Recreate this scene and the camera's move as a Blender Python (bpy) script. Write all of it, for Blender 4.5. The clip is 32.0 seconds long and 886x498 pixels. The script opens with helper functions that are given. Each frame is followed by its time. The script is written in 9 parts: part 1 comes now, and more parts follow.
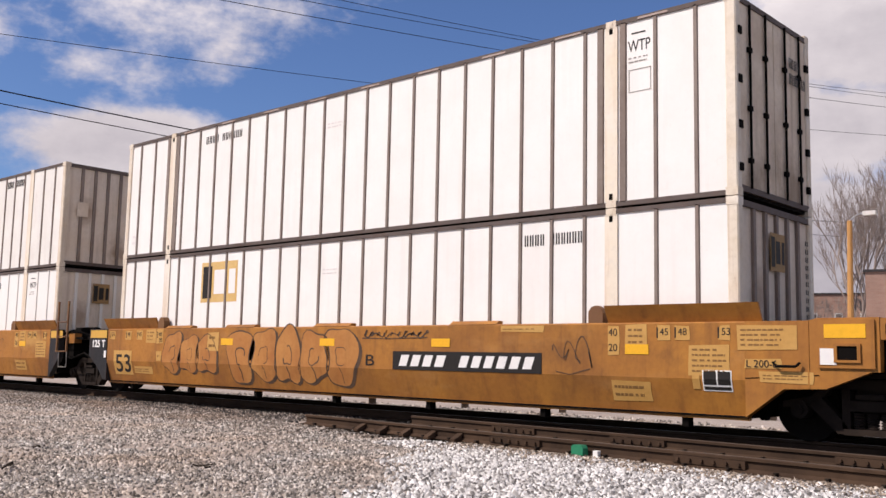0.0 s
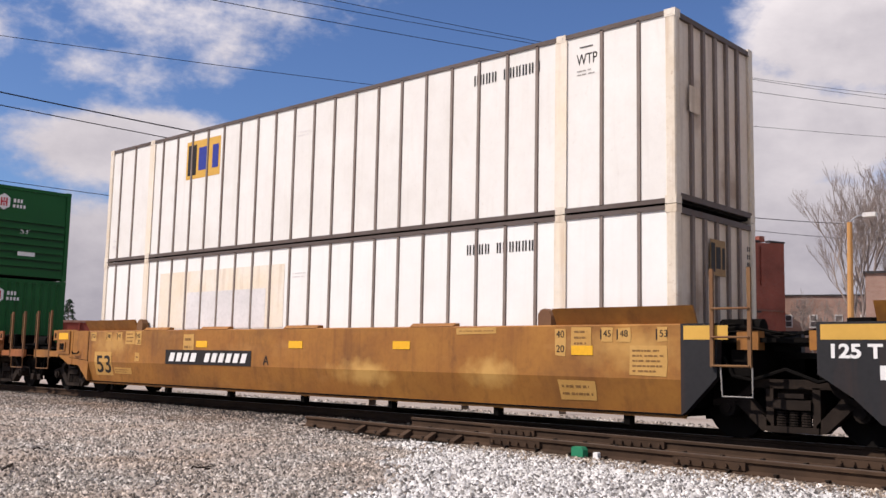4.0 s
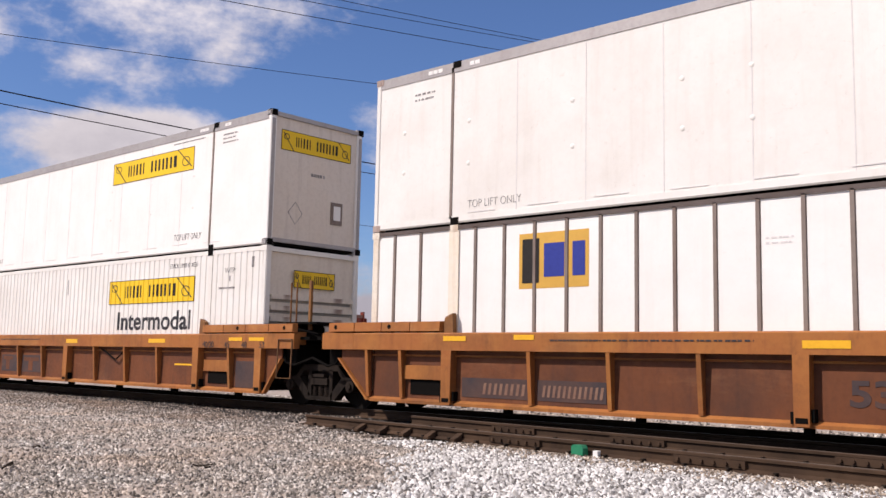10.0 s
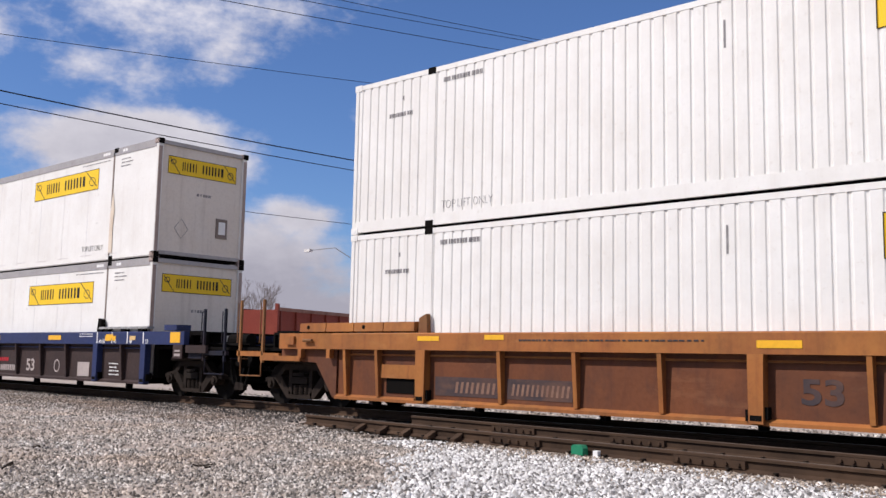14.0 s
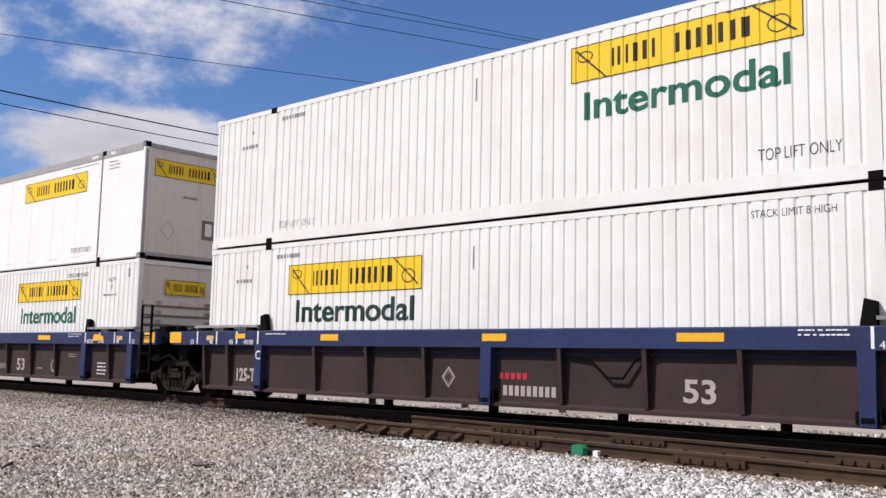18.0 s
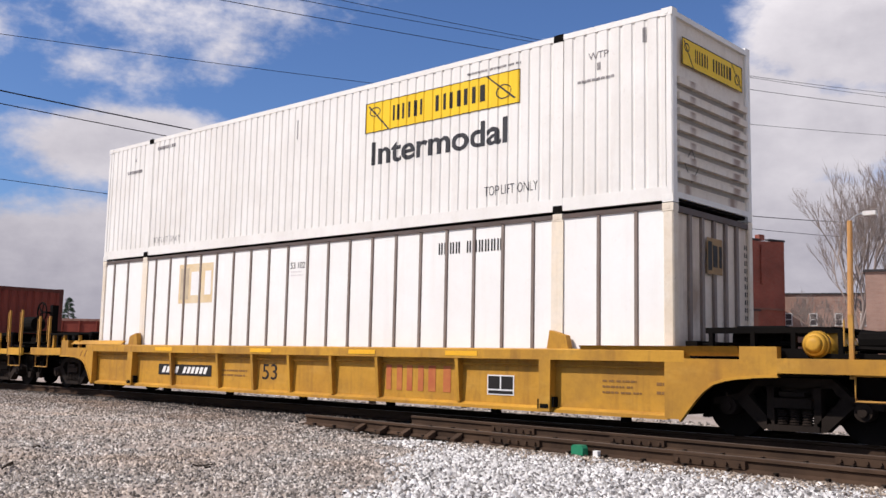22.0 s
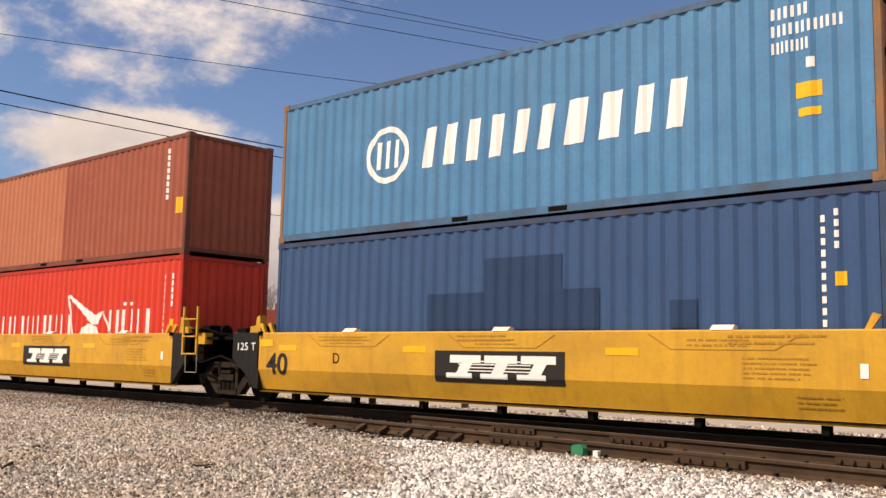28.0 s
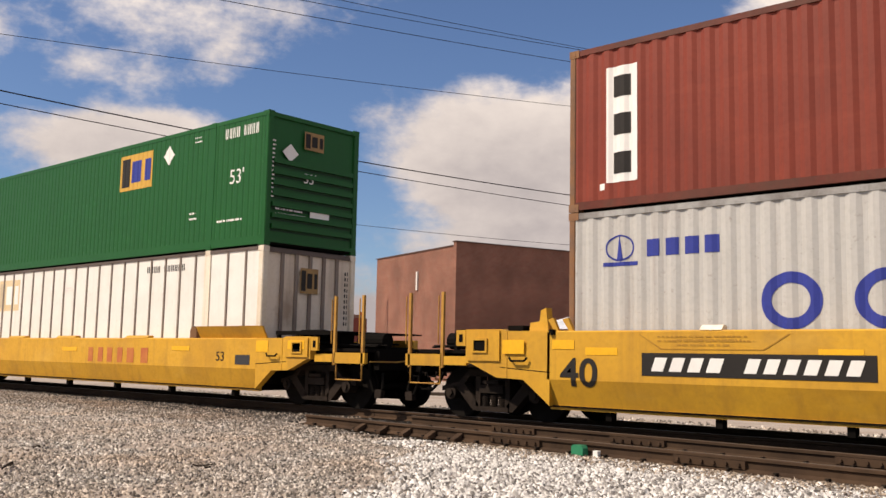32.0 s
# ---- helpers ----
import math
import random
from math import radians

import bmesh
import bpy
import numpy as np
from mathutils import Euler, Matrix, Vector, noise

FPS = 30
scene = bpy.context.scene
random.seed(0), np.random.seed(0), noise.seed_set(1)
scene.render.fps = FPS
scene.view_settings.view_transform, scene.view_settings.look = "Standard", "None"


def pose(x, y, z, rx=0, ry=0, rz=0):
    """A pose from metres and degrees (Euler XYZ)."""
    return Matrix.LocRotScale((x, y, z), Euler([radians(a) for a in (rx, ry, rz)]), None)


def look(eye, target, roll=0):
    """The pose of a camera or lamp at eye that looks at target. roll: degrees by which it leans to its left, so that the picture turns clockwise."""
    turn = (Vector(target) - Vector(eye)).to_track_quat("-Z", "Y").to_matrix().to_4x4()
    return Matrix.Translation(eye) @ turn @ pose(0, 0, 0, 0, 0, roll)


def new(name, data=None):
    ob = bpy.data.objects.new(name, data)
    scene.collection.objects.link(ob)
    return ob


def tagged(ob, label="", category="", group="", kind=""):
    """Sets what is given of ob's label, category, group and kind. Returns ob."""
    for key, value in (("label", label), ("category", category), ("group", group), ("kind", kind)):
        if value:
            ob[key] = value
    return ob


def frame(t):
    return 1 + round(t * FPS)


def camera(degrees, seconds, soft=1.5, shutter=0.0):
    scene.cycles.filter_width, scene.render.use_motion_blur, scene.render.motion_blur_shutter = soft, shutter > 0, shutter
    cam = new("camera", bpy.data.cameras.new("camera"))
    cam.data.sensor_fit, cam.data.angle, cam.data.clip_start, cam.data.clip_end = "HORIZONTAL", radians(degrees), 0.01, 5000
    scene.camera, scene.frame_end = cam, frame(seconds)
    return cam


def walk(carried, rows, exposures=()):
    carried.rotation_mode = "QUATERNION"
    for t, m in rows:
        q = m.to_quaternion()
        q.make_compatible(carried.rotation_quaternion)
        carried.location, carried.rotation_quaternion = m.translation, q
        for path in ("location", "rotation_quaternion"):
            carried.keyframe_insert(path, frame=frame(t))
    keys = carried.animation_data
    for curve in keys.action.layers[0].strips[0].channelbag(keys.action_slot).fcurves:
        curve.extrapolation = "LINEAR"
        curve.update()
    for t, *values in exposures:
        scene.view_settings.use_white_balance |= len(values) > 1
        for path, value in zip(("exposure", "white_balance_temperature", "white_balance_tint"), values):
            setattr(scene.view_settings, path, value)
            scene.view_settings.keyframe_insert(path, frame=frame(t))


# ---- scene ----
cam = camera(49.54, 32.0)
# a camera on a stand beside the track, nudged a little between 1.7 and 5.4 s
REST = pose(0, -12.249, 0.964, 96.583, -1.175, 42.133)
NUDGED = pose(0, -12.249, 0.964, 96.69, -1.175, 42.133)
walk(cam, [(0, REST), (1.6, REST), (2.0, NUDGED), (3.6, NUDGED), (5.4, REST), (32, REST)],
     [(0, -0.07, 6590, 20), (4.5, -0.04, 6490, 18), (5.8, -0.13, 6240, 17), (6.1, -0.1, 6290, 17), (7, 0.32, 6640, 16), (8, 0.38, 6540, 17), (9.2, 0, 6540, 20),
      (12, -0.02, 6360, 18), (13, -0.05, 6110, 16), (14.2, -0.07, 6160, 17), (15, -0.1, 6010, 16), (18, -0.05, 6160, 15), (22, -0.04, 6310, 17), (24.5, -0.05, 6460, 19),
      (26.5, 0.01, 7750, 17), (28, 0.15, 8000, 18), (29.2, 0.06, 8730, 19), (30, 0.02, 8900, 21), (31, 0.09, 8080, 18), (32, 0.02, 7500, 16)])

SPEED = 9.45          # the train, metres a second along +x
MID = 1.2955          # centre line of the main track
TO_SUN = Vector((-0.43, -0.66, 0.84)).normalized()

# ---- sky and sun ----
world = bpy.data.worlds.new("sky")
scene.world = world
world.use_nodes = True


def build_sky():
    nt = world.node_tree
    n, l = nt.nodes, nt.links
    n.clear()
    out = n.new("ShaderNodeOutputWorld")
    bg = n.new("ShaderNodeBackground")
    l.new(bg.outputs[0], out.inputs[0])
    sky = n.new("ShaderNodeTexSky")
    sky.sky_type = "NISHITA"
    sky.sun_disc = False
    sky.sun_elevation = math.asin(TO_SUN.z)
    sky.sun_rotation = math.atan2(TO_SUN.x, TO_SUN.y)
    sky.air_density, sky.dust_density, sky.ozone_density = 1.0, 0.3, 3.0

    def val(x):
        v = n.new("ShaderNodeValue")
        v.outputs[0].default_value = x
        return v.outputs[0]

    def op(kind, a, b=None, c=None):
        m = n.new("ShaderNodeMath")
        m.operation = kind
        for i, x in enumerate((a, b, c)):
            if x is None:
                continue
            if isinstance(x, (int, float)):
                m.inputs[i].default_value = x
            else:
                l.new(x, m.inputs[i])
        return m.outputs[0]

    tc = n.new("ShaderNodeTexCoord")
    sep = n.new("ShaderNodeSeparateXYZ")
    l.new(tc.outputs["Generated"], sep.inputs[0])
    az = op("MULTIPLY", op("ARCTAN2", op("MULTIPLY", sep.outputs[0], -1.0), sep.outputs[1]), 57.2958)
    el = op("MULTIPLY", op("ARCSINE", sep.outputs[2]), 57.2958)
    # cloud billows at two sizes, stretched sideways
    com = n.new("ShaderNodeCombineXYZ")
    l.new(op("MULTIPLY", az, 0.10), com.inputs[0])
    l.new(op("MULTIPLY", el, 0.16), com.inputs[1])
    def billow(scale, detail, rough, off):
        t = n.new("ShaderNodeTexNoise")
        t.inputs["Scale"].default_value = scale
        t.inputs["Detail"].default_value = detail
        t.inputs["Roughness"].default_value = rough
        mp = n.new("ShaderNodeMapping")
        mp.inputs["Location"].default_value = off
        l.new(com.outputs[0], mp.inputs[0])
        l.new(mp.outputs[0], t.inputs["Vector"])
        return t.outputs["Fac"]
    big = billow(1.6, 8, 0.62, (3.1, 1.7, 0.4))
    fine = billow(5.0, 6, 0.6, (0.3, 7.7, 2.2))
    # the clouds by azimuth, elevation, half width, half height, density
    blobs = (
        (68.0, 17.2, 3.4, 1.9, 0.26), (64.2, 16.3, 3.2, 1.2, 0.24), (59.4, 19.6, 4.2, 1.9, 0.14), (55.8, 17.9, 1.9, 1.8, 0.2), (54.0, 20.2, 3.2, 0.9, 0.10), (60.2, 15.7, 1.2, 0.9, 0.14),
        (60.6, 11.6, 8.0, 2.5, 1.0), (60.0, 4.6, 15.0, 4.4, 1.2), (50.9, 8.3, 2.4, 1.2, 0.6), (38.0, 11.6, 8.2, 5.2, 1.6),
        (28.4, 13.0, 11.5, 5.2, 1.7), (17.5, 18.5, 8.0, 4.6, 1.4), (28.4, 7.5, 18.0, 4.8, 1.6), (45.0, 1.6, 34.0, 2.8, 1.4), (19.5, 13.0, 6.0, 3.4, 1.3), (27.6, 17.9, 2.2, 0.9, 0.7), (45.7, 14.6, 0.9, 1.2, 0.1))
    total = val(-1.0)
    for a, e, ra, re, dens in blobs:
        dx = op("DIVIDE", op("SUBTRACT", az, a), ra)
        dy = op("DIVIDE", op("SUBTRACT", el, e), re)
        r = op("SQRT", op("ADD", op("MULTIPLY", dx, dx), op("MULTIPLY", dy, dy)))
        f = op("MULTIPLY", op("SUBTRACT", 1.0, r), dens)
        total = op("SMOOTH_MAX", total, f, 0.3)
    # outside the seen part the cover goes on as scattered cloud
    away = op("MINIMUM", op("DIVIDE", op("MAXIMUM", op("SUBTRACT", op("ABSOLUTE", op("SUBTRACT", az, 42.0)), 32.0), 0.0), 10.0), 1.0)
    total = op("ADD", op("MULTIPLY", total, op("SUBTRACT", 1.0, away)), op("MULTIPLY", away, 0.12))
    shape = op("ADD", total, op("MULTIPLY", op("SUBTRACT", big, 0.5), 1.25))
    shape = op("ADD", shape, op("MULTIPLY", op("SUBTRACT", fine, 0.5), 0.4))
    cover = n.new("ShaderNodeMapRange")
    cover.interpolation_type = "SMOOTHSTEP"
    cover.inputs["From Min"].default_value = -0.10
    cover.inputs["From Max"].default_value = 0.40
    l.new(shape, cover.inputs["Value"])
    # thick cloud is greyer below, bright on its billows
    tone = n.new("ShaderNodeValToRGB")
    tone.color_ramp.elements[0].position = 0.25
    tone.color_ramp.elements[0].color = (0.42, 0.41, 0.445, 1)
    tone.color_ramp.elements[1].position = 0.72
    tone.color_ramp.elements[1].color = (0.90, 0.875, 0.86, 1)
    lift = op("ADD", op("MULTIPLY", fine, 0.26), op("MULTIPLY", billow(0.8, 4, 0.5, (5.2, 0.6, 1.0)), 0.5))
    lift = op("ADD", lift, op("SUBTRACT", op("MULTIPLY", el, 0.022), 0.13))
    lift = op("SUBTRACT", lift, op("MULTIPLY", shape, 0.10))
    l.new(lift, tone.inputs[0])
    dim = n.new("ShaderNodeVectorMath")
    dim.operation = "MULTIPLY"
    dim.inputs[1].default_value = (0.070, 0.087, 0.111)
    l.new(sky.outputs[0], dim.inputs[0])
    mix = n.new("ShaderNodeMix")
    mix.data_type = "RGBA"
    l.new(cover.outputs[0], mix.inputs["Factor"])
    l.new(dim.outputs[0], mix.inputs["A"])
    l.new(tone.outputs[0], mix.inputs["B"])
    l.new(mix.outputs["Result"], bg.inputs[0])
    bg.inputs[1].default_value = 1.0


build_sky()
sun_data = bpy.data.lights.new("sun", "SUN")
sun_data.energy, sun_data.angle, sun_data.color = 5.0, radians(0.53), (1.0, 0.945, 0.85)
sun = new("sun", sun_data)
sun.matrix_world = look(TO_SUN * 50, (0, 0, 0))

# ---- materials ----


def surface(name, colour, rough=0.6, metal=0.0, second=None, scale=1.2, amount=0.5, grain=14.0, grain_amount=0.25, bump=0.15,
            streak=0.0, streak_colour=(0.12, 0.05, 0.025), speck=0.0, vary=0.0, spec=0.22,
            scuff=0.0, scuff_colour=(0.5, 0.3, 0.12), soot=0.0, soot_colour=(0.06, 0.04, 0.03), stains=(), stain_colour=(0.07, 0.04, 0.025)):
    """A worn surface: broad patches of a second colour, fine grain, run-off streaks, pale scuffs, soot, bump.
    stains: soft-edged blotches (x, y, z, rx, ry, rz, strength) in the thing's space."""
    m = bpy.data.materials.new(name)
    m.use_nodes = True
    nt = m.node_tree
    n, l = nt.nodes, nt.links
    p = n["Principled BSDF"]
    tc = n.new("ShaderNodeTexCoord")
    src = tc.outputs["Object"]
    place = src
    # every object gets its own stretch of the pattern
    own = n.new("ShaderNodeObjectInfo")
    far = n.new("ShaderNodeVectorMath")
    far.operation = "SCALE"
    far.inputs[0].default_value = (37.0, 11.0, 23.0)
    l.new(own.outputs["Random"], far.inputs["Scale"])
    moved = n.new("ShaderNodeVectorMath")
    l.new(src, moved.inputs[0])
    l.new(far.outputs[0], moved.inputs[1])
    src = moved.outputs[0]

    def tex(sc, detail, stretch=None, rough_=0.6):
        t = n.new("ShaderNodeTexNoise")
        t.inputs["Scale"].default_value = sc
        t.inputs["Detail"].default_value = detail
        t.inputs["Roughness"].default_value = rough_
        if stretch:
            mp = n.new("ShaderNodeMapping")
            mp.inputs["Scale"].default_value = stretch
            l.new(src, mp.inputs[0])
            l.new(mp.outputs[0], t.inputs["Vector"])
        else:
            l.new(src, t.inputs["Vector"])
        return t.outputs["Fac"]

    def ramp(x, a, b):
        r = n.new("ShaderNodeMapRange")
        r.inputs["From Min"].default_value, r.inputs["From Max"].default_value = a, b
        l.new(x, r.inputs["Value"])
        return r.outputs[0]

    def times(x, k):
        r = n.new("ShaderNodeMath")
        r.operation = "MULTIPLY"
        l.new(x, r.inputs[0])
        r.inputs[1].default_value = k
        return r.outputs[0]

    def mix(fac, a, b):
        r = n.new("ShaderNodeMix")
        r.data_type = "RGBA"
        l.new(fac, r.inputs["Factor"])
        for x, s in ((a, "A"), (b, "B")):
            if isinstance(x, tuple):
                r.inputs[s].default_value = (*x, 1)
            else:
                l.new(x, r.inputs[s])
        return r.outputs["Result"]

    second = second or tuple(c * 0.72 for c in colour)
    col = mix(times(ramp(tex(scale, 5), 0.35, 0.7), amount), colour, second)
    g = tex(grain, 4)
    col = mix(times(ramp(g, 0.45, 0.8), grain_amount), col, tuple(c * 0.6 for c in second))
    if streak:
        s = tex(1.0, 5, (5.0, 5.0, 0.35))
        col = mix(times(ramp(s, 0.52, 0.78), streak), col, streak_colour)
    if speck:
        s = tex(9.0, 6, None, 0.75)
        col = mix(times(ramp(s, 0.60, 0.68), speck), col, streak_colour)
    if scuff:
        s = tex(1.0, 6, (0.55, 0.8, 1.9), 0.65)
        col = mix(times(ramp(s, 0.56, 0.72), scuff), col, scuff_colour)
    if soot:
        s = tex(0.55, 7, None, 0.68)
        col = mix(times(ramp(s, 0.46, 0.68), soot), col, soot_colour)
        s = tex(3.2, 5, (1.0, 1.0, 0.6), 0.7)
        col = mix(times(ramp(s, 0.55, 0.72), soot * 0.7), col, soot_colour)
    for sx, sy, sz, rx, ry, rz, k in stains:
        warp = n.new("ShaderNodeTexNoise")
        warp.inputs["Scale"].default_value, warp.inputs["Detail"].default_value = 3.5, 5
        l.new(place, warp.inputs["Vector"])
        mp = n.new("ShaderNodeMapping")
        mp.vector_type = "TEXTURE"
        mp.inputs["Location"].default_value, mp.inputs["Scale"].default_value = (sx, sy, sz), (rx, ry, rz)
        l.new(place, mp.inputs[0])
        ln = n.new("ShaderNodeVectorMath")
        ln.operation = "LENGTH"
        l.new(mp.outputs[0], ln.inputs[0])
        ad = n.new("ShaderNodeMath")
        ad.operation = "MULTIPLY_ADD"
        l.new(warp.outputs["Fac"], ad.inputs[0])
        ad.inputs[1].default_value = 1.5
        l.new(ln.outputs["Value"], ad.inputs[2])
        col = mix(times(ramp(ad.outputs[0], 1.75, 1.0), k), col, stain_colour)
    if vary:
        oi = n.new("ShaderNodeObjectInfo")
        hsv = n.new("ShaderNodeHueSaturation")
        mr = n.new("ShaderNodeMapRange")
        mr.inputs["To Min"].default_value, mr.inputs["To Max"].default_value = 1 - vary, 1 + vary
        l.new(oi.outputs["Random"], mr.inputs["Value"])
        l.new(mr.outputs[0], hsv.inputs["Value"])
        l.new(col, hsv.inputs["Color"])
        col = hsv.outputs[0]
    l.new(col, p.inputs["Base Color"])
    p.inputs["Metallic"].default_value = metal
    p.inputs["Specular IOR Level"].default_value = spec
    rr = n.new("ShaderNodeMapRange")
    rr.inputs["To Min"].default_value, rr.inputs["To Max"].default_value = max(0.05, rough - 0.15), min(1.0, rough + 0.15)
    l.new(g, rr.inputs["Value"])
    l.new(rr.outputs[0], p.inputs["Roughness"])
    if bump:
        b = n.new("ShaderNodeBump")
        b.inputs["Strength"].default_value = bump
        b.inputs["Distance"].default_value = 0.01
        l.new(g, b.inputs["Height"])
        l.new(b.outputs[0], p.inputs["Normal"])
    return m


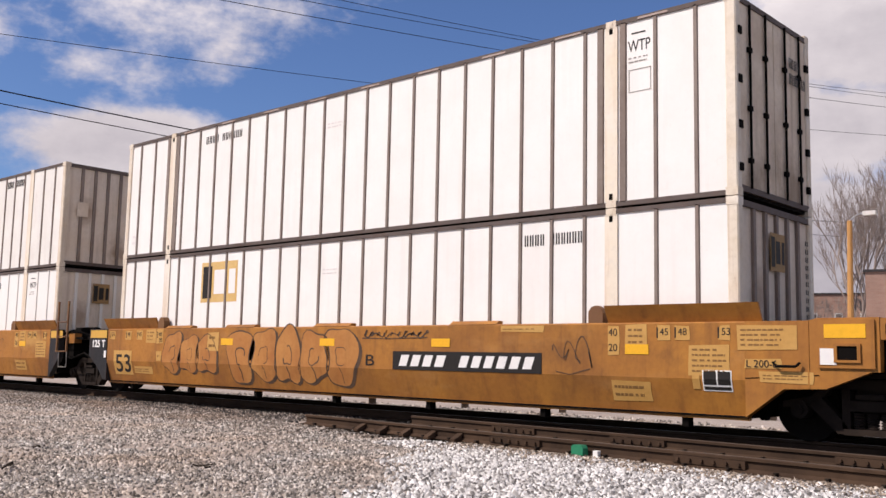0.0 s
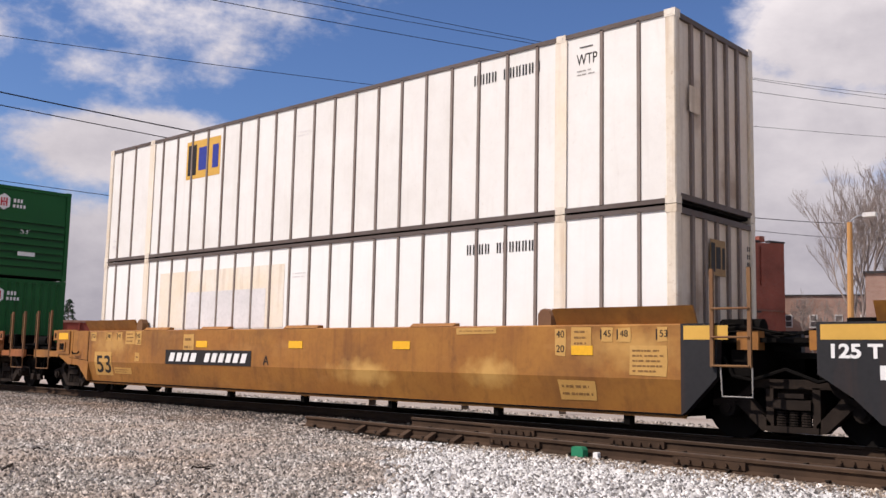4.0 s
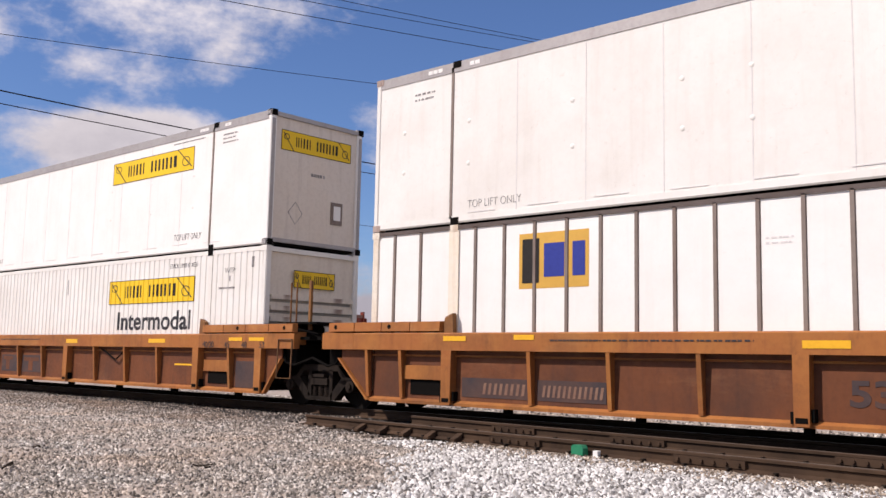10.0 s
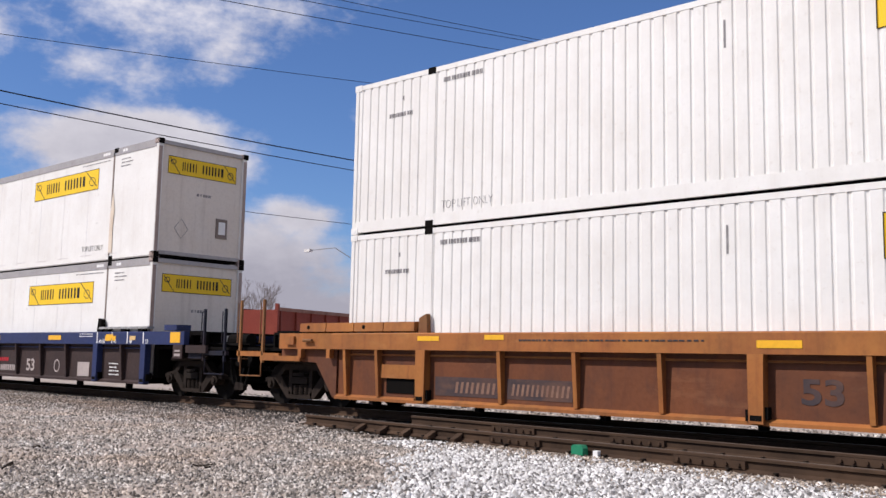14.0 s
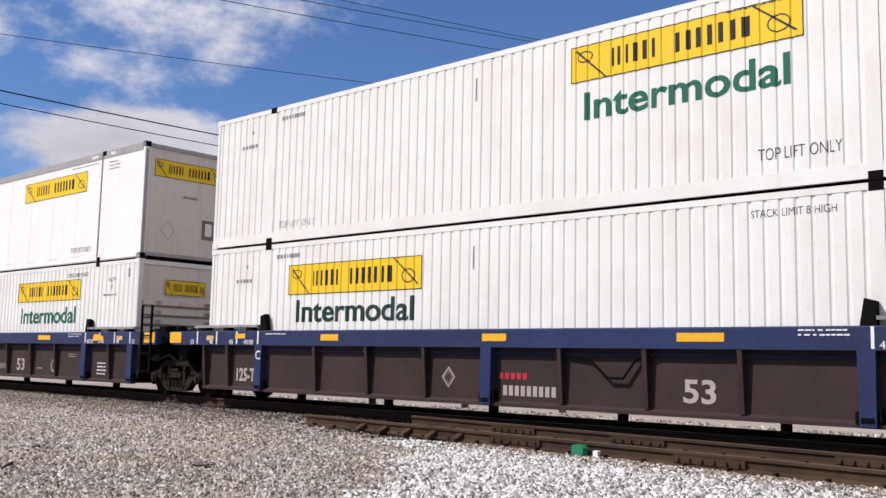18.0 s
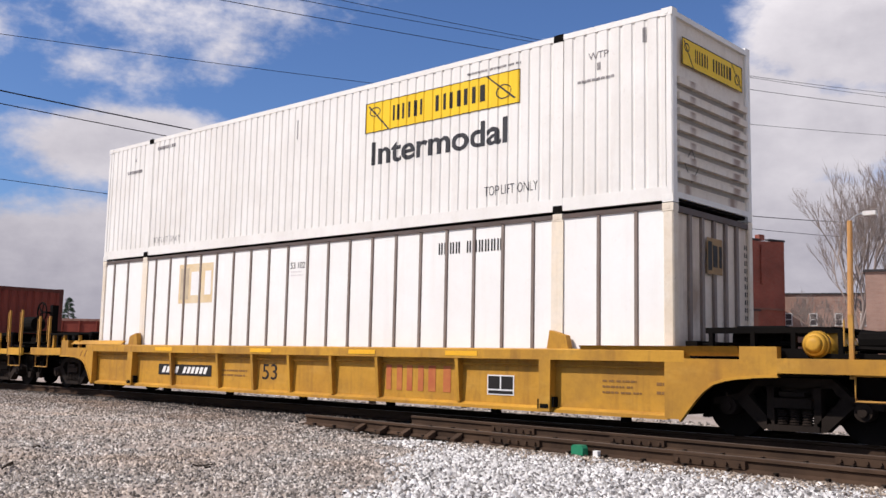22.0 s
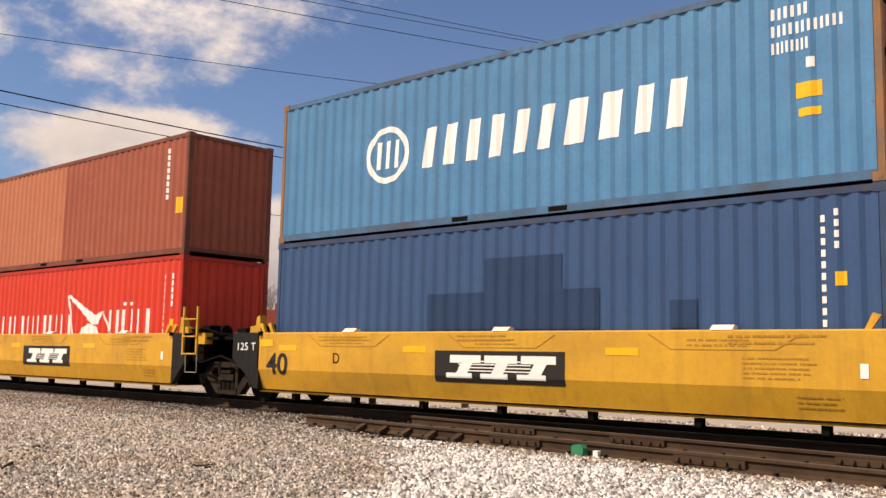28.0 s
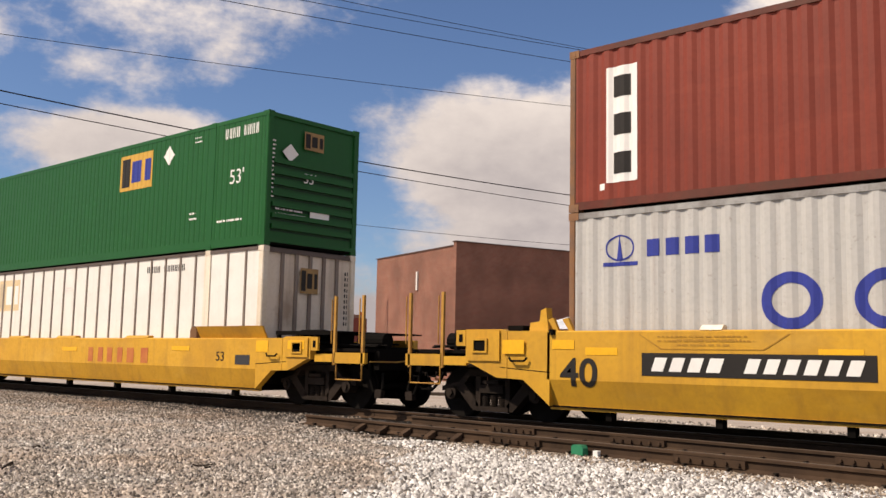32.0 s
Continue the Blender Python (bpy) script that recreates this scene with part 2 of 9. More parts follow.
MAT = {
    "brown": surface("weathered_brown_paint", (0.40, 0.172, 0.032), 0.55, second=(0.25, 0.098, 0.026), scale=0.8, amount=0.8, streak=0.6, streak_colour=(0.13, 0.052, 0.02), scuff=0.5, scuff_colour=(0.42, 0.215, 0.075), soot=0.55, soot_colour=(0.10, 0.046, 0.022)),
    "brown_b": surface("blotched_brown_paint", (0.40, 0.172, 0.032), 0.55, second=(0.25, 0.098, 0.026), scale=0.8, amount=0.8, streak=0.6, streak_colour=(0.13, 0.052, 0.02), scuff=0.5, scuff_colour=(0.42, 0.215, 0.075), soot=0.55, soot_colour=(0.10, 0.046, 0.022), stains=((5.75, -0.1, 0.85, 0.35, 1, 0.3, 0.75), (6.25, -0.1, 0.72, 0.25, 1, 0.3, 0.6), (10.1, -0.1, 0.8, 1.1, 1, 0.2, 0.75), (12.3, -0.1, 1.3, 0.9, 1, 0.25, 0.6), (15.2, -0.1, 1.25, 1, 1, 0.3, 0.5),), stain_colour=(0.62, 0.37, 0.11)),
    "brown_c": surface("pale_blotched_brown_paint", (0.355, 0.158, 0.034), 0.55, second=(0.25, 0.098, 0.026), scale=0.8, amount=0.8, streak=0.6, streak_colour=(0.13, 0.052, 0.02), scuff=0.5, scuff_colour=(0.42, 0.215, 0.075), soot=0.55, soot_colour=(0.10, 0.046, 0.022), stains=((9.9, -0.1, 0.75, 0.9, 1, 0.25, 0.75), (12.9, -0.1, 0.8, 0.6, 1, 0.3, 0.7), (1, -0.1, 1.2, 1, 1, 0.35, 0.5), (15.5, -0.1, 1.2, 1.1, 1, 0.35, 0.5),), stain_colour=(0.62, 0.37, 0.11)),
    "brown_red": surface("weathered_red_brown_paint", (0.33, 0.118, 0.036), 0.55, second=(0.24, 0.082, 0.028), scale=0.7, amount=0.8, streak=0.6, streak_colour=(0.14, 0.052, 0.022), scuff=0.6, scuff_colour=(0.44, 0.22, 0.10), soot=0.55, soot_colour=(0.10, 0.046, 0.022), stains=((1, -0.1, 1.25, 1.1, 1, 0.35, 0.7), (7.3, -0.1, 1.15, 0.8, 1, 0.14, 0.6), (13.1, -0.1, 1.1, 0.7, 1, 0.2, 0.6), (15.4, -0.1, 1.25, 1.2, 1, 0.3, 0.7), (14.6, -0.1, 0.55, 0.9, 1, 0.14, 0.6), (6.8, -0.1, 0.75, 0.5, 1, 0.25, 0.4),), stain_colour=(0.58, 0.38, 0.15)),
    "brown_rib": surface("rusty_brown_paint", (0.36, 0.142, 0.035), 0.6, second=(0.31, 0.103, 0.03), scale=0.9, amount=0.9, streak=0.6, streak_colour=(0.16, 0.05, 0.02), scuff=0.35, scuff_colour=(0.50, 0.26, 0.09), soot=0.55, soot_colour=(0.10, 0.046, 0.022)),
    # darker copy of the ribbed cars' brown, with the top chord's shade in it
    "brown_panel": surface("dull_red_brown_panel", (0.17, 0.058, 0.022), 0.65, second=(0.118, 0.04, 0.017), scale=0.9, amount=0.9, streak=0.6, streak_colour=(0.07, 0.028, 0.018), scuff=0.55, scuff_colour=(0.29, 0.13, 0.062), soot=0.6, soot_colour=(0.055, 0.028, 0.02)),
    "yellow": surface("weathered_yellow_paint", (0.60, 0.325, 0.034), 0.5, second=(0.51, 0.26, 0.028), scale=0.8, amount=0.7, streak=0.42, streak_colour=(0.24, 0.115, 0.03), scuff=0.4, scuff_colour=(0.64, 0.39, 0.085), soot=0.42, soot_colour=(0.24, 0.125, 0.035)),
    "yellow_old": surface("grimy_yellow_paint", (0.53, 0.28, 0.032), 0.55, second=(0.42, 0.205, 0.026), scale=0.9, amount=0.8, streak=0.6, streak_colour=(0.17, 0.075, 0.025), scuff=0.45, scuff_colour=(0.6, 0.36, 0.085), soot=0.55, soot_colour=(0.19, 0.095, 0.03)),
    "blue": surface("faded_blue_paint", (0.024, 0.035, 0.108), 0.5, second=(0.02, 0.027, 0.07), amount=0.7, streak=0.3, streak_colour=(0.015, 0.014, 0.022), scuff=0.35, scuff_colour=(0.045, 0.062, 0.15), soot=0.3, soot_colour=(0.02, 0.018, 0.022)),
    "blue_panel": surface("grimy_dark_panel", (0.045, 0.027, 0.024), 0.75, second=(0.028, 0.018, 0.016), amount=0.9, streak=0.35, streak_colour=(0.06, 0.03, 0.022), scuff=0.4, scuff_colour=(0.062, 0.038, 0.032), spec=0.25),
    # near-black base tones put the deep shade under the cars into the steel
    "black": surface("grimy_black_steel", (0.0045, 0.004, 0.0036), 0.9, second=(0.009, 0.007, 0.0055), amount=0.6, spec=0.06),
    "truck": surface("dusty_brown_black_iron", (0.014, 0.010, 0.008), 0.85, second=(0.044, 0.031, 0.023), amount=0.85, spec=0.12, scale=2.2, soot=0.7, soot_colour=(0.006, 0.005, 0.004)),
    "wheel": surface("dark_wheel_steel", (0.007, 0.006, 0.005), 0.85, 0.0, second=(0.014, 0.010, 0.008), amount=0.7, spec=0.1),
    "white": surface("weathered_white_panel", (0.80, 0.79, 0.755), 0.5, second=(0.735, 0.715, 0.67), amount=0.6, grain_amount=0.05, streak=0.14, streak_colour=(0.5, 0.45, 0.38), speck=0.10, soot=0.05, soot_colour=(0.45, 0.40, 0.34)),
    "white_dirty": surface("dirty_white_panel", (0.76, 0.745, 0.70), 0.5, second=(0.685, 0.66, 0.61), amount=0.7, grain_amount=0.07, streak=0.17, streak_colour=(0.42, 0.34, 0.26), speck=0.2, soot=0.14, soot_colour=(0.42, 0.36, 0.29)),
    "rib_rail": surface("sooty_dark_rail", (0.12, 0.095, 0.085), 0.65, second=(0.08, 0.06, 0.05), amount=0.8, streak=0.3),
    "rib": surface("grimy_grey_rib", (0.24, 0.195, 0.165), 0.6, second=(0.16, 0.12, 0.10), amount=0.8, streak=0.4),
    "cream": surface("yellowed_cream_post", (0.74, 0.64, 0.49), 0.55, second=(0.76, 0.71, 0.63), amount=0.8, streak=0.5, streak_colour=(0.42, 0.24, 0.11)),
    "grey_rail": surface("grey_aluminium_rail", (0.40, 0.375, 0.36), 0.5, 0.25, amount=0.5, streak=0.2),
    "green": surface("green_container_paint", (0.007, 0.090, 0.019), 0.45, second=(0.006, 0.072, 0.015), amount=0.5, grain_amount=0.1, streak=0.15, streak_colour=(0.01, 0.055, 0.02), scuff=0.25, scuff_colour=(0.014, 0.13, 0.03)),
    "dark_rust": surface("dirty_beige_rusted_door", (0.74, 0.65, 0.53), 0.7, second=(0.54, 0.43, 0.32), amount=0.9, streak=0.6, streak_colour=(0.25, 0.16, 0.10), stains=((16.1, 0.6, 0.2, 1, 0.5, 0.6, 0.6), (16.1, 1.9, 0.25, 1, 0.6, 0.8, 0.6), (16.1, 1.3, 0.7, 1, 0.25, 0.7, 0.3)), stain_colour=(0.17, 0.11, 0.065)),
    "orange": surface("orange_container_paint", (0.58, 0.145, 0.07), 0.55, second=(0.52, 0.125, 0.06), amount=0.6, grain_amount=0.08, streak=0.15, streak_colour=(0.33, 0.09, 0.05), scuff=0.35, scuff_colour=(0.62, 0.2, 0.115)),
    "red": surface("bright_red_container_paint", (0.57, 0.042, 0.02), 0.5, second=(0.50, 0.034, 0.017), amount=0.6, grain_amount=0.08, streak=0.12, streak_colour=(0.42, 0.03, 0.02), scuff=0.25, scuff_colour=(0.66, 0.075, 0.045)),
    "maroon": surface("maroon_container_paint", (0.22, 0.043, 0.026), 0.55, second=(0.175, 0.034, 0.022), amount=0.7, streak=0.3, streak_colour=(0.10, 0.025, 0.018), scuff=0.35, scuff_colour=(0.28, 0.068, 0.042), soot=0.2, soot_colour=(0.07, 0.025, 0.02)),
    "redbrown": surface("faded_red_brown_paint", (0.30, 0.080, 0.045), 0.55, second=(0.25, 0.065, 0.038), amount=0.7, streak=0.25, streak_colour=(0.18, 0.05, 0.03), scuff=0.5, scuff_colour=(0.37, 0.12, 0.075)),
    "redbrown_pale": surface("pale_faded_red_paint", (0.42, 0.145, 0.075), 0.6, second=(0.36, 0.12, 0.062), amount=0.6, streak=0.2, streak_colour=(0.27, 0.085, 0.045), scuff=0.3, scuff_colour=(0.46, 0.19, 0.11)),
    "hblue": surface("sky_blue_container_paint", (0.062, 0.205, 0.37), 0.5, second=(0.04, 0.145, 0.29), amount=0.6, speck=0.8, streak=0.35, streak_colour=(0.10, 0.12, 0.15), scuff=0.3, scuff_colour=(0.07, 0.23, 0.41)),
    "navy": surface("navy_container_paint", (0.03, 0.075, 0.17), 0.5, second=(0.025, 0.06, 0.14), amount=0.5, streak=0.1),
    "grey": surface("pale_grey_container_paint", (0.46, 0.455, 0.435), 0.5, second=(0.40, 0.395, 0.375), amount=0.6, streak=0.3, speck=0.3),
    "ink": surface("black_marking", (0.021, 0.018, 0.016), 0.6, grain_amount=0.1, bump=0.0),
    "paper": surface("white_marking", (0.78, 0.77, 0.74), 0.6, amount=0.3, grain_amount=0.1, bump=0.0),
    "sign": surface("yellow_sign", (0.80, 0.52, 0.02), 0.5, amount=0.2, grain_amount=0.05, bump=0.0),
    "gold": surface("faded_gold_sign", (0.62, 0.36, 0.07), 0.55, amount=0.5, grain_amount=0.1, bump=0.0),
    "signblue": surface("blue_marking", (0.03, 0.045, 0.26), 0.55, amount=0.3, bump=0.0),
    "signgreen": surface("dark_green_marking", (0.015, 0.12, 0.075), 0.55, amount=0.3, bump=0.0),
    "old_board": surface("worn_dark_board_paint", (0.05, 0.038, 0.04), 0.7, second=(0.10, 0.055, 0.042), scale=2.0, amount=0.9, bump=0.0, scuff=0.6, scuff_colour=(0.2, 0.095, 0.05)),
    "spray_fill": surface("tan_spray_paint", (0.44, 0.205, 0.058), 0.6, second=(0.34, 0.13, 0.035), scale=1.6, amount=0.9, streak=0.3, bump=0.0),
    "spray": surface("dark_spray_paint", (0.06, 0.04, 0.028), 0.6, second=(0.12, 0.07, 0.04), scale=4.0, amount=0.9, bump=0.0),
    "post_rusty": surface("stained_grey_post", (0.42, 0.34, 0.30), 0.6, second=(0.26, 0.18, 0.145), amount=0.8, streak=0.5, streak_colour=(0.2, 0.1, 0.05)),
    "stencil": surface("worn_grey_stencil", (0.17, 0.16, 0.16), 0.65, second=(0.40, 0.38, 0.36), scale=6.0, amount=0.8, bump=0.0),
    "slate": surface("dark_slate_marking", (0.042, 0.042, 0.046), 0.6, amount=0.4, bump=0.0),
    "fadedred": surface("faded_red_paint", (0.42, 0.11, 0.045), 0.6, second=(0.52, 0.2, 0.05), scale=3.0, amount=0.8, bump=0.0),
    "signred": surface("red_marking", (0.5, 0.03, 0.04), 0.55, amount=0.3, bump=0.0),
    "reflector": surface("yellow_reflector", (0.80, 0.42, 0.025), 0.4, amount=0.2, bump=0.0),
    "patch": surface("pale_ochre_patch", (0.52, 0.30, 0.09), 0.6, second=(0.45, 0.24, 0.06), amount=0.7, bump=0.0),
    "print": surface("brown_stencil_print", (0.23, 0.12, 0.04), 0.7, amount=0.4, bump=0.0),
    "print_faint": surface("thin_worn_print", (0.34, 0.175, 0.03), 0.7, second=(0.45, 0.24, 0.03), scale=5.0, amount=0.8, bump=0.0),
    "stake_navy": surface("grimy_navy_steel", (0.012, 0.014, 0.026), 0.7, second=(0.02, 0.017, 0.017), amount=0.8, streak=0.3, spec=0.15),
    "stake_yellow": surface("rust_worn_yellow_steel", (0.50, 0.27, 0.05), 0.6, second=(0.30, 0.14, 0.04), scale=3.0, amount=0.9, streak=0.5),
    "stake_rust": surface("dark_rusty_steel", (0.16, 0.07, 0.03), 0.7, second=(0.25, 0.12, 0.04), scale=3.0, amount=0.9, streak=0.5),
    "navy_rust": surface("rusted_navy_door", (0.022, 0.05, 0.11), 0.6, second=(0.03, 0.035, 0.05), amount=0.8, streak=0.6, streak_colour=(0.09, 0.045, 0.02), soot=0.5, soot_colour=(0.08, 0.042, 0.02)),
    "post_rust": surface("rusted_corner_post", (0.26, 0.125, 0.055), 0.75, second=(0.13, 0.10, 0.085), scale=2.5, amount=0.8, streak=0.6),
    "rust": surface("rail_rust", (0.052, 0.032, 0.021), 0.85, second=(0.088, 0.053, 0.032), amount=0.7, spec=0.1, soot=0.5, soot_colour=(0.012, 0.009, 0.007)),
    "railtop": surface("worn_rail_head", (0.22, 0.19, 0.175), 0.4, 0.7, amount=0.4, bump=0.05),
    "patch_faint": surface("worn_tan_ground", (0.42, 0.20, 0.07), 0.6, second=(0.36, 0.145, 0.05), scale=3.0, amount=0.9, bump=0.0),
    # timber kept near black, with the shade around the rails in its colour
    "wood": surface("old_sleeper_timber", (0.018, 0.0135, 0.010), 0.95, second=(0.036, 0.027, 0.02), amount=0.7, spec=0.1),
}

# ---- building blocks ----


class Mesh:
    """Collects boxes, prisms and rods into one mesh."""

    def __init__(self):
        self.v, self.f = [], []

    def add(self, vs, fs):
        k = len(self.v)
        self.v += [tuple(p) for p in vs]
        self.f += [[i + k for i in f] for f in fs]
        return self

    def box(self, x0, x1, y0, y1, z0, z1):
        vs = [(x, y, z) for z in (z0, z1) for y in (y0, y1) for x in (x0, x1)]
        return self.add(vs, [(0, 2, 3, 1), (4, 5, 7, 6), (0, 1, 5, 4), (2, 6, 7, 3), (0, 4, 6, 2), (1, 3, 7, 5)])

    def prism(self, poly, axis, a, b):
        """poly in the plane across the axis ('x': (y, z), 'y': (x, z), 'z': (x, y)), from a to b."""
        n = len(poly)
        def at(p, c):
            return {"x": (c, p[0], p[1]), "y": (p[0], c, p[1]), "z": (p[0], p[1], c)}[axis]
        vs = [at(p, a) for p in poly] + [at(p, b) for p in poly]
        fs = [list(range(n))[::-1], [n + i for i in range(n)]]
        fs += [(i, (i + 1) % n, n + (i + 1) % n, n + i) for i in range(n)]
        return self.add(vs, fs)

    def rod(self, p, q, r, n=8, r2=None):
        p, q = Vector(p), Vector(q)
        d = (q - p).normalized()
        a = d.orthogonal().normalized()
        b = d.cross(a)
        r2 = r if r2 is None else r2
        ring = [(math.cos(2 * math.pi * i / n), math.sin(2 * math.pi * i / n)) for i in range(n)]
        vs = [p + (a * c + b * s) * r for c, s in ring] + [q + (a * c + b * s) * r2 for c, s in ring]
        fs = [list(range(n))[::-1], [n + i for i in range(n)]]
        fs += [(i, (i + 1) % n, n + (i + 1) % n, n + i) for i in range(n)]
        return self.add(vs, fs)

    def path(self, pts, r, n=6):
        """A continuous round bar through the points."""
        pts = [Vector(q) for q in pts]
        side = None
        k = len(self.v)
        for i, q in enumerate(pts):
            d = (pts[min(i + 1, len(pts) - 1)] - pts[max(i - 1, 0)]).normalized()
            side = d.orthogonal() if side is None else side - d * side.dot(d)
            side.normalize()
            up = d.cross(side)
            self.v += [tuple(q + (side * math.cos(2 * math.pi * c / n) + up * math.sin(2 * math.pi * c / n)) * r) for c in range(n)]
        m = len(pts)
        self.f += [[k + i * n + c, k + i * n + (c + 1) % n, k + (i + 1) * n + (c + 1) % n, k + (i + 1) * n + c] for i in range(m - 1) for c in range(n)]
        self.f += [[k + c for c in range(n)][::-1], [k + (m - 1) * n + c for c in range(n)]]
        return self

    def data(self, name, mat, smooth=False):
        me = bpy.data.meshes.new(name)
        me.from_pydata(self.v, [], self.f)
        if len(self.f) < 4000:
            bm = bmesh.new()
            bm.from_mesh(me)
            bmesh.ops.recalc_face_normals(bm, faces=bm.faces)
            bm.to_mesh(me)
            bm.free()
        me.materials.append(MAT[mat] if isinstance(mat, str) else mat)
        if smooth:
            me.shade_smooth()
        return me


def part(name, mesh, mat, parent=None, label="", at=None, smooth=False):
    ob = new(name, mesh.data(name, mat, smooth) if isinstance(mesh, Mesh) else mesh)
    if parent:
        ob.parent = parent
    if at is not None:
        ob.matrix_basis = at
    return tagged(ob, label)


def thing(name, m, label, category, group="", kind=""):
    ob = new(name)
    ob.matrix_basis = m
    return tagged(ob, label, category, group, kind)


RIDES = []            # what rides on the train: thing, place along the train
WHEELS = []           # wheelsets: part, its place in its thing, place along the train

# ---- ground and track ----


def stone_material(name, stops, rough=0.9, earth=0.0):
    """Loose stones: every stone its own shade."""
    m = bpy.data.materials.new(name)
    m.use_nodes = True
    n, l = m.node_tree.nodes, m.node_tree.links
    p = n["Principled BSDF"]
    geo = n.new("ShaderNodeNewGeometry")
    r = n.new("ShaderNodeValToRGB")
    for i, (pos, colr) in enumerate(stops):
        e = r.color_ramp.elements[i] if i < 2 else r.color_ramp.elements.new(pos)
        e.position, e.color = pos, (*colr, 1)
    l.new(geo.outputs["Random Per Island"], r.inputs[0])
    tc = n.new("ShaderNodeTexCoord")
    no = n.new("ShaderNodeTexNoise")
    no.inputs["Scale"].default_value, no.inputs["Detail"].default_value = 40, 4
    l.new(tc.outputs["Object"], no.inputs["Vector"])
    mr = n.new("ShaderNodeMapRange")
    mr.inputs["To Min"].default_value, mr.inputs["To Max"].default_value = 0.75, 1.25
    l.new(no.outputs["Fac"], mr.inputs["Value"])
    mx = n.new("ShaderNodeVectorMath")
    mx.operation = "SCALE"
    l.new(r.outputs[0], mx.inputs[0])
    l.new(mr.outputs[0], mx.inputs["Scale"])
    last = mx.outputs[0]
    if earth:
        # patches where earth has dusted the stones
        pn = n.new("ShaderNodeTexNoise")
        pn.inputs["Scale"].default_value, pn.inputs["Detail"].default_value, pn.inputs["Roughness"].default_value = 0.55, 6, 0.65
        l.new(tc.outputs["Object"], pn.inputs["Vector"])
        pr = n.new("ShaderNodeMapRange")
        pr.inputs["From Min"].default_value, pr.inputs["From Max"].default_value, pr.inputs["To Max"].default_value = 0.42, 0.68, earth
        l.new(pn.outputs["Fac"], pr.inputs["Value"])
        em = n.new("ShaderNodeMix")
        em.data_type = "RGBA"
        em.blend_type = "MULTIPLY"
        em.inputs["B"].default_value = (0.92, 0.74, 0.60, 1)
        l.new(pr.outputs[0], em.inputs["Factor"])
        l.new(last, em.inputs["A"])
        last = em.outputs["Result"]
    l.new(last, p.inputs["Base Color"])
    p.inputs["Roughness"].default_value = rough
    return m


def ground_material():
    m = surface("packed_gravel", (0.42, 0.365, 0.315), 0.95, second=(0.30, 0.235, 0.185), scale=0.6, amount=0.8, grain=60, grain_amount=0.75, bump=0.8)
    return m


MAT["dirt"] = ground_material()
MAT["stone_grey"] = stone_material("grey_ballast_stone", ((0.0, (0.046, 0.041, 0.036)), (0.33, (0.172, 0.153, 0.132)), (0.7, (0.362, 0.33, 0.29)), (1.0, (0.70, 0.65, 0.59))), earth=0.8)
MAT["stone_white"] = stone_material("fresh_white_ballast_stone", ((0.0, (0.07, 0.064, 0.06)), (0.28, (0.27, 0.255, 0.238)), (0.62, (0.58, 0.562, 0.535)), (1.0, (0.82, 0.80, 0.77))))
# stone tones lowered so the shade between the rails is in the colour
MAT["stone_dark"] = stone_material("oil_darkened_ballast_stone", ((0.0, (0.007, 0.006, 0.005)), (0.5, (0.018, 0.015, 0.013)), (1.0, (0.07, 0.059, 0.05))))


def siding(x):
    return -0.36 - 0.098 * (x + 9.7)


def lift(x, y):
    """Height of the ballast and dirt."""
    z = -0.17
    z += 0.03 * noise.noise((x * 0.25, y * 0.25, 0.0)) + 0.015 * noise.noise((x * 0.9, y * 0.9, 3.0))
    if -2.6 < y < 3.4:
        z -= 0.02
    if y > 3.4:
        z -= min(0.25, (y - 3.4) * 0.12)
    if abs(x) > 60 or abs(y) > 40:
        z = -0.42
    return z


def build_ground():
    xs = [-3000, -800, -300, -150, -90, -60] + [-45 + i * 0.5 for i in range(126)] + [24, 40, 80, 200, 800, 3000]
    ys = [-3000, -500, -100, -40] + [-20 + i * 0.4 for i in range(81)] + [16, 22, 30, 45, 80, 160, 400, 1000, 3000]
    g = Mesh()
    g.v = [(x, y, lift(x, y)) for y in ys for x in xs]
    w = len(xs)
    g.f = [(j * w + i, j * w + i + 1, (j + 1) * w + i + 1, (j + 1) * w + i) for j in range(len(ys) - 1) for i in range(w - 1)]
    tagged(part("ground", g, "dirt", smooth=True), "grey crushed-stone yard and track bed", "ground", kind="structure")


build_ground()


def build_bed():
    xs = [-400, -200, -100, -60] + [-45 + i for i in range(64)] + [40, 60]
    g = Mesh()
    for x in xs:
        near = siding(x) - 1.5 if x > -14 else 0.3
        for k in range(7):
            y = near + (3.0 - near) * k / 6
            g.v.append((x, y, -0.166 + 0.012 * noise.noise((x, y, 1.0)) - (0.26 if abs(x) > 60 else 0)))
    g.f = [(i * 7 + k, (i + 1) * 7 + k, (i + 1) * 7 + k + 1, i * 7 + k + 1) for i in range(len(xs) - 1) for k in range(6)]
    tagged(part("track_bed", g, "bed", smooth=True), "bed between the rails, toned near black for shade", "track bed", kind="structure")


# near-black tone carries the shadow under the train in its colour
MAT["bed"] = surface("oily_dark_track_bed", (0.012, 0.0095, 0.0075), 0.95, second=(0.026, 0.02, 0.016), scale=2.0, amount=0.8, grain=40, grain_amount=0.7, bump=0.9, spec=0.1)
build_bed()


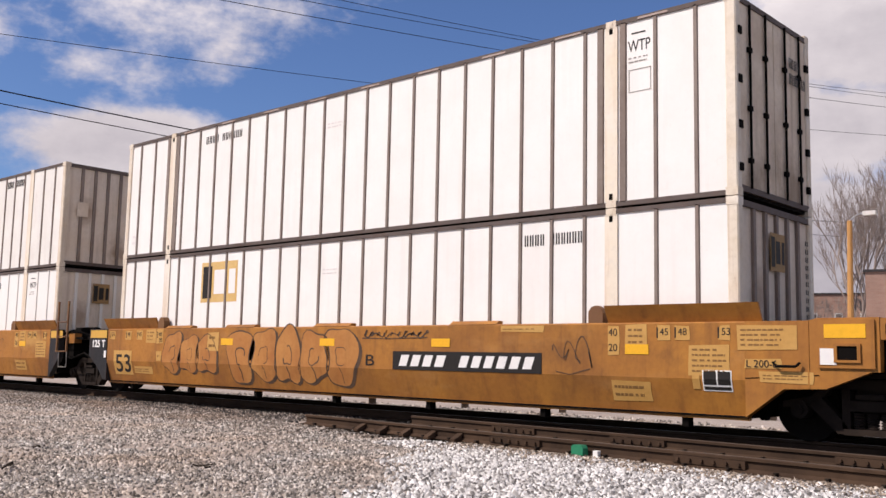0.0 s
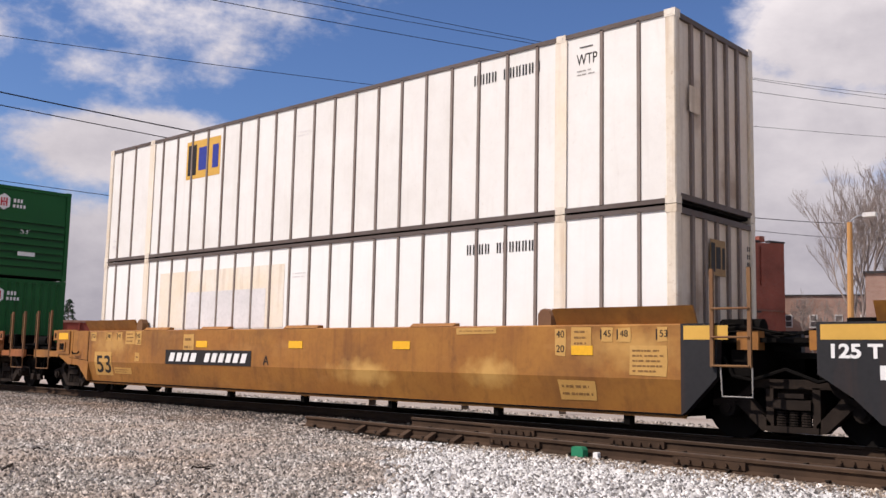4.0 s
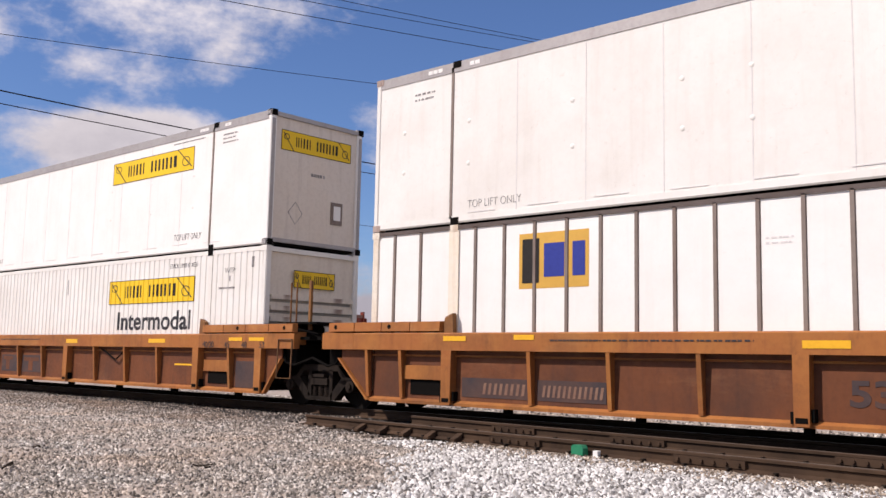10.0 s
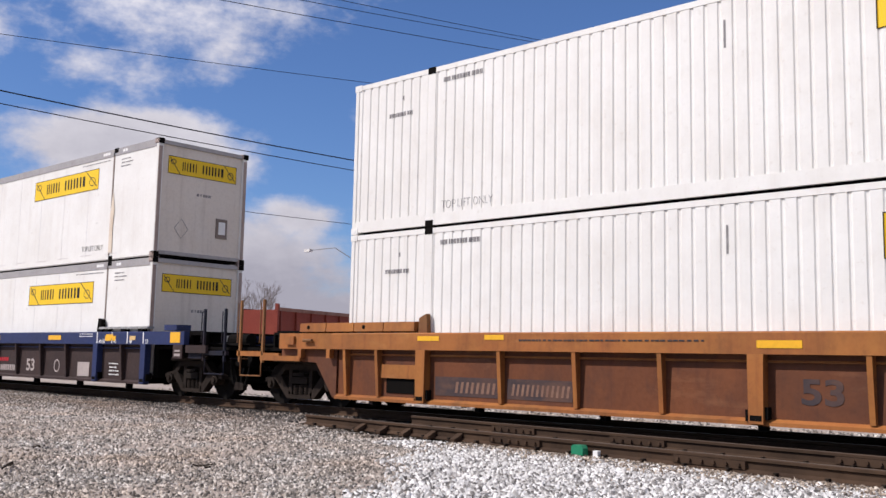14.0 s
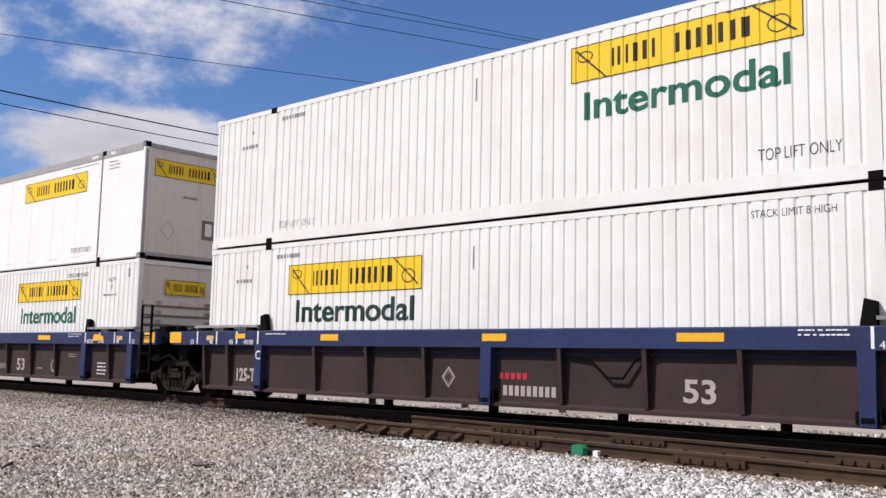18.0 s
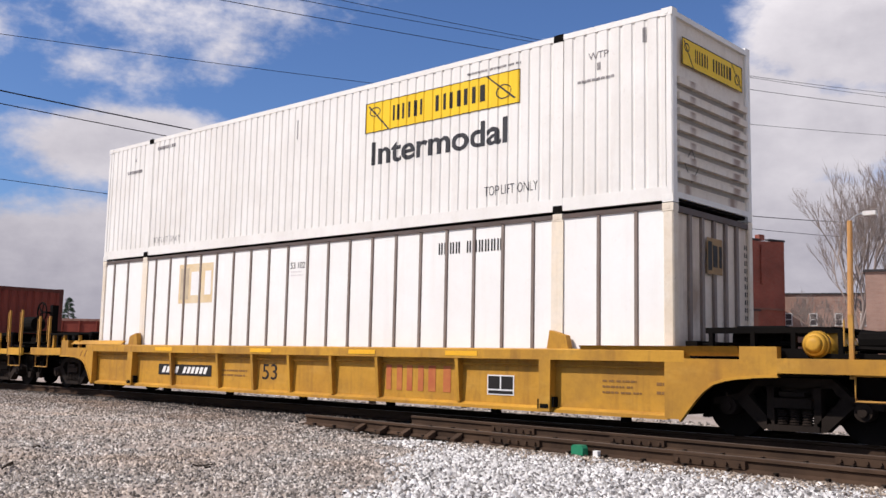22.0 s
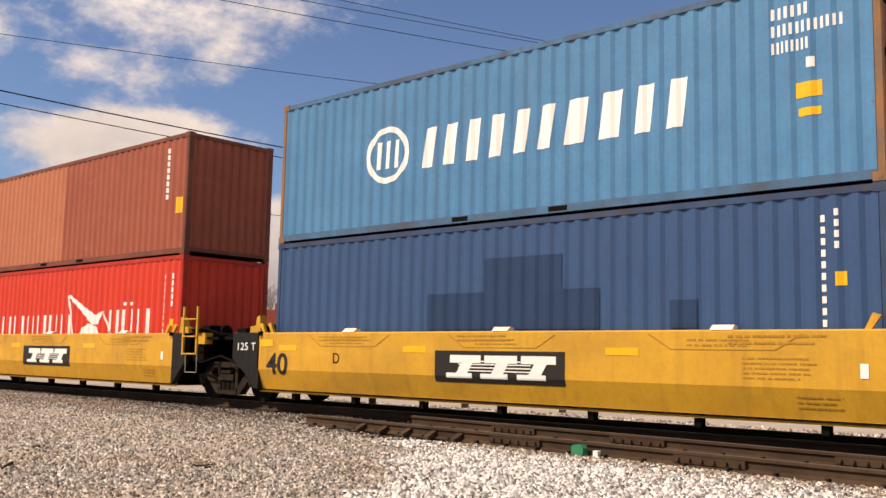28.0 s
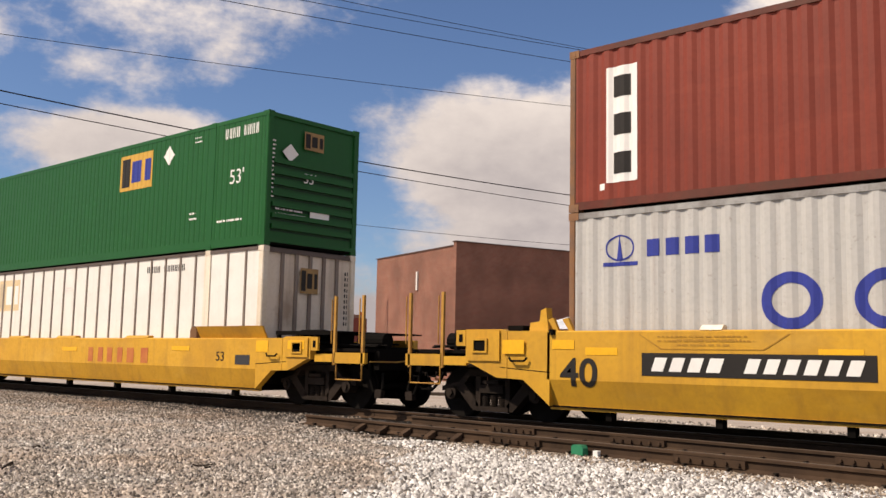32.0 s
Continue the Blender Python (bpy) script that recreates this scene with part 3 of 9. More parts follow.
def stones(name, n, place, size, mat, label, seed):
    """Many small sharp stones as one mesh; place(rng, n) gives x and y."""
    rng = np.random.default_rng(seed)
    x, y = place(rng, n)
    n = len(x)
    base = np.array([(-1, -1, -0.8), (1, -1, -0.8), (1, 1, -0.8), (-1, 1, -0.8), (-0.5, -0.1, 0.9), (0.5, 0.1, 0.9)], float)
    v = base[None] * (1 + rng.uniform(-0.4, 0.4, (n, 6, 3)))
    v *= (rng.uniform(0.5, 1.3, (n, 1, 1)) * size * 0.5) * rng.uniform(0.7, 1.25, (n, 1, 3))
    a, b = rng.uniform(0, 6.28, n), rng.uniform(-0.7, 0.7, n)
    ca, sa, cb, sb = np.cos(a)[:, None], np.sin(a)[:, None], np.cos(b)[:, None], np.sin(b)[:, None]
    vy, vz = v[..., 1] * cb - v[..., 2] * sb, v[..., 1] * sb + v[..., 2] * cb
    vx, vy = v[..., 0] * ca - vy * sa, v[..., 0] * sa + vy * ca
    z = np.array([lift(p, q) for p, q in zip(x, y)]) + rng.uniform(0.0, 0.5, n) * size
    co = np.stack([vx + x[:, None], vy + y[:, None], vz + z[:, None]], -1).reshape(-1, 3)
    faces = np.array([0, 1, 5, 4, 2, 3, 4, 5, 1, 2, 5, 3, 0, 4])
    fi = (np.arange(n)[:, None] * 6 + faces[None]).reshape(-1)
    starts = (np.arange(n)[:, None] * 14 + np.array([0, 4, 8, 11])[None]).reshape(-1)
    me = bpy.data.meshes.new(name)
    me.vertices.add(n * 6)
    me.vertices.foreach_set("co", co.ravel())
    me.loops.add(len(fi))
    me.loops.foreach_set("vertex_index", fi.astype(np.int32))
    me.polygons.add(n * 4)
    me.polygons.foreach_set("loop_start", starts.astype(np.int32))
    me.update(calc_edges=True)
    me.materials.append(MAT[mat])
    return tagged(new(name, me), label, "ballast", kind="stuff")


def bright_edge(x, y):
    """Positive inside the heap of fresh white stone along the siding."""
    return min(siding(x) - 1.62 - y, (x + 9.8) * 0.745 + (y + 1.98) * 0.67) + 0.45 * noise.noise((x * 0.8, y * 0.8, 5.0))


def in_front(rng, n):
    """The yard between the camera's stand and the siding, thinning out to all sides."""
    d = 3.2 + rng.uniform(0, 1, n) ** 1.55 * 36.4
    a = np.radians(rng.uniform(12, 72, n) + rng.normal(0, 4, n))
    x, y = -np.sin(a) * d, -12.249 + np.cos(a) * d
    loose = rng.uniform(0, 1, n) < 0.1
    x, y = np.where(loose, rng.normal(-6, 6, n), x), np.where(loose, rng.normal(-9, 4, n), y)
    keep = (y < siding(x) - 1.62) | ((x < -13.5) & (y < 0.35))
    keep &= (y < 0.35)
    return x[keep], y[keep]


def old_stone(p, q):
    """Share of old brown stone along the main track, before the siding leaves it."""
    s = max(0.0, min(1.0, (q + 3.4 + 0.8 * noise.noise((p * 0.5, q * 0.5, 2.0))) / 2.6)) * max(0.0, min(1.0, (-9.5 - p + 0.9 * noise.noise((p * 0.6, q * 0.6, 7.0))) / 4.0))
    return 0.85 * s


def brown_place(rng, n):
    x, y = rng.uniform(-38, -9, n), rng.uniform(-4.4, 0.6, n)
    k = np.array([rng.uniform() < old_stone(p, q) * 1.1 and q < max(siding(p) - 1.6, 0.6 if p < -13.5 else -9) for p, q in zip(x, y)])
    return x[k], y[k]


def grey_place(rng, n):
    x, y = in_front(rng, n)
    def bare(p, q):
        """Trodden spots near the stand, where fewer stones lie."""
        return 0.5 * max(0.0, min(1.0, (noise.noise((p * 0.7, q * 0.7, 9.0)) + 0.25 * noise.noise((p * 3, q * 3, 4.0)) - 0.02) * 4)) * max(0.0, min(1.0, (-4.2 - q - 0.3 * (p + 8)) / 1.5))
    k = np.array([bright_edge(p, q) < rng.uniform(-0.35, 0.35) and rng.uniform() > old_stone(p, q) and rng.uniform() > bare(p, q) for p, q in zip(x, y)])
    return x[k], y[k]


def white_place(rng, n):
    x, y = rng.uniform(-13, 2, n), rng.uniform(-9, -0.8, n)
    spread = rng.uniform(0, 1, n) < 0.12
    x = np.where(spread, 2 + np.abs(rng.normal(0, 6, n)), x)
    keep = y > -7.5 - rng.exponential(1.0, n)
    x, y = x[keep], y[keep]
    k = np.array([bright_edge(p, q) > rng.uniform(-0.3, 0.2) and siding(p) - 1.58 - q > abs(rng.normal(0, 0.3)) for p, q in zip(x, y)])
    return x[k], y[k]


def bed_place(rng, n):
    x, y = rng.uniform(-40, 3, n), rng.uniform(-3.0, 4.2, n)
    k = (y > siding(x) - 1.45) | ((x < -13.5) & (y > 0.2))
    return x[k], y[k]


def far_place(rng, n):
    x, y = rng.uniform(-34, -2, n), rng.uniform(3.6, 9.0, n)
    return x, y


stones("grey_ballast", 230000, grey_place, 0.028, "stone_grey", "loose grey crushed-stone ballast", 3)
MAT["stone_brown"] = stone_material("old_brown_ballast_stone", ((0.0, (0.03, 0.024, 0.02)), (0.3, (0.11, 0.09, 0.074)), (0.75, (0.22, 0.185, 0.155)), (1.0, (0.46, 0.42, 0.38))), earth=0.8)
stones("brown_ballast", 70000, brown_place, 0.036, "stone_brown", "old browned crushed stone beside the main track", 8)
stones("white_ballast", 110000, white_place, 0.040, "stone_white", "heap of fresh white crushed stone along the siding", 4)
def rail_edge_place(rng, n):
    x = rng.uniform(-9, 2, n)
    y = np.array([siding(p) for p in x]) - 1.52 - np.abs(rng.normal(0, 0.4, n))
    return x, y


MAT["stone_tan"] = stone_material("tan_ballast_stone", ((0.0, (0.03, 0.022, 0.016)), (0.4, (0.15, 0.11, 0.08)), (0.8, (0.36, 0.29, 0.22)), (1.0, (0.62, 0.54, 0.44))))
stones("rail_edge_ballast", 15000, rail_edge_place, 0.04, "stone_tan", "rust-tinted stones along the siding rail", 9)
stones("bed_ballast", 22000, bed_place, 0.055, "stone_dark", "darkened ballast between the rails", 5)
stones("far_ballast", 9000, far_place, 0.06, "stone_grey", "grey crushed stone beyond the track", 6)

RAIL = [(-0.07, -0.165), (0.07, -0.165), (0.07, -0.15), (0.012, -0.12), (0.01, -0.045), (0.036, -0.035), (0.036, -0.006), (0.028, 0),
        (-0.028, 0), (-0.036, -0.006), (-0.036, -0.035), (-0.01, -0.045), (-0.012, -0.12), (-0.07, -0.15)]


def rail(name, x0, y0, x1, y1, label, joints=(), worn="railtop"):
    a = math.atan2(y1 - y0, x1 - x0)
    ob = tagged(new(name), label, "rail", "track rails", "structure")
    ob.matrix_basis = pose(x0, y0, 0, 0, 0, math.degrees(a))
    length = math.hypot(x1 - x0, y1 - y0)
    part("rail_web", Mesh().prism(RAIL, "x", 0, length), "rust", ob)
    part("rail_head", Mesh().box(0, length, -0.024, 0.024, 0.0, 0.004), worn, ob, "worn running surface")
    for jx in joints:
        c = (jx - x0) / math.cos(a)
        for s in (-1, 1):
            bar = part("joint_bar", Mesh().box(c - 0.45, c + 0.45, *sorted((s * 0.012, s * 0.055)), -0.125, -0.04), "rust", ob, "rusted joint bar")
            for k in range(6):
                part("bolt", Mesh().rod((c - 0.38 + k * 0.152, s * 0.055, -0.082), (c - 0.38 + k * 0.152, s * 0.085, -0.082), 0.022, 6), "rust", bar)
    return ob


rail("rail_near", -400, MID - 0.75, 60, MID - 0.75, "steel rail of the main track with a bright head")
rail("rail_far", -400, MID + 0.75, 60, MID + 0.75, "steel rail of the main track with a bright head")
MAT["railrust"] = surface("rusty_rail_head", (0.105, 0.078, 0.06), 0.6, 0.2, amount=0.5, bump=0.1)
inner = rail("siding_rail_inner", -11.6, siding(-11.6), 25, siding(25), "rusty rail of the diverging siding", (-9.2, -6.9, -3.7, 2.0), "railrust")
outer = rail("siding_rail_outer", -12.75, siding(-12.75) - 1.5, 25, siding(25) - 1.5, "rusty rail of the diverging siding", (-7.9, -5.0, 1.0), "railrust")


def fasteners(ob, x0, n, step):
    # plates and spikes take the dark timber tone to paint the gap's shade
    plate = Mesh().box(-0.09, 0.09, -0.2, 0.2, -0.178, -0.166).data("tie_plate", "wood")
    spike = Mesh().rod((0, 0, -0.17), (0, 0, -0.13), 0.018, 6).box(-0.02, 0.02, -0.03, 0.03, -0.135, -0.12).data("spike", "wood")
    brace = Mesh().prism([(-0.19, -0.166), (-0.07, -0.166), (-0.018, -0.06), (-0.03, -0.05), (-0.19, -0.13)], "x", -0.05, 0.05).data("rail_brace", "rust")
    for i in range(n):
        x = x0 + i * step
        p = part("tie_plate", plate, None, ob, at=pose(x, 0, 0))
        for s in (-1, 1):
            part("spike", spike, None, p, at=pose(0.04 * s, s * 0.09, 0))
        if 1 < i < 7 and ob is outer:
            part("rail_brace", brace, None, ob, at=pose(x + 0.12, 0, 0))


fasteners(outer, 0.4, 26, 0.55)
fasteners(inner, 0.6, 22, 0.55)


def sleepers():
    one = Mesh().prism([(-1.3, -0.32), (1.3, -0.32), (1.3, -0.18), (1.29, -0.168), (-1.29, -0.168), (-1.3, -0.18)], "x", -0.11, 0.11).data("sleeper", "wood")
    ob = tagged(new("main_sleepers"), "old dark timber sleepers under the main track", "sleeper", kind="structure")
    for i in range(90):
        part("sleeper", one, None, ob, at=pose(-44 + i * 0.55, MID + random.uniform(-0.04, 0.04), -0.005, 0, 0, random.uniform(-1, 1)))
    ob = tagged(new("siding_sleepers"), "old dark timber sleepers under the siding", "sleeper", kind="structure")
    for i in range(30):
        x = -12 + i * 0.56
        part("sleeper", one, None, ob, at=pose(x, siding(x) - 0.75, -0.016, 0, 0, -5.6 + random.uniform(-1, 1)))


sleepers()

MAT["greenbox"] = surface("green_painted_metal", (0.02, 0.20, 0.10), 0.5, amount=0.4)
gb = thing("derail_marker", pose(-6.75, siding(-6.75) - 1.62, -0.17, 0, 0, -5.6), "small green metal block clamped beside the siding rail", "track fitting")
part("block", Mesh().prism([(-0.09, 0), (0.09, 0), (0.09, 0.10), (0.06, 0.135), (-0.07, 0.135), (-0.09, 0.11)], "y", -0.05, 0.05), "greenbox", gb)
part("foot", Mesh().box(-0.12, 0.12, -0.07, 0.07, -0.03, 0.012), "rust", gb)
wb = thing("white_tag", pose(-6.5, siding(-6.5) - 1.6, -0.17, 0, 0, -5.6), "small white tag block beside the siding rail", "track fitting")
part("block", Mesh().prism([(-0.035, -0.02), (0.035, -0.02), (0.035, 0.075), (0.025, 0.085), (-0.025, 0.085), (-0.035, 0.075)], "y", -0.03, 0.03), "paper", wb)


def twig(x, y, turn, length, seed):
    rng = random.Random(seed)
    m = Mesh()
    pts = [(0, 0, 0.02)]
    for i in range(6):
        pts.append((pts[-1][0] + length / 6, pts[-1][1] + rng.uniform(-0.03, 0.03), 0.03 + rng.uniform(0, 0.02)))
    m.path(pts, 0.010, 6)
    for q in pts[2:6:2]:
        m.rod(q, (q[0] + 0.07, q[1] + rng.choice((-1, 1)) * 0.06, q[2] + 0.015), 0.006, 5)
    ob = part("twig", m, "wood", at=pose(x, y, lift(x, y) + 0.02, 0, 0, turn))
    return tagged(ob, "dry dark twig lying on the gravel", "twig")


twig(-8.43, -6.65, 10, 0.26, 1)
twig(-9.55, -7.96, -38, 0.5, 2)
twig(-11.0, -7.07, 30, 0.1, 4)

MAT["dark_rail"] = surface("dark_weathered_beam", (0.05, 0.036, 0.028), 0.85, second=(0.09, 0.065, 0.05), amount=0.8)
barrier = thing("low_barrier", pose(-13.21, 10.86, 0, 0, 0, 27.9), "low dark beam on short posts beyond the track", "barrier")
part("beam", Mesh().prism([(-0.06, -0.045), (0.06, -0.045), (0.06, 0.035), (0.05, 0.045), (-0.05, 0.045), (-0.06, 0.035)], "x", -9, 16), "dark_rail", barrier)
for i in range(9):
    part("post", Mesh().prism([(-0.09, -0.5), (0.09, -0.5), (0.09, 0.0), (-0.09, 0.0)], "y", 0.06, 0.2), "dark_rail", barrier, at=pose(-8.0 + i * 2.75, 0, 0))

# ---- the town behind the train ----


def brick_wall_material(name, a, b, mortar, scale=1.0):
    m = bpy.data.materials.new(name)
    m.use_nodes = True
    n, l = m.node_tree.nodes, m.node_tree.links
    p = n["Principled BSDF"]
    tc = n.new("ShaderNodeTexCoord")
    sp = n.new("ShaderNodeSeparateXYZ")
    l.new(tc.outputs["Object"], sp.inputs[0])
    ad = n.new("ShaderNodeMath")
    ad.operation = "ADD"
    l.new(sp.outputs[0], ad.inputs[0])
    l.new(sp.outputs[1], ad.inputs[1])
    cb = n.new("ShaderNodeCombineXYZ")
    l.new(ad.outputs[0], cb.inputs[0])
    l.new(sp.outputs[2], cb.inputs[1])
    br = n.new("ShaderNodeTexBrick")
    br.inputs["Color1"].default_value, br.inputs["Color2"].default_value, br.inputs["Mortar"].default_value = (*a, 1), (*b, 1), (*mortar, 1)
    br.inputs["Scale"].default_value = scale
    br.inputs["Brick Width"].default_value, br.inputs["Row Height"].default_value = 0.21, 0.075
    br.inputs["Mortar Size"].default_value = 0.008
    l.new(cb.outputs[0], br.inputs["Vector"])
    no = n.new("ShaderNodeTexNoise")
    no.inputs["Scale"].default_value, no.inputs["Detail"].default_value = 0.45, 7
    l.new(tc.outputs["Object"], no.inputs["Vector"])
    mr = n.new("ShaderNodeMapRange")
    mr.inputs["From Min"].default_value, mr.inputs["From Max"].default_value = 0.3, 0.7
    mr.inputs["To Min"].default_value, mr.inputs["To Max"].default_value = 0.72, 1.2
    l.new(no.outputs["Fac"], mr.inputs["Value"])
    mx = n.new("ShaderNodeVectorMath")
    mx.operation = "SCALE"
    l.new(br.outputs[0], mx.inputs[0])
    l.new(mr.outputs[0], mx.inputs["Scale"])
    l.new(mx.outputs[0], p.inputs["Base Color"])
    p.inputs["Roughness"].default_value = 0.9
    bp = n.new("ShaderNodeBump")
    bp.inputs["Strength"].default_value, bp.inputs["Distance"].default_value = 0.5, 0.01
    bp.invert = True
    l.new(br.outputs["Fac"], bp.inputs["Height"])
    l.new(bp.outputs[0], p.inputs["Normal"])
    return m


MAT["brick_dark"] = brick_wall_material("brown_red_brick_wall", (0.195, 0.070, 0.044), (0.24, 0.092, 0.06), (0.23, 0.145, 0.105))
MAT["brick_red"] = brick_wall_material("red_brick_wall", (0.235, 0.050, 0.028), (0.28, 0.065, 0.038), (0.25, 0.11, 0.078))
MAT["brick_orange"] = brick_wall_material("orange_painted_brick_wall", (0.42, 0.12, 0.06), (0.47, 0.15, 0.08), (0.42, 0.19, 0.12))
MAT["brick_pale"] = brick_wall_material("pale_red_brick_wall", (0.29, 0.165, 0.12), (0.34, 0.20, 0.15), (0.36, 0.27, 0.22))
MAT["roofing"] = surface("dark_roofing_felt", (0.05, 0.045, 0.045), 0.9, amount=0.5)
MAT["coping"] = surface("dark_tile_coping", (0.10, 0.06, 0.05), 0.7, amount=0.5)
MAT["white_metal"] = surface("white_painted_sheet_metal", (0.70, 0.72, 0.75), 0.45, second=(0.6, 0.62, 0.66), amount=0.5, grain_amount=0.08, streak=0.1, streak_colour=(0.35, 0.33, 0.3))
MAT["frame_pale"] = surface("flaking_pale_window_paint", (0.40, 0.27, 0.22), 0.75, second=(0.30, 0.17, 0.13), amount=0.6)
MAT["frame_dark"] = surface("dark_red_window_paint", (0.13, 0.06, 0.045), 0.7, amount=0.5)
MAT["frame_white"] = surface("chalky_white_paint", (0.66, 0.64, 0.60), 0.7, amount=0.4)
MAT["glass"] = surface("dark_window_glass", (0.07, 0.06, 0.06), 0.35, amount=0.3, grain_amount=0.0, bump=0.0)
MAT["pole_wood"] = surface("yellowish_bare_pole_timber", (0.52, 0.27, 0.09), 0.8, second=(0.38, 0.2, 0.08), amount=0.6, streak=0.3)
MAT["galv"] = surface("galvanised_steel", (0.42, 0.43, 0.44), 0.45, 0.5, amount=0.4)
MAT["cable"] = surface("black_cable", (0.012, 0.012, 0.014), 0.7, bump=0.0)


def window(parent, x, y, z, w, h, along):
    """A sash window in a wall, seen from outside: along 'x' or 'y' of the house."""
    def b(a0, a1, d0, d1, z0, z1):
        m = Mesh()
        return m.box(a0, a1, d0, d1, z0, z1) if along == "x" else m.box(d0, d1, a0, a1, z0, z1)
    a, d = (x, y) if along == "x" else (y, x)
    s = -1
    fr = part("window", b(a, a + w, *sorted((d + s * 0.02, d + 0.1)), z, z + h), "frame_pale", parent, "pale-framed sash window")
    for i in range(3):
        for j in range(4):
            pw, ph = (w - 0.2) / 3, (h - 0.2) / 4
            part("pane", b(a + 0.07 + i * (pw + 0.03), a + 0.07 + i * (pw + 0.03) + pw, *sorted((d + s * 0.026, d + s * 0.018)), z + 0.06 + j * (ph + 0.03), z + 0.06 + j * (ph + 0.03) + ph), "glass", fr)
    part("sill", b(a - 0.1, a + w + 0.1, *sorted((d + s * 0.12, d + 0.02)), z - 0.12, z), "frame_pale", fr)
    return fr


BASE = -0.45


def warehouse():
    ob = thing("brick_warehouse", pose(-41.05, 34.21, BASE, 0, 0, 72.1), "large plain brown brick warehouse with a flat roof", "building")
    h = 9.07
    # local x runs along the shaded wall, local y along the sunlit one
    part("wall", Mesh().box(0, 10.6, -0.0, 0.35, 0, h), "brick_dark", ob, "shaded long brick wall")
    part("wall", Mesh().box(0, 0.35, 0.35, 11.7, 0, h - 0.25), "brick_dark", ob, "sunlit brick wall")
    part("wall", Mesh().box(10.25, 10.6, 0.35, 11.7, 0, h - 0.3), "brick_dark", ob)
    part("wall", Mesh().box(0.35, 10.25, 11.35, 11.7, 0, h - 0.3), "brick_dark", ob)
    part("roof", Mesh().box(0.35, 10.25, 0.35, 11.35, h - 0.9, h - 0.6), "roofing", ob)
    part("coping", Mesh().box(-0.06, 10.66, -0.06, 0.41, h, h + 0.07), "coping", ob)
    part("coping", Mesh().box(-0.06, 0.41, 0.41, 11.76, h - 0.25, h - 0.18), "coping", ob)
    part("vent_pipe", Mesh().box(-0.1, 0, 5.1, 5.3, h - 2.9, h - 1.6), "frame_white", ob, "weathered white vent pipe")
    return ob


def shop():
    ob = thing("brick_shop_building", pose(-39.53, 54.99, BASE, 0, 0, 72.1), "two-storey red brick building with stepped parapet", "building")
    k = -BASE
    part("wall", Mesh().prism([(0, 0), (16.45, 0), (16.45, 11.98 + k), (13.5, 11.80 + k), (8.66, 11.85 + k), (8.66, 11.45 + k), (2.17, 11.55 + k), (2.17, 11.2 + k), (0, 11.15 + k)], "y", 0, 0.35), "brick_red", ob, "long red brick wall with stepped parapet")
    part("wall", Mesh().box(0, 0.35, 0.35, 7.0, 0, 10.75 + k), "brick_orange", ob, "sunlit orange brick front")
    part("wall", Mesh().box(16.1, 16.45, 0.35, 7.0, 0, 10.6 + k), "brick_red", ob)
    part("wall", Mesh().box(0.35, 16.1, 6.65, 7.0, 0, 10.6 + k), "brick_red", ob)
    part("roof", Mesh().box(0.35, 16.1, 0.35, 6.65, 10.0 + k, 10.25 + k), "roofing", ob)
    part("cornice", Mesh().prism([(-0.35, 10.75 + k), (0.5, 10.75 + k), (0.5, 11.15 + k), (-0.2, 11.1 + k), (-0.35, 10.95 + k)], "y", 0.0, 7.1), "roofing", ob, "dark overhanging cornice")
    for x0, x1, z in ((0, 2.17, 11.18), (2.17, 8.66, 11.53), (8.66, 13.4, 11.86), (14.5, 16.5, 11.95)):
        part("coping", Mesh().box(x0, x1, -0.08, 0.4, z + k, z + 0.14 + k), "roofing", ob, "dark parapet coping")
    for x, w in ((3.2, 0.45), (13.4, 0.5)):
        part("pilaster", Mesh().box(x, x + w, -0.14, 0, 8.1 + k, 11.5 + k), "brick_red", ob)
    part("chimney", Mesh().box(13.35, 14.0, 0.0, 0.5, 11.9 + k, 12.4 + k), "brick_red", ob)
    part("chimney", Mesh().box(0.4, 0.85, 3.7, 4.15, 11.1 + k, 11.7 + k), "brick_dark", ob)
    part("downspout", Mesh().box(-0.12, 0.0, 0.06, 0.3, 5.2 + k, 10.9 + k), "frame_white", ob, "white-painted corner downspout")
    part("corner_strip", Mesh().box(-0.1, -0.002, 6.4, 6.95, 5.2 + k, 10.6 + k), "frame_white", ob, "peeling whitewashed corner")
    for y, z in ((0.95, 7.6), (3.1, 7.65), (5.6, 7.6)):
        window(ob, 0.0, y, z + k, 0.95, 1.85, "y")
    part("string_course", Mesh().box(0.3, 16.2, -0.08, 0, 5.85 + k, 6.0 + k), "brick_dark", ob)
    return ob


def leanto():
    ob = thing("brick_lean_to", pose(-31.4, 45.9, BASE, 0, 0, 72.1), "low brick lean-to against the red brick building", "building")
    part("wall", Mesh().box(0, 7.5, 0, 6, 0, 5.3), "brick_dark", ob)
    part("roof", Mesh().box(-0.15, 7.65, -0.15, 6.15, 5.3, 5.42), "roofing", ob)
    return ob


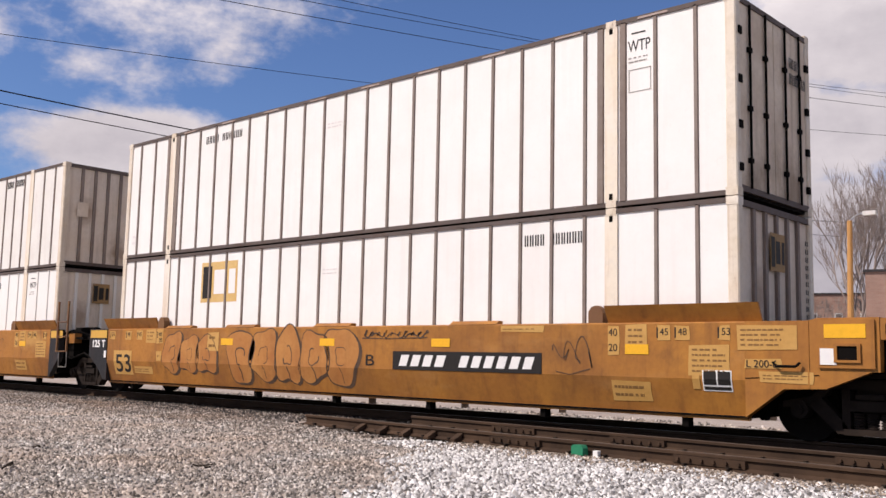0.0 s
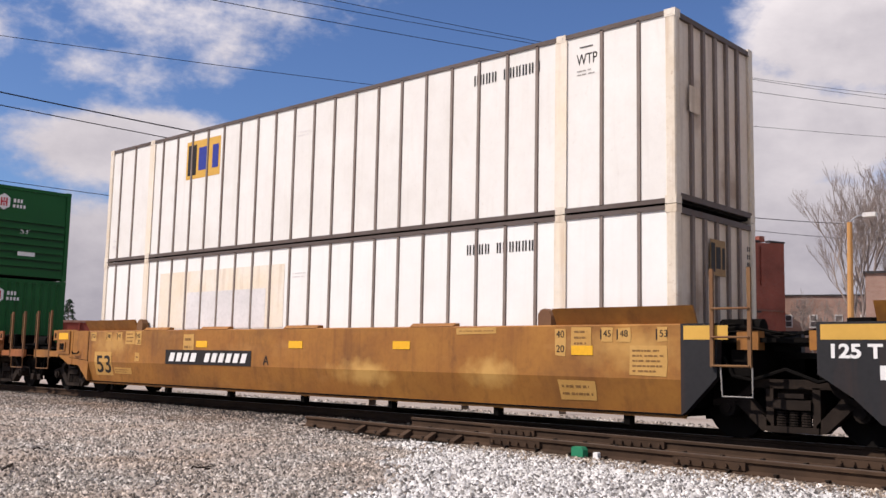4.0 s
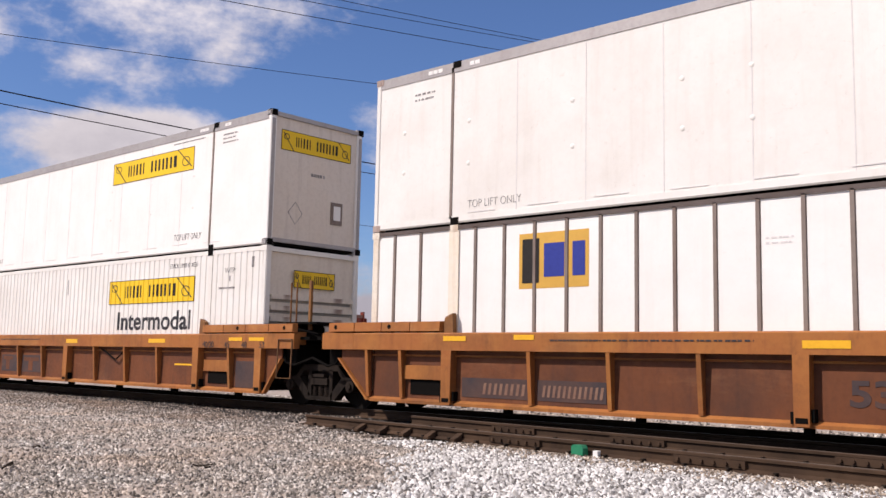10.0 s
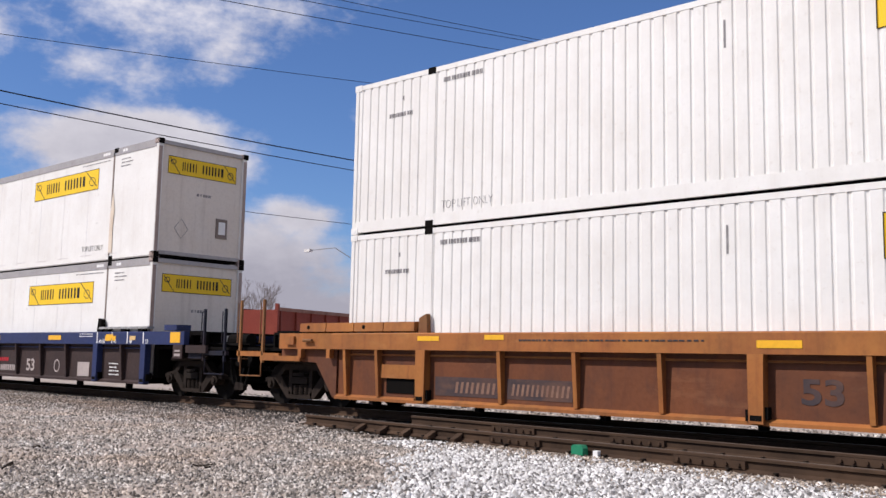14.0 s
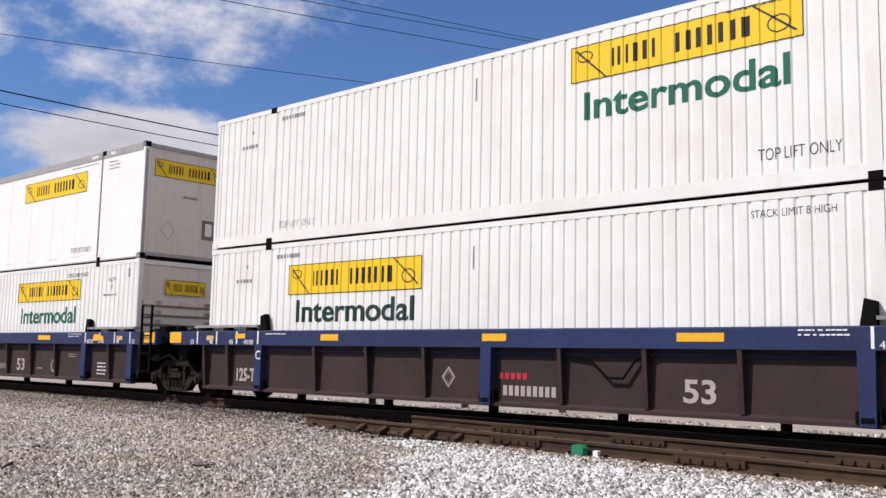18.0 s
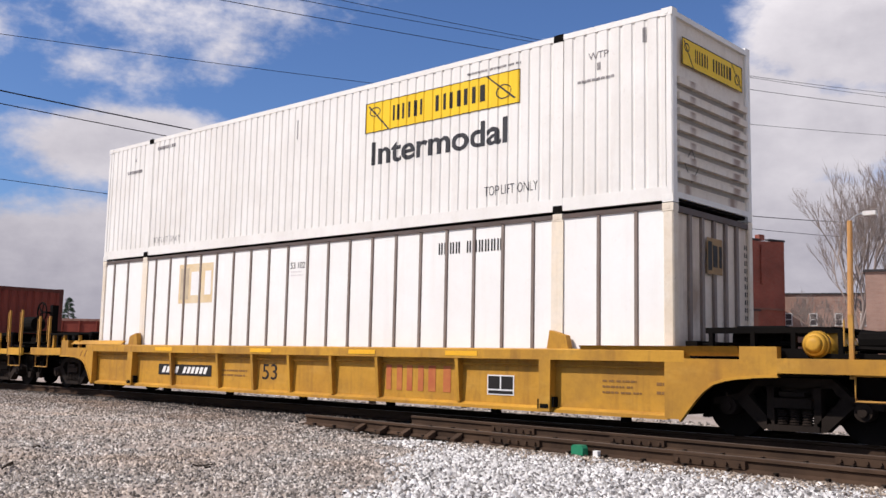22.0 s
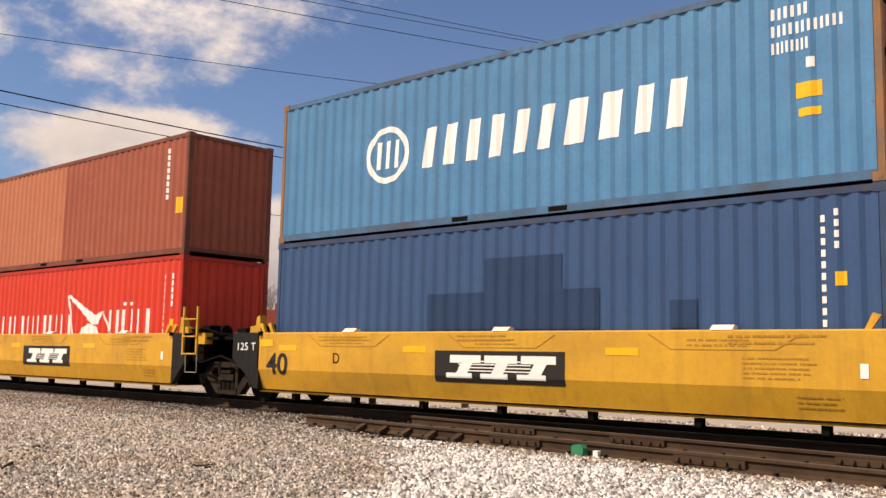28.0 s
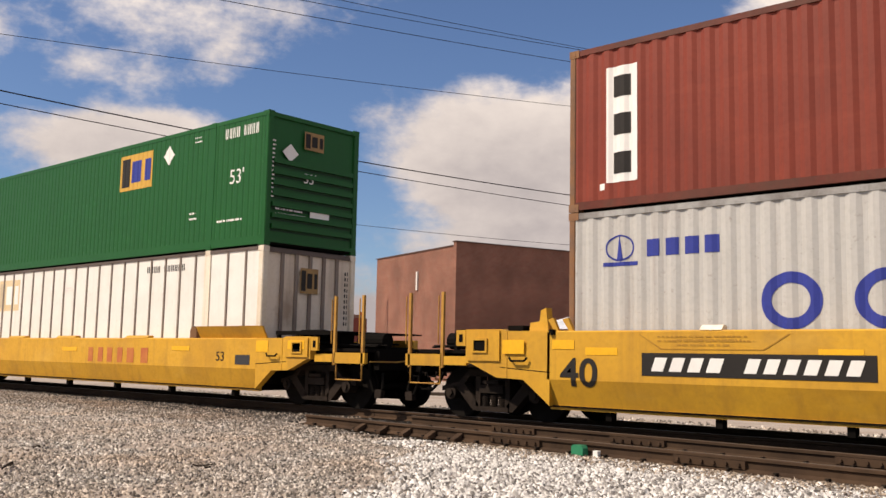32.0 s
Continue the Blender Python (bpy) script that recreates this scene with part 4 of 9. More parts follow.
def shed():
    ob = thing("metal_shed", pose(-26.59, 30.10, BASE, 0, 0, 72.1), "low white sheet-metal shed with a sloping roof", "shed")
    deep, wide, h, rise = 5.5, 8.3, 2.78 - BASE, 1.32
    gable = sheet(groove(0, deep, 0.3, 0.03, 0.8), 0.0, 1, 0, 1)
    gable.v = [(x, y, (h + rise * x / deep) * z) for x, y, z in gable.v]
    part("wall", gable, "white_metal", ob, "ribbed white metal gable wall")
    part("wall", Mesh().box(0, 0.06, 0.05, wide, 0, h - 0.02), "white_metal", ob, "white metal front under the eave")
    part("wall", Mesh().box(deep - 0.06, deep, 0.05, wide, 0, h + rise - 0.05), "white_metal", ob)
    part("wall", Mesh().prism([(0, 0), (deep, 0), (deep, h + rise - 0.02), (0, h - 0.02)], "y", wide, wide + 0.05), "white_metal", ob)
    roof = part("roof", Mesh().prism([(-0.25, h - 0.06), (deep + 0.1, h + rise + 0.024), (deep + 0.1, h + rise + 0.084), (-0.25, h)], "y", -0.12, wide + 0.15), "white_metal", ob, "pale sloping metal roof")
    for k in range(9):
        y = 0.4 + k * 0.95
        part("roof_seam", Mesh().prism([(-0.25, h), (deep + 0.1, h + rise + 0.084), (deep + 0.1, h + rise + 0.11), (-0.25, h + 0.026)], "y", y, y + 0.04), "white_metal", roof)
    part("gutter", Mesh().box(-0.36, -0.25, -0.12, wide + 0.15, h - 0.12, h - 0.01), "coping", ob, "dark eaves gutter")
    part("door", Mesh().box(-0.05, 0.0, 2.0, 5.0, 0, 2.3), "frame_white", ob)
    return ob


def groove(x0, x1, pitch, depth, crest, slope=0.28):
    """Flat crests with narrow grooves: (x, depth) points."""
    n = max(1, round((x1 - x0) / pitch))
    p = (x1 - x0) / n
    g = 1 - crest
    pts = [(x0, 0.0)]
    for i in range(n):
        a = x0 + i * p
        pts += [(a + p * crest / 2, 0.0), (a + p * (crest / 2 + g * slope), depth), (a + p * (crest / 2 + g * (1 - slope)), depth), (a + p * (crest / 2 + g), 0.0)]
    return pts + [(x1, 0.0)]


def sheet(pts, y, s, z0, z1):
    """A corrugated wall along x at y; s is the way in (+1: the wall faces -y)."""
    m = Mesh()
    m.v = [(x, y + s * d, z) for z in (z0, z1) for x, d in pts]
    n = len(pts)
    m.f = [(i, i + 1, n + i + 1, n + i) for i in range(n - 1)]
    return m


warehouse()
shop()
leanto()
shed()


def far_block(name, x, y, heading, length, depth, h, mat, label, wins=0, storey=3.4):
    ob = thing(name, pose(x, y, BASE, 0, 0, heading), label, "building")
    part("wall", Mesh().box(0, length, 0, depth, 0, h), mat, ob)
    part("roof", Mesh().box(-0.1, length + 0.1, -0.1, depth + 0.1, h, h + 0.15), "roofing", ob)
    for i in range(wins):
        wx = (i + 0.7) * length / (wins + 0.4)
        fr = part("window", Mesh().box(wx, wx + 0.7, -0.06, 0.05, storey + 0.3, storey + 1.5), "frame_white", ob)
        part("pane", Mesh().box(wx + 0.1, wx + 0.6, -0.075, -0.055, storey + 0.4, storey + 0.86), "glass", fr)
        part("pane", Mesh().box(wx + 0.1, wx + 0.6, -0.075, -0.055, storey + 0.94, storey + 1.4), "glass", fr)
    return ob


far_block("far_brick_house", -38.0, 75.0, 21, 9.5, 8, 8.1, "brick_pale", "distant pale red brick house with small windows", 4, 4.9)
far_block("roadside_brick_house", -19.6, 46.6, 17, 9, 8, 7.1, "brick_pale", "pale red brick house beside the street", 2, 3.4)
far_block("low_brown_store", -70, 62, 50, 20, 8, 5.2, "brick_dark", "low dark building far behind the yard", 3, 2.0)


def gondola(x, y, heading, length, height, label):
    ob = thing("gondola_car", pose(x, y, BASE + 0.2, 0, 0, heading), label, "railway car")
    part("body", Mesh().box(0, length, 0, 2.8, 1.1, height - 0.12), "maroon", ob)
    for yy in (0.0, 2.8):
        part("top_rim", Mesh().box(-0.05, length + 0.05, yy - 0.06, yy + 0.06, height - 0.17, height), "maroon_rim", ob, "worn pale top rim")
    for k in range(int(length / 1.32) + 1):
        part("stake", Mesh().box(0.2 + k * 1.32, 0.32 + k * 1.32, -0.1, 0, 1.1, height - 0.17), "maroon", ob)
    for xx in (0.0, length - 0.1):
        part("corner_post", Mesh().box(xx - 0.05, xx + 0.1, -0.08, 0.1, 1.0, height + 0.18), "maroon", ob)
    for xx in (2.0, length - 2.0):
        part("truck", Mesh().prism([(xx - 1.2, 0.5), (xx - 0.9, -0.17), (xx + 0.9, -0.17), (xx + 1.2, 0.5), (xx + 0.5, 1.1), (xx - 0.5, 1.1)], "y", 0.3, 2.5), "truck", ob)
    return ob


MAT["maroon_rim"] = surface("worn_maroon_rim", (0.30, 0.17, 0.13), 0.7, second=(0.16, 0.07, 0.05), scale=2.0, amount=0.9)
gondola(-70.0, 22.0, 40, 14, 3.72, "old brown gondola car parked on a far track")
gondola(-37.8, 17.3, 105, 8, 3.62, "dark maroon gondola car with a worn top rim")


def bare_tree(name, x, y, height, spread, seed, label, mat, depth=7):
    """A leafless tree: trunk, limbs and fine twigs."""
    rng = random.Random(seed)
    ob = thing(name, pose(x, y, BASE), label, "tree")
    trunk, limbs = Mesh(), Mesh()

    def grow(p, d, length, r, level):
        m = trunk if level == 0 else limbs
        q = p + d * length
        mid = p + d * length * 0.5 + Vector((rng.uniform(-1, 1), rng.uniform(-1, 1), 0)) * length * 0.07
        sides = 8 if level == 0 else 5 if level < 3 else 3
        m.rod(p, mid, r, sides, r * 0.85)
        m.rod(mid, q, r * 0.85, sides, r * 0.65)
        if level >= depth:
            return
        for i in range(4 if level < 2 else rng.choice((2, 3, 3))):
            e = Vector((rng.gauss(0, 1), rng.gauss(0, 1), rng.uniform(-0.2, 0.4))).normalized()
            nd = (d + e * spread * rng.uniform(0.5, 1.0) + Vector((0, 0, 0.24))).normalized()
            grow(p + d * length * rng.uniform(0.5, 1.0), nd, length * rng.uniform(0.62, 0.84), max(0.011, r * rng.uniform(0.5, 0.66)), level + 1)

    grow(Vector((0, 0, 0)), Vector((0, 0, 1)), height * 0.24, height * 0.0105, 0)
    part("trunk", trunk, mat, ob)
    part("crown", limbs, mat, ob, "leafless crown of fine branches")
    return ob


MAT["bark"] = surface("grey_brown_bark", (0.30, 0.255, 0.225), 0.9, amount=0.5)


def upright_tree(x, y, height, seed, label, mat):
    """A tall leafless tree: a forked trunk, steep limbs, brushes of fine twigs at their tips."""
    rng = random.Random(seed)
    ob = thing("bare_tree", pose(x, y, BASE), label, "tree")
    trunk, limbs, twigs = Mesh(), Mesh(), Mesh()
    spread, count, size = (0.0, 0.62, 0.6, 0.62, 0.7, 0.7), (6, 4, 5, 4, 4, 0), (0.22, 0.33, 0.23, 0.13, 0.075, 0.045)

    def grow(p, d, r, level):
        m = trunk if level == 0 else limbs if level < 4 else twigs
        length = height * size[level] * rng.uniform(0.7, 1.15)
        side = Vector((rng.uniform(-1, 1), rng.uniform(-1, 1), 0)) * length * 0.08
        mid, q = p + d * length * 0.5 + side, p + (d + Vector((0, 0, 0.18))).normalized() * length
        n = 8 if level == 0 else 5 if level < 3 else 3
        m.rod(p, mid, r, n, r * 0.8)
        m.rod(mid, q, r * 0.8, n, r * 0.5)
        for i in range(count[level]):
            k = rng.uniform(0.35, 1.0) if level else rng.uniform(0.55, 1.0)
            e = Vector((rng.gauss(0, 1), rng.gauss(0, 1), 0)).normalized()
            nd = (d + e * spread[level + 1] * rng.uniform(0.5, 1.1) + Vector((0, 0, 0.35))).normalized()
            grow(p.lerp(mid, k * 2) if k < 0.5 else mid.lerp(q, k * 2 - 1), nd, max(0.012, r * rng.uniform(0.4, 0.58)), level + 1)

    grow(Vector((0, 0, 0)), Vector((0.03, 0, 1)).normalized(), height * 0.012, 0)
    part("trunk", trunk, mat, ob)
    tagged(part("branchwork", limbs, mat, ob, "steep bare limbs"), kind="stuff")
    tagged(part("brushwood", twigs, mat, ob, "brushes of fine pale twigs"), kind="stuff")
    return ob


MAT["pale_bark"] = surface("pale_grey_brown_bark", (0.33, 0.27, 0.235), 0.9, amount=0.5)
upright_tree(-24.4, 59.3, 20.5, 11, "tall leafless tree with steep pale grey-brown branches", "pale_bark")
bare_tree("bare_tree", -31.5, 70.0, 11.0, 0.7, 12, "leafless tree behind the brick houses", "bark", 6)
bare_tree("bare_tree", -24.4, 64.0, 14.0, 0.66, 13, "leafless tree behind the brick houses", "bark", 6)
bare_tree("bare_tree", -71.2, 39.4, 12.0, 0.8, 14, "small leafless tree far behind the yard", "bark", 6)
bare_tree("bare_tree", -84.8, 40.7, 9.4, 0.9, 15, "small leafless tree far behind the yard", "bark", 5)


def conifer(x, y, h, seed):
    rng = random.Random(seed)
    ob = thing("conifer", pose(x, y, BASE), "small dark green conifer", "tree")
    part("trunk", Mesh().rod((0, 0, 0), (0, 0, h), 0.12, 8, 0.02), "bark", ob)
    m = Mesh()
    for i in range(420):
        z = h * (0.14 + 0.86 * rng.random())
        r = (1 - z / h) * h * 0.27 * rng.uniform(0.4, 1.1) + 0.05
        a = rng.uniform(0, 6.283)
        c = Vector((math.cos(a) * r, math.sin(a) * r, z))
        m.rod(c * 1.0, c + Vector((math.cos(a) * 0.28, math.sin(a) * 0.28, -0.12)), 0.07, 4, 0.01)
    part("needles", m, MAT["needle"], ob)


MAT["needle"] = surface("dark_green_needles", (0.035, 0.06, 0.035), 0.8, amount=0.5)
conifer(-85.0, 30.2, 6.4, 21)


def pole(x, y, h, lean, label, lamp=None, wood=True, arm=None):
    ob = thing("utility_pole" if wood else "street_lamp", pose(x, y, BASE), label, "pole")
    part("shaft", Mesh().rod((0, 0, 0), (lean[0], lean[1], h), 0.17 if wood else 0.1, 10, 0.12 if wood else 0.06), "pole_wood" if wood else "galv", ob)
    if lamp:
        top = Vector((lean[0], lean[1], h))
        tip = top + Vector(lamp)
        mid = top + Vector(lamp) * 0.4 + Vector((0, 0, 0.35 * Vector(lamp).length * 0.5))
        part("lamp_arm", Mesh().path([top, mid, tip], 0.035), "galv", ob)
        part("lamp_head", Mesh().box(tip.x - 0.3, tip.x + 0.3, tip.y - 0.14, tip.y + 0.14, tip.z - 0.1, tip.z + 0.1), "frame_white", ob, "pale lamp head")
    if arm:
        part("crossarm", Mesh().box(lean[0] - arm, lean[0] + arm, lean[1] - 0.06, lean[1] + 0.06, h - 0.7, h - 0.56), "pole_wood", ob)
        for i in range(4):
            ax = lean[0] - arm + 0.15 + i * (2 * arm - 0.3) / 3
            part("insulator", Mesh().rod((ax, lean[1], h - 0.56), (ax, lean[1], h - 0.4), 0.04, 6), "frame_white", ob)
    return ob


pole(-16.5, 34.95, 8.5, (0.12, 0.05), "bare yellowish timber pole with a street lamp arm", (0.85, 0.3, 0.35))
pole(-51.8, 34.9, 8.6, (0, 0), "slender grey street lamp with a long arm", (-2.1, -2.4, 0.5), False)


def wire(name, a, b, sag, r):
    """A hanging cable from a to b, run on past a."""
    a, b = Vector(a), Vector(b)
    pts = []
    for i in range(-14, 37):
        t = i / 32
        p = a.lerp(b, t)
        pts.append(p - Vector((0, 0, sag * 4 * t * (1 - t))))
    ob = part(name, Mesh().path(pts, r, 5), "cable")
    return tagged(ob, "thin black overhead cable above the yard", "cable", "overhead cables")


wire("overhead_cable", (-36.52, 12.3, 17.26), (-23.53, 64.21, 21.07), 0.35, 0.018)
wire("overhead_cable", (-34.38, 15.21, 17.61), (-23.49, 64.22, 22.18), 0.35, 0.016)
wire("overhead_cable", (-34.71, 17.93, 18.51), (-24.09, 66.13, 22.39), 0.35, 0.016)
wire("overhead_cable", (-44.49, 5.77, 15.6), (-23.59, 64.19, 18.84), 0.45, 0.016)
wire("overhead_cable", (-40.72, 4.42, 11.93), (-29.03, 62.3, 12.46), 0.85, 0.03)
wire("overhead_cable", (-40.71, 4.45, 11.37), (-30.21, 61.83, 11.51), 0.6, 0.022)
wire("overhead_cable", (-44.32, 6.19, 8.79), (-42.11, 51.02, 10.09), 0.3, 0.016)

# ---- markings ----
LETTERS = {}


def letters(text, height, mat, bold=0.0):
    """Upright lettering as a flat mesh in the x, z plane, facing -y; its origin is the lower left corner."""
    key = (text, height, mat, bold)
    if key not in LETTERS:
        cu = bpy.data.curves.new("lettering", "FONT")
        cu.body, cu.size, cu.extrude, cu.offset = text, height / 0.72, 0.0015, bold
        ob = bpy.data.objects.new("lettering", cu)
        me = bpy.data.meshes.new_from_object(ob)
        me.transform(Matrix.Rotation(radians(90), 4, "X"))
        me.name = "lettering"
        me.materials.clear()
        me.materials.append(MAT[mat])
        w = max((v.co.x for v in me.vertices), default=1)
        LETTERS[key] = (me, w)
    return LETTERS[key]


def write(parent, text, x, z, height, mat, y, width=None, name="marking", end=False, bold=0.0, turn=0):
    """Lettering on a side (or, with end, on the face towards +x: x is then the place along y)."""
    me, w = letters(text, height, mat, bold)
    k = width / w if width else 1.0
    m = pose(y, x, z, 0, 0, 90) if end else pose(x, y, z, 0, turn, 0)
    ob = part(name, me, None, parent, at=m @ Matrix.Diagonal((k, 1, 1, 1)))
    return tagged(ob, kind="stuff") if len(text) > 1 else ob


APART = {"name_bar", "faded_bar", "notice_field", "reflector", "stencil_patch", "placard", "tag", "repair_patch", "tick_mark", "rust_stain", "repaint_patch", "old_name_board", "number_plate_patch"}


def poly(parent, mat, polys, y, name="marking", end=False, label="", thick=0.003):
    """Flat painted shapes, (x, z) outlines, on a side or an end."""
    def shape(m, p):
        return m.prism(p, "x", y, y + thick) if end else m.prism(p, "y", y - thick, y)
    if name in APART:
        for p in polys:
            ob = part(name, shape(Mesh(), p), mat, parent, label)
        return ob
    m = Mesh()
    for p in polys:
        shape(m, p)
    ob = part(name, m, mat, parent, label)
    if name in ("fine_print", "number_print", "marking") and len(polys) > 1:
        tagged(ob, kind="stuff")
    return ob


def rect(x0, x1, z0, z1, slant=0.0):
    return [(x0, z0), (x1, z0), (x1 + slant, z1), (x0 + slant, z1)]


def bars(x0, x1, z0, z1, widths, slant=0.0, gap=0.3, pair=False, stroke=0.33):
    """Plain upright bars in place of a word: widths in turn, 0 for a space; wide ones are two bars."""
    total = sum(w if w else 0.5 for w in widths) + gap * (len(widths) - 1)
    k = (x1 - x0) / total
    out, x = [], x0
    for w in widths:
        if w and w >= 0.5 and pair:
            out += [rect(x, x + w * k * stroke, z0, z1, slant), rect(x + w * k * (1 - stroke), x + w * k, z0, z1, slant)]
        elif w:
            out.append(rect(x, x + w * k, z0, z1, slant))
        x += ((w if w else 0.5) + gap) * k
    return out


def small_lines(x0, x1, z0, z1, rows, seed):
    """Rows of fine unreadable print."""
    rng = random.Random(seed)
    out = []
    h = (z1 - z0) / rows
    for r in range(rows):
        x = x0
        stop = x1 - rng.uniform(0, 0.3) * (x1 - x0)
        while x < stop:
            w = min(rng.uniform(0.025, 0.09), stop - x)
            out.append(rect(x, x + w, z1 - (r + 0.68) * h, z1 - (r + 0.34) * h))
            x += w + rng.choice((0.015, 0.015, 0.04))
    return out


def ring(cx, cz, rx, rz, thick, n=28, a0=0, a1=360):
    """A ring as quads."""
    out = []
    for i in range(n):
        a, b = (radians(a0 + (a1 - a0) * j / n) for j in (i, i + 1))
        out.append([(cx + math.cos(a) * rx, cz + math.sin(a) * rz), (cx + math.cos(b) * rx, cz + math.sin(b) * rz),
                    (cx + math.cos(b) * (rx - thick), cz + math.sin(b) * (rz - thick)), (cx + math.cos(a) * (rx - thick), cz + math.sin(a) * (rz - thick))])
    return out


def hoop(m, cx, cz, rx, rz, thick, y, n=32):
    """A flat ring as one closed band, 3 mm thick."""
    for d in (0.0, -0.003):
        for k in (0.0, thick):
            m.v += [(cx + math.cos(i * math.tau / n) * (rx - k), y + d, cz + math.sin(i * math.tau / n) * (rz - k)) for i in range(n)]
    b = len(m.v) - 4 * n
    for i in range(n):
        j = (i + 1) % n
        m.f += [(b + n * 2 + i, b + n * 2 + j, b + n * 3 + j, b + n * 3 + i), (b + i, b + n + i, b + n + j, b + j), (b + i, b + j, b + n * 2 + j, b + n * 2 + i), (b + n + i, b + n * 3 + i, b + n * 3 + j, b + n + j)]
    return m


def strip(m, pts, r, y):
    """A painted line of half width r through (x, z) points."""
    base = len(m.v)
    for i, p in enumerate(pts):
        a, c = pts[max(0, i - 1)], pts[min(len(pts) - 1, i + 1)]
        d = Vector((-(c[1] - a[1]), c[0] - a[0])).normalized() * r * (0.85 + 0.3 * math.sin(p[0] * 5))
        m.v += [(p[0] - d.x, y, p[1] - d.y), (p[0] + d.x, y, p[1] + d.y)]
    m.f += [(base + 2 * i, base + 2 * i + 1, base + 2 * i + 3, base + 2 * i + 2) for i in range(len(pts) - 1)]


def scrawl(parent, x0, x1, z0, z1, n, seed, y, mat="spray", r=0.016):
    """A running spray-paint scribble that spells nothing."""
    rng = random.Random(seed)
    m = Mesh()
    w, h, cz = x1 - x0, (z1 - z0) / 2, (z0 + z1) / 2
    f1, f2, p1, p2, p3 = n * rng.uniform(0.9, 1.1), n * rng.uniform(1.6, 2.3), *(rng.uniform(0, 6.28) for _ in range(3))
    pts = []
    for i in range(n * 14 + 1):
        u = i / (n * 14)
        tall = 0.55 + 0.45 * math.sin(u * n * 2.1 + p3)
        pts.append((x0 + w * u + w / n * 0.45 * math.sin(6.28 * f1 * u + p1), cz + h * (0.7 * tall * math.sin(6.28 * f1 * u) + 0.3 * math.sin(6.28 * f2 * u + p2))))
    strip(m, pts, r, y)
    strip(m, [(x0 - 0.02, cz - h * 0.9), (x0 + w * 0.4, cz - h * 1.05), (x1, cz - h * 0.75)], r * 0.8, y - 0.0006)
    return part("spray_paint", m, mat, parent, "sprayed dark scribble")


def bubbles(parent, x0, x1, z0, z1, n, seed, y, mat="spray", r=0.026):
    """Fat rounded outlines side by side that spell nothing."""
    rng = random.Random(seed)
    for k in range(n):
        m = Mesh()
        w, h = (x1 - x0) / n * rng.uniform(0.46, 0.6), (z1 - z0) * rng.uniform(0.42, 0.52)
        cx, cz = x0 + (k + 0.5) * (x1 - x0) / n, (z0 + z1) / 2 + rng.uniform(-0.05, 0.05)
        lean, ph = rng.uniform(-0.1, 0.15), rng.uniform(0, 6.28)
        def loop(f, n_=30, a0=0.0, turns=1.0):
            pts = []
            for i in range(n_ + 1):
                a = a0 + 6.2832 * turns * i / n_
                c, s = math.cos(a), math.sin(a)
                d = (abs(c) ** 3 + abs(s) ** 3) ** (-1 / 3) * (1 + 0.10 * math.sin(3 * a + ph) + 0.06 * math.sin(5 * a + 2 * ph)) * f
                pts.append((cx + c * w * d + s * h * d * lean, cz + s * h * d))
            return pts
        body = loop(1.0)[:-1]
        for dx, dz, tone, depth, tell in ((0.07, -0.03, "spray", 0.0, "sprayed dark shade"), (0.0, 0.0, "spray_fill", 0.001, "sprayed tan fill")):
            f = Mesh()
            f.v, f.f = [(px + dx, y - depth, pz + dz) for px, pz in body], [list(range(len(body)))]
            part("spray_paint", f, tone, parent, tell)
        y -= 0.002
        lines = [body + body[:1], loop(0.32, 18, ph, 0.75)]
        lines.append([(cx + w * 0.1, cz - h * 0.95), (cx + w * 0.05, cz - h * 0.6), (cx - w * 0.1, cz - h * 0.4)])
        for pts in lines:
            strip(m, pts, r, y)
            y -= 0.0006
        part("spray_paint", m, mat, parent, "sprayed dark rounded outline")
        y += 0.0038


# ---- containers ----
W53, W40 = 2.591, 2.438
Z1, H53 = 0.38, 2.896
Z2 = Z1 + H53 + 0.012
SHARED = {}
FLUTED = []           # containers with a fluted side: thing, its profile


def shared(key, make, mat):
    if (key, mat) not in SHARED:
        SHARED[(key, mat)] = make().data(key.split("|")[0], mat)
    return SHARED[(key, mat)]


def lock_rods(ob, L, W, H, mat):
    """Door end: two leaves, lock rods, hinges."""
    for a, b in ((0.14, W / 2 - 0.012), (W / 2 + 0.012, W - 0.14)):
        part("door", Mesh().box(L - 0.05, L - 0.02, a, b, 0.16, H - 0.12), mat, ob)
    for y in (0.42, 0.95, W - 0.95, W - 0.42):
        rod = part("lock_rod", Mesh().rod((L + 0.012, y, 0.14), (L + 0.012, y, H - 0.1), 0.02, 8), "black", ob)
        for z in (0.5, 1.25, 2.1):
            part("bracket", Mesh().box(L - 0.02, L + 0.03, y - 0.05, y + 0.05, z, z + 0.07), "black", rod)
    for y in (0.06, W - 0.16):
        for z in (0.35, 0.95, 1.6, 2.3):
            part("hinge", Mesh().box(L - 0.03, L + 0.02, y, y + 0.1, z, z + 0.11), "black", ob)


